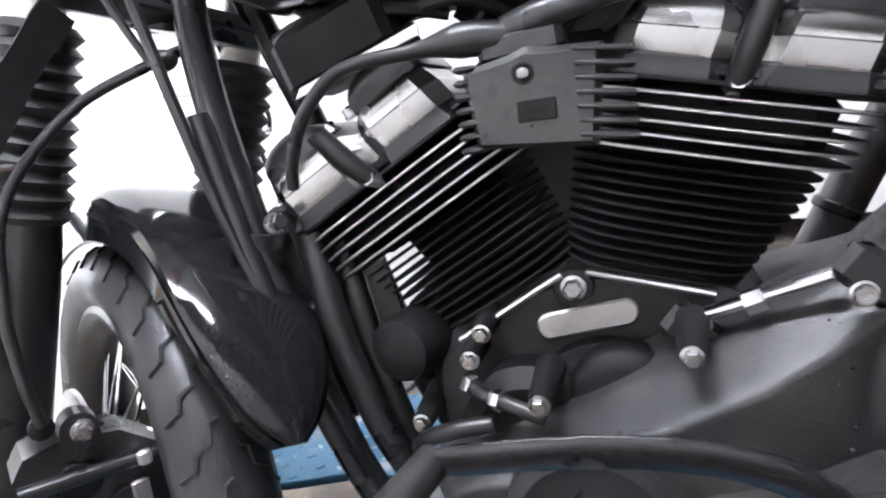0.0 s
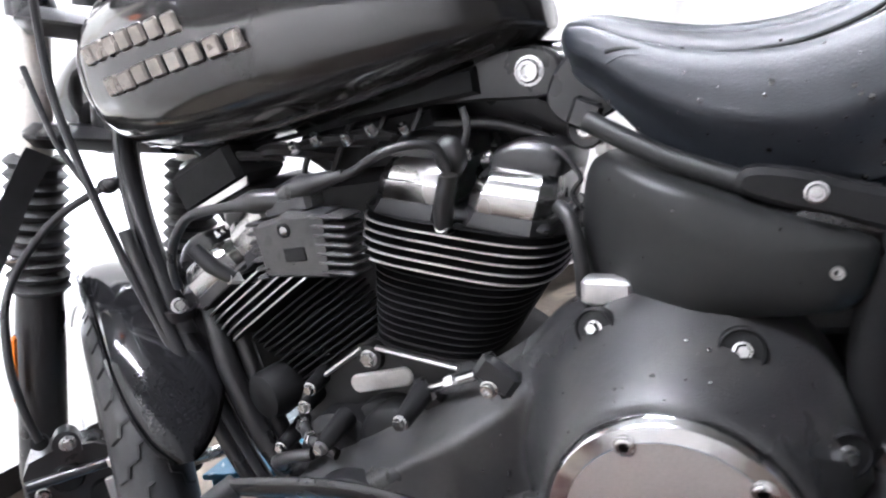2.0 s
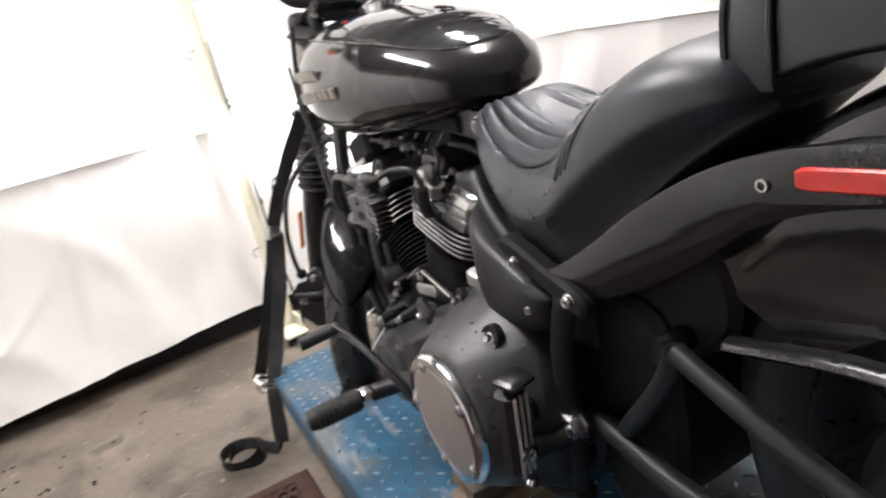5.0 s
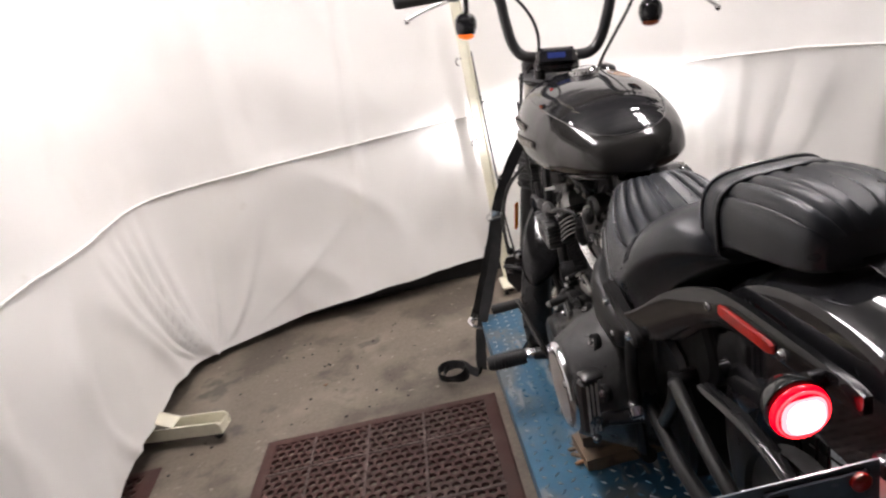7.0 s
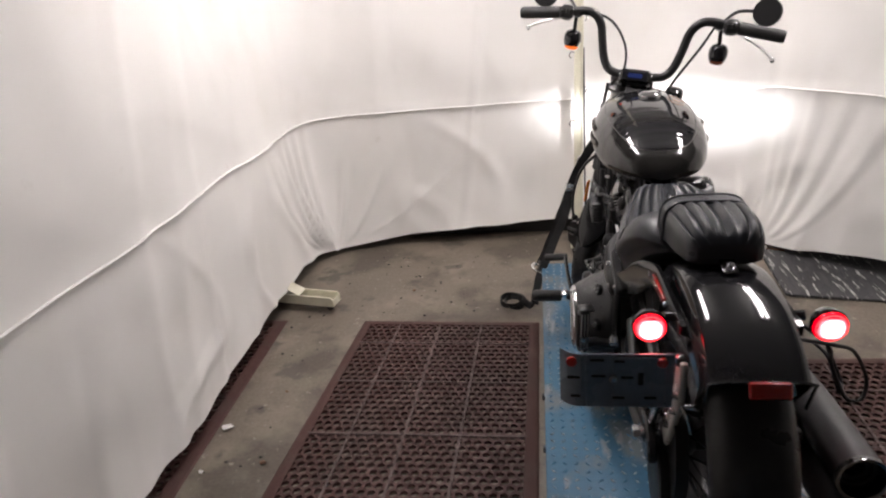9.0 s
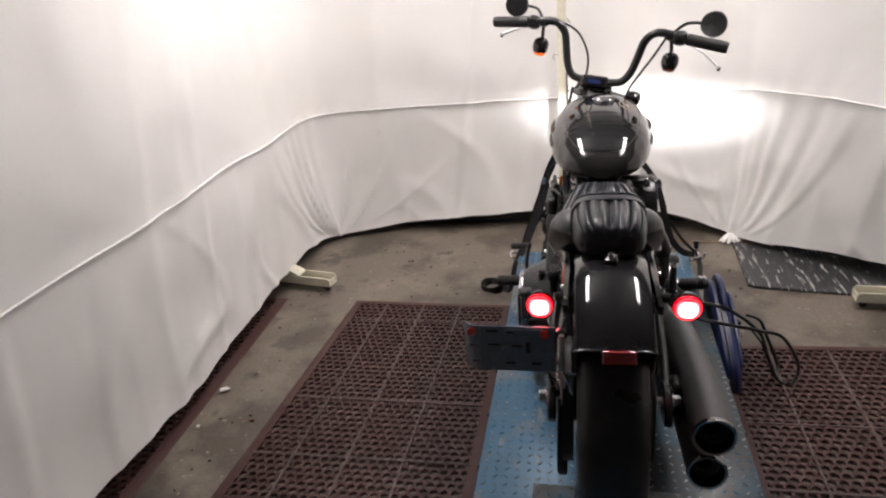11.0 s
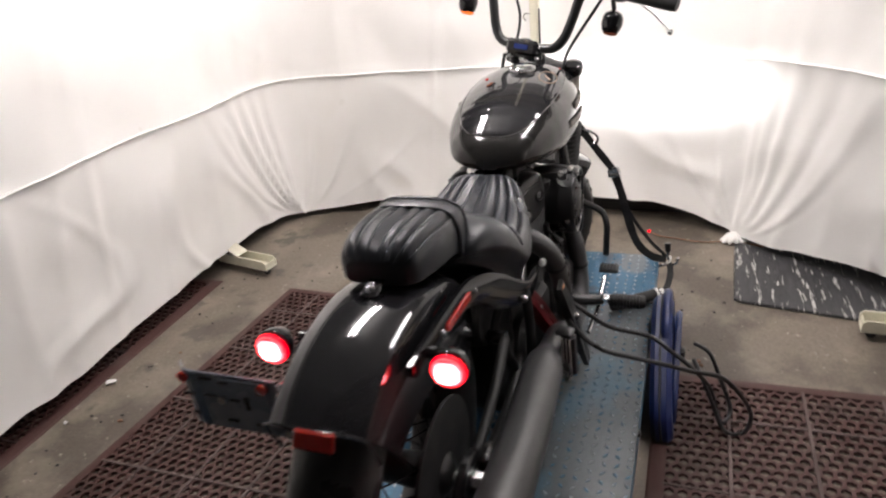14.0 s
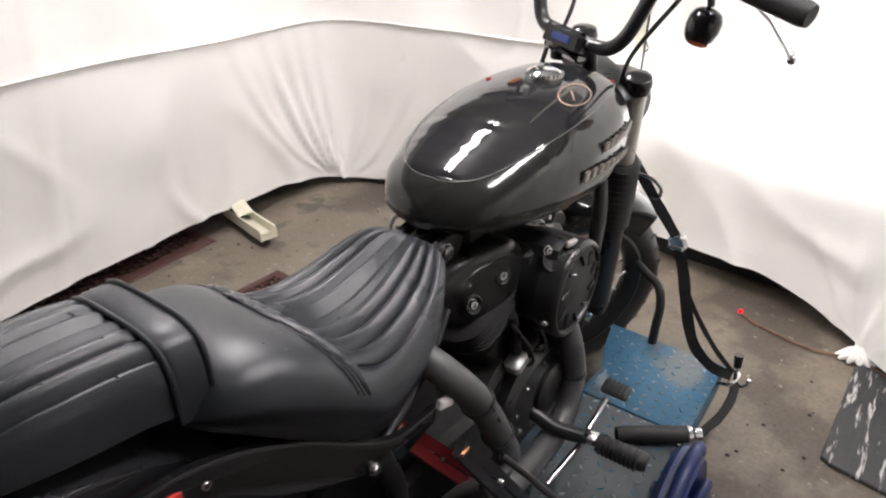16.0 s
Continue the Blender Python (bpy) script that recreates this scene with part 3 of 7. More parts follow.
def wheel(name, centre, r, width, rim_r, label, m=None, spokes=40, treads=True, steel=None):
    """Tyre, rim, hub and laced spokes; the wheel turns about x."""
    c = Vector(centre)
    hub = part(name, G().lathe([(0.02, -width * 0.75), (0.032, -width * 0.7), (0.055, -width * 0.55), (0.058, -width * 0.45), (0.035, -width * 0.3), (0.032, 0), (0.035, width * 0.3), (0.058, width * 0.45), (0.055, width * 0.55), (0.032, width * 0.7), (0.02, width * 0.75)], c, (1, 0, 0), 28), SATIN, BIKE, label, m)
    w = width / 2
    prof = [(rim_r + 0.006, -w * 0.62), (rim_r + 0.02, -w * 0.84), (rim_r + (r - rim_r) * 0.5, -w), (r - 0.028, -w * 0.92), (r - 0.010, -w * 0.68), (r - 0.002, -w * 0.35), (r, 0),
            (r - 0.002, w * 0.35), (r - 0.010, w * 0.68), (r - 0.028, w * 0.92), (rim_r + (r - rim_r) * 0.5, w), (rim_r + 0.02, w * 0.84), (rim_r + 0.006, w * 0.62)]
    tyre = part("tyre", G().lathe(prof, c, (1, 0, 0), 96, False), RUBBER, hub, "black tyre, grooved tread", m)
    rim = [(rim_r + 0.004, -w * 0.62), (rim_r + 0.012, -w * 0.72), (rim_r + 0.004, -w * 0.78), (rim_r - 0.010, -w * 0.6), (rim_r - 0.022, -w * 0.3), (rim_r - 0.024, 0), (rim_r - 0.022, w * 0.3), (rim_r - 0.010, w * 0.6), (rim_r + 0.004, w * 0.78), (rim_r + 0.012, w * 0.72), (rim_r + 0.004, w * 0.62), (rim_r + 0.004, -w * 0.62)]
    part("rim", G().lathe(rim, c, (1, 0, 0), 72, False), SATIN, hub, "black laced rim", m)
    for k in range(spokes):
        sx = -1 if k % 2 else 1
        a0 = 2 * math.pi * k / spokes
        a1 = a0 + (0.42 if (k // 2) % 2 else -0.42)
        p0 = c + Vector((sx * width * 0.5, 0.052 * math.cos(a0), 0.052 * math.sin(a0)))
        p1 = c + Vector((sx * width * 0.08, (rim_r - 0.02) * math.cos(a1), (rim_r - 0.02) * math.sin(a1)))
        g = G().tube([p0, p0.lerp(p1, 0.88), p1], [0.0019, 0.0019, 0.0032], 6)
        part("spoke", g, steel or CHROME, hub, "", m)
    # tread grooves as thin proud blocks of shadow-dark rubber
    if treads:
        g = G()
        count = 34
        for k in range(count):
            for sx in (-1, 1):
                a = 2 * math.pi * (k + (0.5 if sx > 0 else 0)) / count
                pts = []
                for u, da in ((0.12, 0.0), (0.30, 0.015), (0.34, 0.07), (0.60, 0.09), (0.66, 0.14), (0.86, 0.155)):
                    rr = r + 0.0012 - (0.010 * max(0, u - 0.3) / 0.38 if u < 0.68 else 0.010 + 0.018 * (u - 0.68) / 0.24)
                    pts.append(c + Vector((sx * w * u, rr * math.cos(a + da), rr * math.sin(a + da))))
                g.tube(pts, 0.0026, 4, True)
        part("tread_groove", g, DEEP, hub, "dark zigzag tread grooves", m)
    return hub


REAR = wheel("rear_wheel", (0, 0, AXLE_Z), 0.308, 0.15, 0.210, "black rear wheel with laced spokes", None, 40, False, FRAME)
part("rear_axle", G().tube([(-0.16, 0, AXLE_Z), (0.16, 0, AXLE_Z)], 0.012, 12), BOLT, REAR)
for sx in (-1, 1):
    bolt((sx * 0.15, 0, AXLE_Z), (sx, 0, 0), REAR, 0.016, 0.018, socket=False, label="zinc axle nut")
part("belt_pulley", G().lathe([(0.04, -0.004), (0.145, -0.004), (0.150, -0.012), (0.150, 0.012), (0.145, 0.012), (0.04, 0.012)], (-0.095, 0, AXLE_Z), (1, 0, 0), 60), DEEP, REAR, "dark toothed belt pulley")
part("brake_disc", G().lathe([(0.06, -0.003), (0.145, -0.003), (0.145, 0.003), (0.06, 0.003)], (0.093, 0, AXLE_Z), (1, 0, 0), 60), DEEP, REAR, "dark brake disc")

FRONT_C = (0, on_axis(0.118, 0.0), 0.118)
WHEELM = Matrix.Translation((-0.050, 1.470, 0.090)) @ Matrix.Rotation(radians(-34), 4, "Z") @ Matrix.Rotation(radians(5), 4, "Y") @ Matrix.Translation(-Vector(FRONT_C))
FRONT = wheel("front_wheel", FRONT_C, 0.290, 0.096, 0.211, "black front wheel with laced spokes", WHEELM, 44)


# ---- tank ----
TANK = [(0.720, 0.030, 0.664, 0.634, 0.648), (0.735, 0.074, 0.689, 0.627, 0.652), (0.77, 0.109, 0.719, 0.617, 0.656), (0.82, 0.134, 0.743, 0.605, 0.658), (0.90, 0.157, 0.768, 0.590, 0.660), (1.0, 0.171, 0.786, 0.577, 0.662),
        (1.10, 0.172, 0.794, 0.572, 0.665), (1.19, 0.157, 0.793, 0.580, 0.67), (1.25, 0.132, 0.781, 0.600, 0.68), (1.29, 0.092, 0.759, 0.635, 0.69), (1.312, 0.045, 0.733, 0.662, 0.695)]


def tank_row(y):
    """Half-width, top, bottom and widest height of the tank at y."""
    ys = [r[0] for r in TANK]
    sm = curve_through([(r[0], r[1], r[2]) for r in TANK], 12)
    sn = curve_through([(r[0], r[3], r[4]) for r in TANK], 12)
    k = min(range(len(sm)), key=lambda q: abs(sm[q].x - y))
    return sm[k].y, sm[k].z, sn[k].y, sn[k].z


def tank_at(y, a, lift=0.0):
    """A point of the tank's skin: a = 0 on the left flank, 90 on top, 180 on the right."""
    w, zt, zb, zm = tank_row(y)
    c, s = math.cos(radians(a)), math.sin(radians(a))
    ex, ez = 0.86, 0.80
    x = -(w + lift) * math.copysign(abs(c) ** ex, c)
    z = zm + ((zt - zm + lift) if s > 0 else (zm - zb + lift)) * math.copysign(abs(s) ** ez, s)
    return Vector((x, y, z))


def tank():
    ys = [0.720 + (1.312 - 0.720) * (0.5 - 0.5 * math.cos(math.pi * k / 44)) for k in range(45)]
    body = part("tank", G().rings([[tank_at(y, a * 360 / 72) for a in range(72)] for y in ys]), CHARCOAL, BIKE, "charcoal teardrop fuel tank with a black top panel")
    rim = [(1.303, 60), (1.285, 54), (1.225, 48), (1.15, 45), (1.05, 43), (0.95, 43), (0.875, 45), (0.82, 48), (0.785, 54), (0.766, 64), (0.758, 78), (0.756, 88)]
    lim = curve_through([(y, a, 0) for y, a in rim], 5)
    part("top_panel", G().rings([[tank_at(p.x, p.y + (180 - 2 * p.y) * k / 40, 0.0006) for k in range(41)] for p in lim], False, False), GLOSS, body, "gloss black top panel inside the pinstripe")
    for sa in (1, -1):
        A = lambda a: a if sa > 0 else 180 - a
        pts = [tank_at(y, A(a), 0.0012) for y, a in rim[1:-1] + [(0.756, 90)]]
        part("pinstripe", G().tube(curve_through(pts, 6), 0.0009, 6), STRIPE, body, "fine dark grey pinstripe")
        # raised badge: two staggered rows of blank bars
        g = G()
        base = A(12)
        for row, (ya, yb, ang) in enumerate(((1.205, 1.04, 10.5), (1.170, 0.965, -1))):
            n = 7 if row == 0 else 8
            for k in range(n):
                y = ya + (yb - ya) * (k + 0.5) / n
                p = tank_at(y, A(ang + 0.7 * k), 0.003)
                q = tank_at(y - 0.002, A(ang + 0.7 * k), 0.003)
                g.box(p, (0.007, abs(yb - ya) / n * 0.80, 0.021), Matrix.Rotation(radians(-6), 3, "X") @ Matrix.Rotation(radians(-sa * 8), 3, "Y"), 0.0025)
            p0, p1 = tank_at(ya, A(ang), 0.0005), tank_at(yb, A(ang + 0.7 * n), 0.0005)
            g.tube([p0 - Vector((0, 0, 0.008)), p1 - Vector((0, 0, 0.008))], 0.0035, 6)
        part("badge", g, BADGE, body, "raised aged-metal badge with two rows of blank bars")
        led = tank_at(1.06, A(64), 0.002) if sa > 0 else tank_at(1.235, A(52), 0.002)
        part("marker", G().box(led, (0.008, 0.010, 0.004), b=0.001), REFLECT, body, "small red marker")
    cap = tank_at(1.10, 90)
    c = part("filler_cap", G().lathe([(0.033, -0.006), (0.035, 0.004), (0.0335, 0.012), (0.028, 0.016), (0.016, 0.018), (0.001, 0.0185)], (0.012, 1.10, cap.z), (0, -0.05, 1), 40), CHROME, body, "chrome screw filler cap")
    for k in range(24):
        a = 2 * math.pi * k / 24
        part("knurl", G().box((0.012 + 0.0345 * math.cos(a), 1.10 + 0.0345 * math.sin(a), cap.z + 0.007), (0.004, 0.004, 0.010), Matrix.Rotation(a, 3, "Z"), 0.001), CHROME, c)
    # ring emblem with a plain bar across it
    em = []
    for k in range(33):
        a = 2 * math.pi * k / 32
        em.append(tank_at(1.075 + 0.048 * math.sin(a), 118 + 9.5 * math.cos(a), 0.001))
    part("emblem", G().tube(em, 0.0016, 6), GOLD, body, "thin pale bronze ring emblem")
    part("emblem_bar", G().tube([tank_at(1.055 + 0.006 * k, 121 - 1.8 * k, 0.001) for k in range(5)], 0.002, 6), GOLD, body, "plain bronze emblem bar")
    part("tank_seam", G().tube([tank_at(y, -52, 0.001) for y in (0.76, 0.82, 0.9, 1.0, 1.1, 1.2, 1.26)], 0.003, 8), GLOSS, body)
    # rear mount with a big bolt on each side
    for sx in (-1, 1):
        lug = part("tank_mount", G().slab(flat_curve([(0.86, 0.585), (0.86, 0.605), (0.76, 0.622), (0.715, 0.614), (0.705, 0.59), (0.72, 0.57), (0.78, 0.575)], 4), sx * 0.03, sx * 0.046, 0.003), SATIN, BIKE, "black tank mount bracket")
        bolt((sx * 0.046, 0.736, 0.597), (sx, 0, 0), lug, 0.012, 0.008, label="large zinc mount bolt")


tank()


# ---- seats ----
SEAT = [(0.705, 0.030, 0.628, 0.610), (0.690, 0.075, 0.636, 0.592), (0.66, 0.100, 0.632, 0.566), (0.62, 0.123, 0.618, 0.524), (0.56, 0.144, 0.602, 0.487), (0.50, 0.157, 0.600, 0.474),
        (0.45, 0.162, 0.614, 0.482), (0.42, 0.162, 0.637, 0.497), (0.395, 0.160, 0.662, 0.513), (0.365, 0.156, 0.684, 0.537), (0.33, 0.149, 0.698, 0.565), (0.295, 0.139, 0.703, 0.594), (0.265, 0.126, 0.698, 0.617), (0.24, 0.110, 0.684, 0.634), (0.222, 0.085, 0.666, 0.645)]


def soft_ring(y, hw, zt, zl, n=120, pleat=0.0, pleats=11, ex=0.62, ez=0.5, dip=0.0, tuck=0.0):
    """A cushion's cross-section with pleats along its top."""
    out = []
    for k in range(n):
        a = 2 * math.pi * k / n
        c, s = math.cos(a), math.sin(a)
        x = hw * math.copysign(abs(c) ** ex, c)
        if tuck:
            x *= 1 - tuck * (1 - min(1.0, max(0.0, s) / 0.22)) ** 2
        z = zl + (zt - zl) * abs(s) ** ez if s > 0 else zl - 0.012 * abs(s) ** 0.5
        if s > 0.45 and pleat:
            u = x / hw
            z += pleat * (abs(math.sin(u * math.pi * pleats / 2)) ** 0.55 - 0.6) * min(1, (s - 0.45) * 4)
        if s > 0:
            z -= dip * (1 - (x / hw) ** 2)
        out.append((x, y, z))
    return out


def seats():
    rows = curve_through([(r[0], r[1], 0) for r in SEAT], 6)
    top = curve_through([(r[0], r[2], r[3]) for r in SEAT], 6)
    rings = []
    for k, (a, b) in enumerate(zip(rows, top)):
        y = a.x
        f = max(0.0, min(1.0, (y - 0.398) / 0.02)) * max(0.0, min(1.0, (0.70 - y) / 0.03))
        rings.append(soft_ring(y, a.y, b.y, b.z, 260, 0.015 * f, 10, 0.56, 0.50, 0.004, 0.16))
    seat = part("rider_seat", G().rings(rings), LEATHER, BIKE, "black leather rider seat with long pleats")

    def on_seat(u, y):
        row = min(range(len(rows)), key=lambda q: abs(rows[q].x - y))
        hw, zt, zl = rows[row].y, top[row].y, top[row].z
        s = math.sqrt(max(0.0, 1 - abs(u) ** (2 / 0.56)))
        return (u * hw, y, zl + (zt - zl) * s ** 0.50 - 0.004 * (1 - u * u))

    # the puckered roll across the back of the bucket and its double seam
    roll, radii = [], []
    for k in range(121):
        u = -0.95 + 1.9 * k / 120
        x, y, z = on_seat(u, 0.398 + 0.030 * abs(u) ** 5)
        roll.append((x, y, z - 0.004))
        end = min(1.0, (0.95 - abs(u)) / 0.12)
        radii.append((0.0075 + 0.0035 * abs(math.sin(u * math.pi * 5)) ** 0.5) * (0.35 + 0.65 * end))
    part("bucket_roll", G().tube(roll, radii, 12), LEATHER, seat, "puckered leather roll where the pleats end")
    for dy in (0.0, 0.0085):
        part("stitch_welt", G().tube([on_seat(u, 0.378 + dy + 0.030 * abs(u) ** 5) for u in [-0.96 + 1.92 * k / 40 for k in range(41)]], 0.0024, 8), LEATHER, seat, "stitched leather welt")
    # the twin seam that parts the pleats from each smooth flank
    for sx in (-1, 1):
        for du in (0.0, 0.028):
            line = [on_seat(sx * (u + du), y) for u, y in ((0.955, 0.650), (0.915, 0.632), (0.87, 0.600), (0.835, 0.56), (0.81, 0.51), (0.80, 0.46), (0.80, 0.42))]
            part("flank_seam", G().tube(curve_through(line, 6), 0.0022 if du == 0 else 0.0014, 6), FIN if du == 0 else LEATHER, seat, "stitched flank seam")
    pil = [(0.262, 0.066, 0.715, 0.690), (0.252, 0.080, 0.735, 0.672), (0.222, 0.086, 0.750, 0.672), (0.18, 0.087, 0.760, 0.684), (0.12, 0.084, 0.765, 0.693), (0.08, 0.078, 0.762, 0.698), (0.052, 0.070, 0.752, 0.701), (0.038, 0.055, 0.735, 0.704)]
    a = curve_through([(r[0], r[1], 0) for r in pil], 8)
    b = curve_through([(r[0], r[2], r[3]) for r in pil], 8)
    rings = [soft_ring(p.x, p.y, q.y, q.z, 260, 0.0135 * max(0.0, min(1.0, (0.224 - p.x) / 0.02)) * max(0.25, min(1.0, (p.x - 0.035) / 0.03)), 7, 0.5, 0.42) for p, q in zip(a, b)]
    pillion = part("pillion_seat", G().rings(rings), LEATHER, BIKE, "black leather pillion pad with long pleats")
    # the strap across the front of the pad
    ring = soft_ring(0.230, 0.089, 0.755, 0.66, 60, 0, 1, 0.5, 0.42)
    half = [p for p in ring[0:31]]
    ss = []
    for p in half:
        ss.append([(p[0] * 1.0, 0.255, p[2] - 0.005), (p[0] * 1.015, 0.252, p[2] + 0.001), (p[0] * 1.022, 0.245, p[2] + 0.003), (p[0] * 1.022, 0.224, p[2] + 0.004), (p[0] * 1.015, 0.217, p[2] + 0.002), (p[0], 0.214, p[2] - 0.003)])
    part("strap", G().rings(ss), LEATHER, pillion, "wide leather strap")
    for yy in (0.2145, 0.2555):
        part("strap_welt", G().tube([(p[0] * 1.015, yy, p[2] + 0.002) for p in half], 0.0032, 8), LEATHER, pillion)
    part("seat_tab", G().box((0, 0.022, 0.698), (0.03, 0.05, 0.004), Matrix.Rotation(radians(12), 3, "X"), 0.002), FRAME, pillion, "black seat tab")
    bolt((0, 0.012, 0.699), (0, -0.1, 1), pillion, 0.007, 0.009, label="chrome seat screw")


seats()


# ---- rear fender ----
def fender(name, cy, cz, r, half, a0, a1, skirt, label, m=None, steps=40, parent=None, narrow=0.0, tail=1.0, paint=None):
    """A curved guard with rolled shoulders and side skirts; skirt(a) gives its depth."""
    rings = []
    for k in range(steps + 1):
        a = radians(a0 + (a1 - a0) * k / steps)
        d = skirt(k / steps)
        hw = half * (1 - narrow * max(0.0, k / steps - 0.35) / 0.65)
        if k / steps > tail:
            hw *= max(0.16, math.sqrt(1 - ((k / steps - tail) / (1 - tail)) ** 2))
        sec = [(-hw, -d), (-hw, -d * 0.5), (-hw * 0.995, -0.026), (-hw * 0.95, -0.012), (-hw * 0.8, -0.004), (-hw * 0.5, 0.002), (0, 0.004), (hw * 0.5, 0.002), (hw * 0.8, -0.004), (hw * 0.95, -0.012), (hw * 0.995, -0.026), (hw, -d * 0.5), (hw, -d)]
        sec += [(x * 0.965, dr - 0.003) for x, dr in sec[::-1]]
        rings.append([(x, cy + (r + dr) * math.cos(a), cz + (r + dr) * math.sin(a)) for x, dr in sec])
    return part(name, G().rings(rings), paint or GLOSS, parent or BIKE, label, m)


RF = fender("rear_fender", 0, AXLE_Z, 0.364, 0.083, 28, 128, lambda u: 0.15 + 0.03 * math.sin(u * math.pi), "gloss black bobbed rear fender")
part("tail_reflector", G().box((0.008, -0.238, 0.600), (0.066, 0.008, 0.030), Matrix.Rotation(radians(-20), 3, "X"), 0.003), REFLECT, RF, "red tail reflector")
part("fender_lip", G().tube([(-0.083, -0.197, 0.535), (-0.083, -0.222, 0.600), (-0.06, -0.226, 0.607), (0.06, -0.226, 0.607), (0.083, -0.222, 0.600), (0.083, -0.197, 0.535)], 0.003, 8), GLOSS, RF)

STRUT_TOP = [(0.56, 0.455), (0.47, 0.468), (0.40, 0.508), (0.33, 0.560), (0.25, 0.602), (0.16, 0.622), (0.06, 0.630), (-0.05, 0.635), (-0.09, 0.632)]
STRUT_LOW = [(-0.09, 0.612), (-0.02, 0.598), (0.08, 0.586), (0.16, 0.572), (0.23, 0.545), (0.28, 0.505), (0.34, 0.470), (0.42, 0.435), (0.47, 0.42), (0.55, 0.43)]
for sx in (-1, 1):
    outline = [(p.x, p.y) for p in curve_through([(a, b, 0) for a, b in STRUT_TOP], 4)] + [(p.x, p.y) for p in curve_through([(a, b, 0) for a, b in STRUT_LOW], 4)]
    st = G()
    n = len(outline)
    # the plate leans inwards towards the tail
    lean = lambda y: 0.158 - 0.052 * min(1.0, max(0.0, (0.46 - y) / 0.26))
    cen = (sum(p[0] for p in outline) / n, sum(p[1] for p in outline) / n)
    rows = []
    for dx, sh in ((-0.012, 0.0), (-0.002, 0.0), (0.0, 0.004)):
        rr = []
        for k, (y, z) in enumerate(outline):
            p, q = Vector(outline[k - 1]), Vector(outline[(k + 1) % n])
            e = (q - p).normalized()
            rr.append((sx * (lean(y) + dx), y - e.y * sh, z - (sh if k < n / 2 else -sh)))
        rows.append(rr)
    st.rings(rows)
    arm = part("fender_strut", st, STRUT, BIKE, "gloss black fender strut cover")
    bolt((sx * lean(0.21), 0.21, 0.589), (sx, 0, 0), arm, 0.0065, 0.007)
    bolt((sx * lean(0.037), 0.037, 0.607), (sx, 0, 0), arm, 0.0065, 0.007)
    bolt((sx * lean(0.422), 0.422, 0.445), (sx, 0, 0), arm, 0.0075, 0.008)
    part("side_reflector", G().slab([(0.185, 0.590), (0.185, 0.602), (0.178, 0.606), (0.062, 0.613), (0.055, 0.610), (0.055, 0.599), (0.062, 0.595), (0.178, 0.587)], sx * 0.105, sx * 0.1115, 0.002), REFLECT, arm, "long red side reflector")
    # tail and turn lamp on its stalk
    lamp = part("tail_lamp", G().lathe([(0.012, 0.026), (0.022, 0.020), (0.029, 0.006), (0.0318, -0.004), (0.0318, -0.006), (0.029, -0.008)], (sx * 0.155, -0.060, 0.62), (0, 1, 0.05), 36), GLOSS, BIKE, "black bullet housing of a lit red lamp")
    part("lens", G().lathe([(0.0296, -0.002), (0.0294, 0.0015), (0.0280, 0.004), (0.0245, 0.0065), (0.014, 0.0085), (0.001, 0.009)], (sx * 0.155, -0.074, 0.62), (0, -1, -0.05), 36), REDLIT, lamp, "glowing red lens")
    # emissive rings imitate the glow that fades outwards from the core
    part("lamp_ring", G().lathe([(0.0275, -0.0045), (0.0268, 0.0000), (0.001, 0.003)], (sx * 0.155, -0.0800, 0.6200), (0, -1, -0.05), 28), REDMID, lamp, "bright red ring of the painted lamp glow")
    # the lit core, slightly squared, behind the round lens; a pink ring paints its glow
    for name, half, y0, material, label in (("inner_ring", 0.0232, -0.0815, REDPINK, "pink ring of the painted lamp glow"), ("bulb", 0.0210, -0.0825, REDCORE, "bright lit core")):
        core = [(half * math.copysign(abs(math.cos(radians(a))) ** 0.8, math.cos(radians(a))), 0.95 * half * math.copysign(abs(math.sin(radians(a))) ** 0.8, math.sin(radians(a)))) for a in range(0, 360, 10)]
        part(name, G().rings([[(sx * 0.155 + x * k, y0 + dy, 0.6203 + z * k) for x, z in core] for k, dy in ((1.0, 0.003), (0.97, 0.0), (0.80, -0.0022), (0.3, -0.0034))]), material, lamp, label)
    part("stalk", G().tube([(sx * 0.125, -0.035, 0.622), (sx * 0.095, -0.03, 0.618)], 0.010, 12), FRAME, lamp)

# side-mounted licence holder, empty, on the left
def plate_y(x):
    """The holder is flat, but for its outer end, which curls forward."""
    return -0.135 + 0.022 * max(0.0, (-0.286 - x) / 0.034) ** 2


PL = part("plate_holder", G().rings([[(x, plate_y(x) + dy, z) for dy, z in ((0, 0.602), (0.0022, 0.602), (0.0022, 0.488), (0, 0.488))] for x in [-0.320 + 0.200 * k / 24 for k in range(25)]]), PLATEPLASTIC, BIKE, "smoky blue-grey plate bracket, empty and slotted")
part("back_layer", G().box((-0.181, -0.1375, 0.545), (0.094, 0.004, 0.106), b=0.0015), PLATEPLASTIC, PL, "overlapping inner plate")
for x, z, w in ((-0.255, 0.590, 0.026), (-0.216, 0.590, 0.018), (-0.252, 0.556, 0.026), (-0.202, 0.556, 0.022), (-0.296, 0.552, 0.024), (-0.292, 0.512, 0.020), (-0.216, 0.512, 0.022), (-0.160, 0.512, 0.022)):
    part("slot", G().box((x, plate_y(x) - (0.0050 if x > -0.228 else 0.001), z), (w, 0.004, 0.005), b=0.001), FIN, PL)
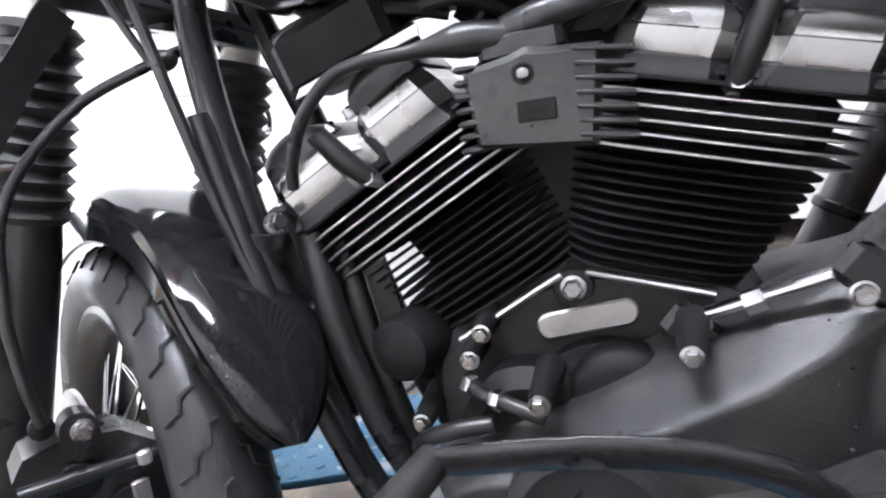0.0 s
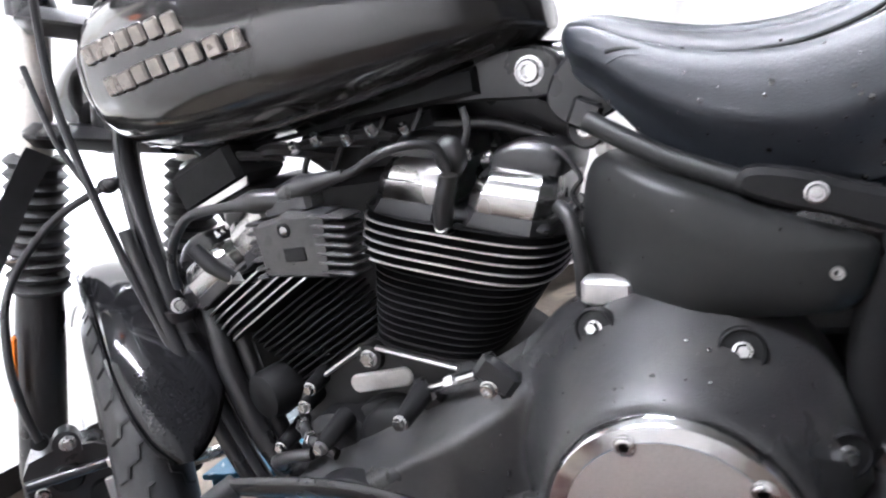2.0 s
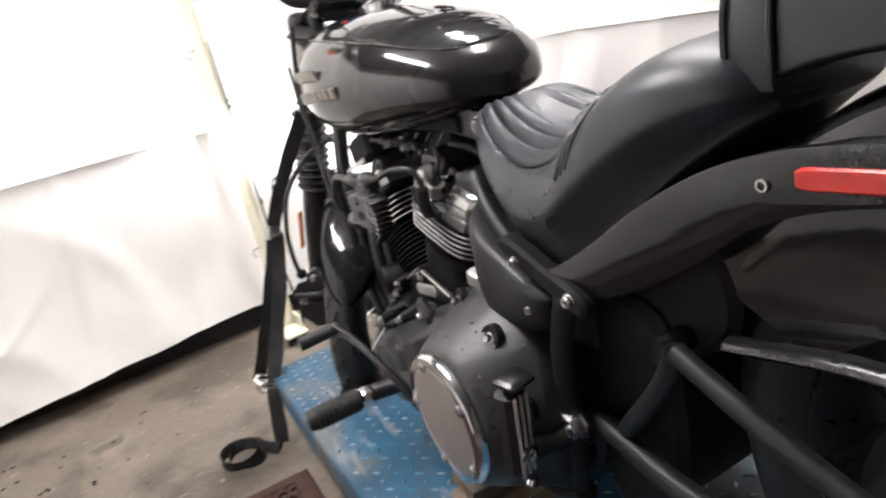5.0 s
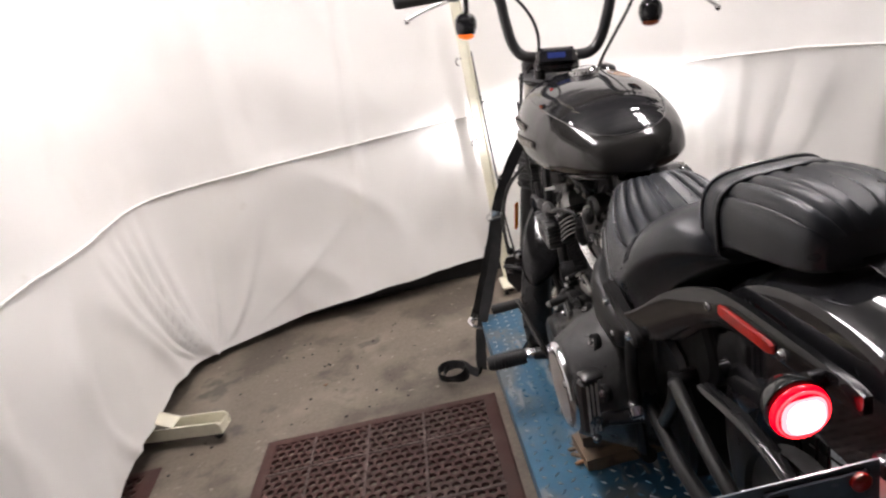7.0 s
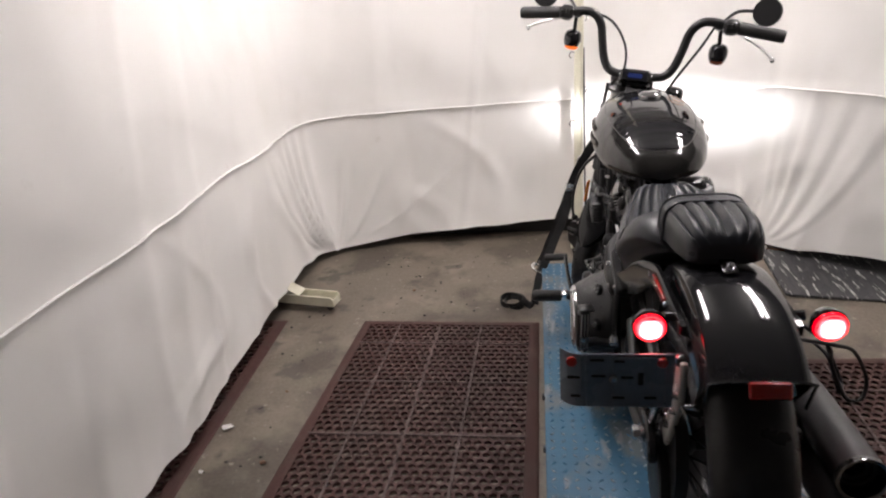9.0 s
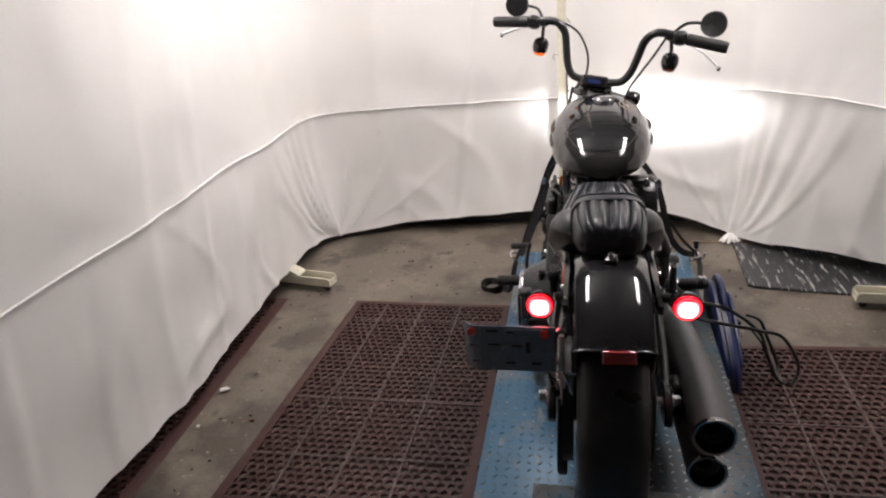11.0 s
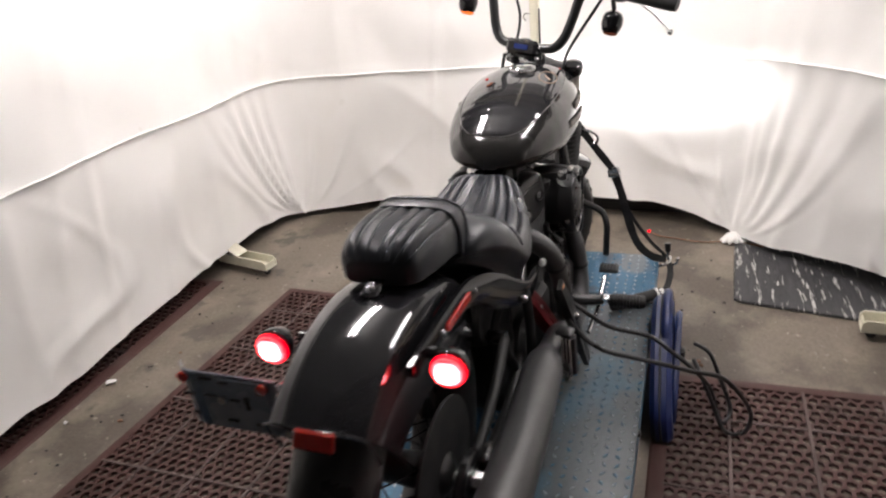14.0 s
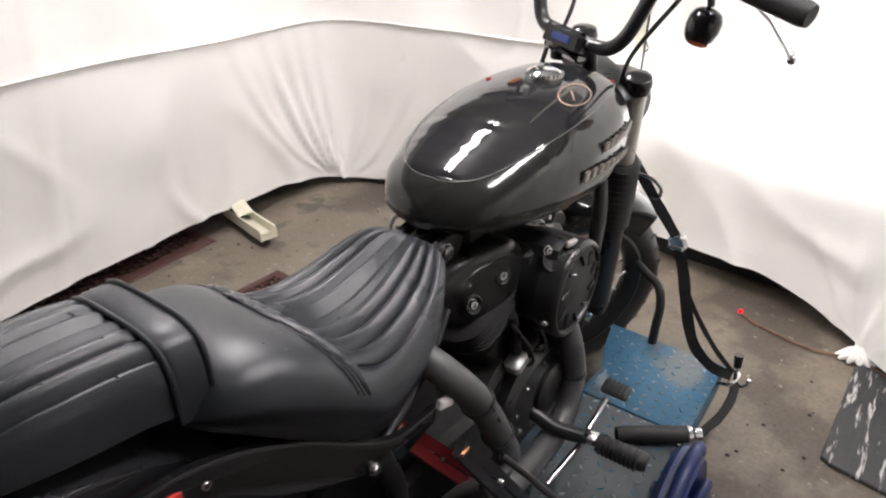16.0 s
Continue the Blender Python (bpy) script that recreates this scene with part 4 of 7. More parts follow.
for x in (-0.300, -0.142):
    part("plate_reflector", G().lathe([(0.0095, 0), (0.0095, 0.005), (0.006, 0.007)], (x, plate_y(x) - 0.0035, 0.588), (0, -1, 0), 18), REFLECT, PL, "small round red reflector")
part("bracket_bolt", G().lathe([(0.008, 0), (0.008, 0.004), (0.006, 0.005)], (-0.226, -0.1395, 0.554), (0, -1, 0), 14), BOLT, PL)
# two pressed folds, a dark key slot and the steel arm that carries the holder
for x in (-0.283, -0.274):
    part("fold", G().tube([(x, plate_y(x) - 0.001, 0.491), (x, plate_y(x) - 0.001, 0.599)], 0.0022, 8), PLATEPLASTIC, PL)
part("key_slot", G().box((-0.178, -0.1400, 0.553), (0.010, 0.004, 0.026), b=0.001), FIN, PL)
PA = part("plate_arm", G().slab([(-0.150, 0.590), (-0.112, 0.588), (-0.100, 0.520), (-0.070, 0.440), (-0.020, 0.345), (-0.050, 0.330), (-0.105, 0.420), (-0.148, 0.500)], -0.112, -0.100, 0.003), PALE, BIKE, "worn steel arm of the plate bracket")
part("arm_cover", G().box((-0.106, -0.128, 0.585), (0.022, 0.026, 0.024), b=0.005), GLOSS, PA, "gloss black end cover")
for y, z in ((-0.135, 0.515), (-0.118, 0.505), (-0.122, 0.470), (-0.080, 0.425)):
    bolt((-0.113, y, z), (-1, -0.4, 0.2), PA, 0.0065, 0.008)
part("wire_clip", G().tube(curve_through([(-0.112, -0.128, 0.535), (-0.108, -0.142, 0.505), (-0.096, -0.150, 0.480), (-0.088, -0.146, 0.455), (-0.084, -0.138, 0.432)], 5), 0.0035, 8), CHROME, PA, "bright wire clip")
part("arm_pin", G().tube([(-0.100, -0.140, 0.492), (-0.074, -0.142, 0.490)], 0.0055, 10), CHROME, PA, "short bright pin")
part("plate_arm", G().tube(curve_through([(-0.14, -0.13, 0.50), (-0.135, -0.08, 0.44), (-0.13, -0.03, 0.38), (-0.125, 0.0, 0.33)], 5), 0.011, 10), FRAME, PL, "black bracket arm")

# ---- frame, swingarm and engine ----
FR = part("frame", G().tube(curve_through([(-0.108, 0.672, 0.545), (-0.128, 0.61, 0.509), (-0.143, 0.545, 0.481), (-0.148, 0.50, 0.468)], 6), 0.0095, 16), COVER, BIKE, "black tubular frame")


def bar(name, pts, r, material=FRAME, parent=None, label="", n=12, mirror=False, smooth=6, flat=1.0):
    for sx in ((1, -1) if mirror else (1,)):
        part(name, G().tube(curve_through([(sx * x, y, z) for x, y, z in pts], smooth), r, n, True, flat), material, parent or FR, label)


part("rail_bracket", G().slab(flat_curve([(0.548, 0.496), (0.512, 0.490), (0.470, 0.474), (0.425, 0.461), (0.402, 0.447), (0.405, 0.428), (0.430, 0.428), (0.480, 0.448), (0.530, 0.466), (0.556, 0.480)], 4), -0.136, -0.161, 0.005), FIN, FR, "black cast rail bracket")
bolt((-0.160, 0.423, 0.445), (-1, 0, 0), FR, 0.0075, 0.008, label="large zinc frame bolt")
part("seat_clip", G().box((-0.062, 0.684, 0.548), (0.012, 0.030, 0.030), Matrix.Rotation(radians(28), 3, "X"), 0.004), FRAME, FR)
bar("seat_rail", [(0.100, 0.66, 0.548), (0.116, 0.60, 0.508), (0.130, 0.50, 0.462), (0.138, 0.42, 0.438)], 0.008)
bar("backbone", [(0, 0.62, 0.575), (0, 0.85, 0.622), (0, 1.1, 0.66), (0, 1.33, 0.70)], 0.026)
bar("rear_upright", [(0.150, 0.44, 0.45), (0.150, 0.47, 0.36), (0.150, 0.475, 0.26), (0.14, 0.50, 0.14)], 0.018, FIN, mirror=True, flat=0.6)
bar("downtube", [(0.035, 1.30, 0.66), (0.07, 1.285, 0.58), (0.098, 1.255, 0.46), (0.105, 1.215, 0.30), (0.105, 1.165, 0.14), (0.105, 1.10, 0.075), (0.11, 0.9, 0.065), (0.12, 0.62, 0.07), (0.13, 0.50, 0.12)], 0.0165, mirror=True)
bar("cross_tube", [(-0.105, 1.21, 0.29), (0.105, 1.21, 0.29)], 0.014)
part("steering_head", G().tube([(0, on_axis(0.60), 0.60), (0, on_axis(0.76), 0.76)], 0.036, 20), FRAME, FR)
part("tank_cover_plate", G().slab(flat_curve([(0.72, 0.565), (0.70, 0.60), (0.66, 0.61), (0.64, 0.57), (0.66, 0.545), (0.70, 0.54)], 4), -0.045, -0.062, 0.003), SATIN, FR, "black frame cover")
part("grommet", G().lathe([(0.019, -0.012), (0.019, 0.0), (0.016, 0.004), (0.009, 0.003), (0.0001, 0.002)], (-0.052, 0.687, 0.533), (-1, 0, 0), 28), HOSE, FR, "black rubber grommet")
bolt((-0.054, 0.687, 0.533), (-1, 0, 0), FR, 0.007, 0.006)
part("white_clip", G().box((-0.049, 0.675, 0.513), (0.008, 0.013, 0.012), b=0.002), PAPER, FR, "small white wire clip")
bolt((-0.17, 0.504, 0.476), (-1, 0, 0), FR, 0.0065, 0.007, label="large zinc frame bolt")
SW = part("swingarm", G().tube(curve_through([(-0.135, 0.30, 0.415), (-0.14, 0.20, 0.378), (-0.14, 0.10, 0.345), (-0.135, -0.02, 0.315)], 6), 0.0115, 14), COVER, BIKE, "black triangulated swingarm")
bar("upper_arm", [(0.135, 0.30, 0.415), (0.14, 0.20, 0.378), (0.14, 0.10, 0.345), (0.135, -0.02, 0.315)], 0.0115, COVER, parent=SW)
bar("lower_arm", [(0.125, 0.46, 0.26), (0.135, 0.30, 0.24), (0.14, 0.12, 0.27), (0.135, 0.0, 0.31)], 0.014, COVER, parent=SW, mirror=True)
bar("arm_strut", [(0.135, 0.30, 0.415), (0.13, 0.33, 0.36), (0.125, 0.40, 0.27)], 0.012, COVER, parent=SW, mirror=True)
bar("cross_arm", [(-0.13, 0.33, 0.40), (0.13, 0.33, 0.40)], 0.016, parent=SW)
bar("belt_guard", [(-0.105, 0.26, 0.425), (-0.11, 0.12, 0.452), (-0.11, 0.02, 0.445), (-0.108, -0.08, 0.40)], 0.013, parent=SW, flat=0.6, label="slim belt guard")
part("axle_plate", G().slab(flat_curve([(0.06, 0.34), (0.0, 0.36), (-0.055, 0.33), (-0.06, 0.29), (0.0, 0.275), (0.06, 0.30)], 4), -0.125, -0.145, 0.004), FRAME, SW)
part("axle_plate", G().slab(flat_curve([(0.06, 0.34), (0.0, 0.36), (-0.055, 0.33), (-0.06, 0.29), (0.0, 0.275), (0.06, 0.30)], 4), 0.125, 0.145, 0.004), FRAME, SW)
part("lower_guard", G().slab(flat_curve([(0.08, 0.29), (0.06, 0.17), (-0.02, 0.13), (-0.09, 0.16), (-0.06, 0.28)], 4), -0.098, -0.122, 0.004), DEEP, SW, "dark lower belt guard")
bolt((-0.150, 0.463, 0.261), (-1, 0, 0), SW, 0.017, 0.018, socket=False, label="large pivot nut")
part("shock", G().tube([(0, 0.35, 0.40), (0, 0.52, 0.36)], 0.04, 20), DEEP, SW)

ENGINE = part("engine", G().slab(flat_curve([(1.09, 0.24), (1.06, 0.285), (0.955, 0.335), (0.85, 0.315), (0.78, 0.26), (0.76, 0.17), (0.82, 0.11), (0.96, 0.10), (1.07, 0.14)], 6), -0.10, 0.11, 0.012), DEEP, BIKE, "black twin-cylinder engine")
part("transmission", G().slab(flat_curve([(0.80, 0.265), (0.72, 0.295), (0.60, 0.315), (0.50, 0.305), (0.47, 0.22), (0.52, 0.12), (0.70, 0.09), (0.82, 0.12)], 6), -0.12, 0.13, 0.015), DEEP, ENGINE, "dark transmission case")
# polished deck line under each barrel and the V bolt
for pts in ([(-0.104, 1.055, 0.278), (-0.104, 0.962, 0.331)], [(-0.104, 0.942, 0.332), (-0.104, 0.845, 0.308)]):
    part("deck_line", G().tube(pts, 0.0042, 8, True, 0.7), ALU, ENGINE, "machined bright deck edge")
part("bolt_boss", G().lathe([(0.018, 0), (0.017, 0.012), (0.015, 0.014)], (-0.092, 0.953, 0.320), (-1, 0, 0), 20), DEEP, ENGINE)
bolt((-0.106, 0.953, 0.320), (-1, 0, 0), ENGINE, 0.0085, 0.008, socket=False)


def cylinder(base, lean, push, label):
    """A finned barrel with head and polished rocker box, leaning along the bike."""
    by, bz = base
    sh = Matrix.Identity(4)
    sh[1][2] = push
    t = Matrix.Translation((0, by, bz)) @ Matrix.Rotation(radians(lean), 4, "X") @ sh
    core = part("cylinder", G().lathe([(0.058, -0.02), (0.058, 0.10)], (0, 0, 0), (0, 0, 1), 32), FIN, BIKE, label, t)

    def fin_shape(z, w, d, th, cut=0.5, left=False):
        # a squared-off round plate: w along the bike, d across
        n = 48
        ring = []
        for k in range(n):
            a = radians(84 + 192 * k / (n - 1)) if left else 2 * math.pi * k / n
            c, s = math.cos(a), math.sin(a)
            ring.append((d * math.copysign(abs(c) ** cut, c), w * math.copysign(abs(s) ** cut, s)))
        return G().rings([[(x * 0.985, y * 0.985, z - th / 2) for x, y in ring], [(x, y, z - th * 0.25) for x, y in ring], [(x, y, z + th * 0.25) for x, y in ring], [(x * 0.985, y * 0.985, z + th / 2) for x, y in ring]])

    for k in range(11):
        z = 0.006 + 0.0088 * k
        part("fin", fin_shape(z, 0.078 + 0.0024 * k, 0.100, 0.0028, 0.62), FIN, core, "", t)
    for k in range(6):
        z = 0.106 + 0.0105 * k
        w = 0.113 + 0.001 * k
        f = part("head_fin", fin_shape(z, w, 0.112, 0.0034, 0.5), FIN, core, "black head fin", t)
        edge = fin_shape(z, w + 0.0008, 0.1130, 0.0026, 0.5, True)
        if k < 5:
            part("fin_edge", edge, ALU, core, "machined bright fin edge", t)
    part("head", G().box((0, 0, 0.135), (0.17, 0.17, 0.07), b=0.02), FIN, core, "", t)
    part("rocker_base", G().box((-0.025, 0, 0.166), (0.154, 0.200, 0.012), b=0.005), SATIN, core, "black rocker base", t)
    for sy in (-1, 1):
        # black foot, polished band in two facets with clipped corners, arched black cap
        def octagon(hx, hy, c):
            return [(-hx, -hy + c), (-hx, hy - c), (-hx + c, hy), (hx - c - 0.062, hy), (hx - 0.062, hy - c), (hx - 0.062, -hy + c), (hx - c - 0.062, -hy), (-hx + c, -hy)]
        levels = lambda rows: G().rings([[(x, sy * 0.052 + y, z) for x, y in octagon(hx, hy, c)] for z, hx, hy, c in rows])
        part("cover_foot", levels(((0.160, 0.108, 0.048, 0.016), (0.163, 0.108, 0.048, 0.016), (0.1745, 0.1035, 0.0440, 0.0145), (0.177, 0.100, 0.041, 0.014))), SATIN, core, "black cover foot", t, 30)
        part("rocker_cover", levels(((0.174, 0.1015, 0.0420, 0.014), (0.1775, 0.1030, 0.0432, 0.0145), (0.195, 0.1026, 0.0430, 0.0145), (0.1965, 0.1010, 0.0422, 0.0143), (0.2015, 0.0998, 0.0414, 0.0140), (0.2075, 0.0968, 0.0400, 0.0135), (0.2130, 0.0920, 0.0380, 0.0130), (0.2175, 0.0855, 0.0350, 0.0125), (0.2195, 0.080, 0.032, 0.012))), SATCHROME, core, "satin polished rocker cover", t, 25)
        cap = [[(x, sy * 0.054 + 0.038 * ky * math.cos(radians(a)), 0.216 + 0.030 * kz * math.sin(radians(a)) ** 0.6) for a in range(0, 181, 12)] for x, ky, kz in ((-0.084, 0.86, 0.50), (-0.081, 0.95, 0.80), (-0.074, 1.0, 1.0), (0.022, 1.0, 1.0), (0.030, 0.95, 0.8))]
        part("cover_top", G().rings(cap), SATIN, core, "black arched cover cap", t, 35)
        for x in (-0.07, 0.02):
            bolt((x, sy * 0.012, 0.222), (0, 0, 1), core, 0.006, 0.008, t)
    # plug, its boot and lead
    part("spark_plug", G().tube([(-0.09, 0.0, 0.150), (-0.125, 0.0, 0.162)], [0.009, 0.007], 6), BOLT, core, "bright plug hex", t)
    part("plug_boot", G().tube([(-0.118, 0.0, 0.160), (-0.128, 0.002, 0.185), (-0.130, 0.003, 0.215)], [0.009, 0.0105, 0.0095], 12), HOSE, core, "black rubber plug boot", t)
    return core


cylinder((1.010, 0.300), -29, 0.16, "front finned cylinder, black with bright fin edges")
cylinder((0.893, 0.318), 14, -0.20, "rear finned cylinder, black with bright fin edges")

# ---- engine dress ----
part("cover_plate", G().slab([((0.975 if math.cos(radians(a)) > 0 else 0.914) + 0.0115 * math.cos(radians(a)), (0.287 if math.cos(radians(a)) > 0 else 0.297) + 0.0115 * math.sin(radians(a))) for a in range(9, 369, 18)], -0.1, -0.106, 0.002), ALU, ENGINE, "pale metal slot plate")
part("cam_bulge", G().lathe([(0.062, 0.0), (0.060, 0.025), (0.048, 0.036), (0.030, 0.040), (0.001, 0.041)], (-0.09, 0.935, 0.215), (-1, 0, 0), 36), FIN, ENGINE)
part("pump_housing", G().box((-0.095, 1.0, 0.225), (0.06, 0.09, 0.05), Matrix.Rotation(radians(-25), 3, "X"), 0.012), FIN, ENGINE)
part("oil_filter", G().lathe([(0.029, 0.0), (0.031, 0.01), (0.031, 0.066), (0.028, 0.076), (0.018, 0.080), (0.001, 0.081)], (-0.050, 1.088, 0.276), (-1, 0.25, 0), 36), FIN, ENGINE, "black round oil filter")
for y, z, x in ((1.03, 0.290, -0.125), (1.042, 0.268, -0.128), (0.975, 0.258, -0.195), (1.092, 0.212, -0.13), (0.869, 0.293, -0.197)):
    part("boss", G().tube([(x + 0.05, y - 0.004, z + 0.010), (x + 0.002, y, z)], [0.0125, 0.0092], 14), FIN, ENGINE)
    bolt((x, y, z), (-1, 0, 0), ENGINE, 0.0066, 0.007, socket=False)
# cast lobes under the cam plate, a thin oil pipe with its unions, and a ribbed loom
part("case_lobe", G().slab(flat_curve([(1.045, 0.235), (1.015, 0.262), (0.975, 0.262), (0.945, 0.240), (0.930, 0.205), (0.960, 0.175), (1.030, 0.180), (1.055, 0.205)], 6), -0.095, -0.150, 0.014), FIN, ENGINE, "black cast lobe")
part("pump_cover", G().lathe([(0.046, 0.0), (0.045, 0.022), (0.038, 0.030), (0.026, 0.032), (0.001, 0.033)], (-0.118, 0.918, 0.232), (-1, 0.0, 0.12), 40), FIN, ENGINE, "round black pump cover")
bar("oil_pipe", [(-0.126, 1.045, 0.252), (-0.150, 1.030, 0.248), (-0.166, 1.005, 0.246), (-0.172, 0.975, 0.236)], 0.0062, HOSE, ENGINE, "thin black oil pipe", 10)
for c, d in (((-0.140, 1.040, 0.250), (-0.6, -0.7, 0)), ((-0.162, 1.013, 0.247), (-0.5, -0.8, 0))):
    part("pipe_union", G().lathe([(0.0085, -0.005), (0.0092, -0.003), (0.0092, 0.003), (0.0085, 0.005)], c, d, 6), BOLT, ENGINE, "small steel pipe union")
bar("oil_pipe", [(-0.118, 1.105, 0.175), (-0.150, 1.085, 0.205), (-0.165, 1.055, 0.222), (-0.160, 1.020, 0.226)], 0.0075, HOSE, ENGINE, "black rubber oil hose", 10)
part("connector", G().box((-0.135, 0.667, 0.398), (0.022, 0.045, 0.026), Matrix.Rotation(radians(6), 3, "X"), 0.004), ALU, ENGINE, "pale grey wiring connector")

# primary cover: one casting whose bevelled flank swells into the clutch dome
DOME_Y, DOME_Z = 0.615, 0.248
DOME_ROWS = [(0.0, 0.251), (0.0990, 0.251), (0.1040, 0.244), (0.113, 0.228), (0.124, 0.206), (0.136, 0.182), (0.146, 0.164), (0.152, 0.146), (0.160, 0.110), (0.2, 0.0)]


def primary_depth(y, z, d):
    """How far the casting stands out at y, z, at a distance d inside its outline."""
    r = math.hypot(y - DOME_Y, z - DOME_Z)
    dome = 0.0
    for (r0, h0), (r1, h1) in zip(DOME_ROWS, DOME_ROWS[1:]):
        if r0 <= r <= r1:
            dome = h0 + (h1 - h0) * (r - r0) / (r1 - r0)
    full = 0.146 + 0.060 * min(1.0, max(0.0, (y - 0.66) / 0.16)) - 0.012 * min(1.0, max(0.0, (y - 0.93) / 0.12))
    u = min(1.0, d / 0.036)
    shell = 0.118 + (full - 0.118) * (0.30 * min(1.0, d / 0.006) + 0.70 * (u if u < 0.85 else 0.85 + (u - 0.85) * (1 - (u - 0.85) / 0.3)))
    k = 0.014
    m = max(k - abs(dome - shell), 0.0) / k
    return max(dome, shell) + m * m * k * 0.25


def primary_cover():
    line = flat_curve([(1.085, 0.170), (1.06, 0.205), (0.96, 0.245), (0.86, 0.290), (0.77, 0.335), (0.715, 0.378), (0.655, 0.402), (0.58, 0.398), (0.52, 0.365), (0.485, 0.30), (0.48, 0.22), (0.50, 0.15), (0.56, 0.11), (0.72, 0.095), (0.92, 0.10), (1.05, 0.12)], 14)
    a, b = Vector((DOME_Y, DOME_Z)), Vector((0.99, 0.165))
    rings = [[(-0.10, y, z) for y, z in line]]
    for f in [0.0, 0.015, 0.03, 0.05] + [0.08 + 0.92 * k / 26 for k in range(27)]:
        row = []
        for y, z in line:
            p = Vector((y, z))
            foot = a + (b - a) * min(1.0, max(0.0, (p - a).dot(b - a) / (b - a).length_squared))
            q = p.lerp(foot, f * 0.985)
            row.append((-primary_depth(q.x, q.y, (p - q).length), q.x, q.y))
        rings.append(row)
    return G().rings(rings)


PRIM = part("primary_cover", primary_cover(), WRINKLE, BIKE, "dusty black primary cover with water spots", sharp=60)
part("front_boss", G().lathe([(0.066, -0.012), (0.064, 0.006), (0.054, 0.013), (0.046, 0.012), (0.030, 0.015), (0.001, 0.016)], (-0.198, 0.945, 0.166), (-1, 0, 0), 48), SATIN, PRIM, "round black compensator cover")
DERBY = part("derby_cover", G().lathe([(0.096, 0.0), (0.096, 0.007), (0.092, 0.012), (0.080, 0.0135), (0.0785, 0.0125)], (-0.252, 0.615, 0.248), (-1, 0, 0), 80), CHROME, BIKE, "round derby cover with polished rim")
part("face", G().lathe([(0.079, 0.0), (0.0785, 0.0128), (0.04, 0.0134), (0.001, 0.0136)], (-0.252, 0.615, 0.248), (-1, 0, 0), 64), BRONZE, DERBY, "brushed dark bronze face")
for k in range(5):
    a = radians(72 + 72 * k)
    bolt((-0.2645, 0.615 + 0.0795 * math.cos(a), 0.248 + 0.0795 * math.sin(a)), (-1, 0, 0), DERBY, 0.007, 0.004)
for y, z in ((0.674, 0.377), (0.560, 0.366), (0.497, 0.290)):
    x = -primary_depth(y, z, 0.03)
    ax = (-0.8, (y - 0.615) * 2.2, (z - 0.248) * 2.2)
    part("bolt_pocket", G().lathe([(0.0185, -0.008), (0.0178, 0.0022), (0.0160, 0.0034), (0.0148, 0.0012), (0.0001, 0.0012)], (x, y, z), ax, 28, False), FIN, PRIM, "dark bolt recess")
    bolt(Vector((x, y, z)) + Vector(ax).normalized() * 0.001, ax, PRIM, 0.0058, 0.009, socket=False)


def pillion_peg(x, y, z):
    """A passenger peg folded up, its bright ribs facing the tail."""
    sx = 1 if x > 0 else -1
    turn = Matrix.Rotation(radians(-sx * 14), 3, "Z") @ Matrix.Rotation(radians(5), 3, "X")
    at = lambda dx, dy, dz: Vector((x, y, z)) + turn @ Vector((dx, dy, dz))
    p = part("pillion_peg", G().box(at(0, 0.018, 0), (0.034, 0.030, 0.122), turn, 0.008), SATIN, BIKE, "folded black pillion peg with bright ribs")
    for k in (-1, 0, 1):
        part("peg_rib", G().box(at(0.0088 * k, 0.002, 0), (0.0042, 0.006, 0.112), turn, 0.0015), ALU, p, "bright rib")
    part("peg_ring", G().lathe([(0.012, 0), (0.013, 0.004), (0.008, 0.005), (0.007, 0.002)], at(0, 0.0, -0.026), turn @ Vector((0, -1, 0)), 20), BOLT, p)
    part("peg_cap", G().box(at(-sx * 0.006, 0.014, 0.068), (0.040, 0.034, 0.012), turn, 0.004), SATIN, p)
    part("peg_bracket", G().tube([at(0, 0.02, -0.055), at(-sx * 0.04, 0.03, -0.06), (sx * 0.14, y + 0.03, z - 0.06)], 0.014, 12), SATIN, p)
    bolt(at(0, 0.0, -0.068), turn @ Vector((0, -1, 0)), p, 0.007, 0.006)


pillion_peg(-0.238, 0.440, 0.300)
pillion_peg(0.236, 0.462, 0.266)

# ignition coil with cooling ribs
COIL = part("ignition_coil", G().slab([(1.004, 0.498), (0.999, 0.444), (0.918, 0.438), (0.910, 0.504), (0.945, 0.506), (0.960, 0.508), (0.972, 0.504)], -0.150, -0.186, 0.005), WRINKLE, BIKE, "black finned ignition coil cover")
for k in range(7):
    z = 0.444 + 0.0092 * k
    part("coil_rib", G().box((-0.170, 0.910, z), (0.034, 0.040, 0.0048), Matrix.Rotation(radians(8), 3, "X"), 0.002), WRINKLE, COIL)
    part("coil_rib", G().box((-0.170, 1.003, z), (0.032, 0.016, 0.0048), b=0.002), WRINKLE, COIL)
part("screw_well", G().lathe([(0.0075, 0.0), (0.0072, 0.0016), (0.0058, 0.0018), (0.0050, 0.0004), (0.0001, 0.0004)], (-0.186, 0.962, 0.491), (-1, 0, 0), 20, False), FIN, COIL, "dark screw recess")
bolt((-0.186, 0.962, 0.491), (-1, 0, 0), COIL, 0.0034, 0.0018, material=DARKCHROME)
part("coil_mark", G().box((-0.1865, 0.955, 0.466), (0.0015, 0.026, 0.014), b=0.0006), FIN, COIL, "dark plain shield mark")
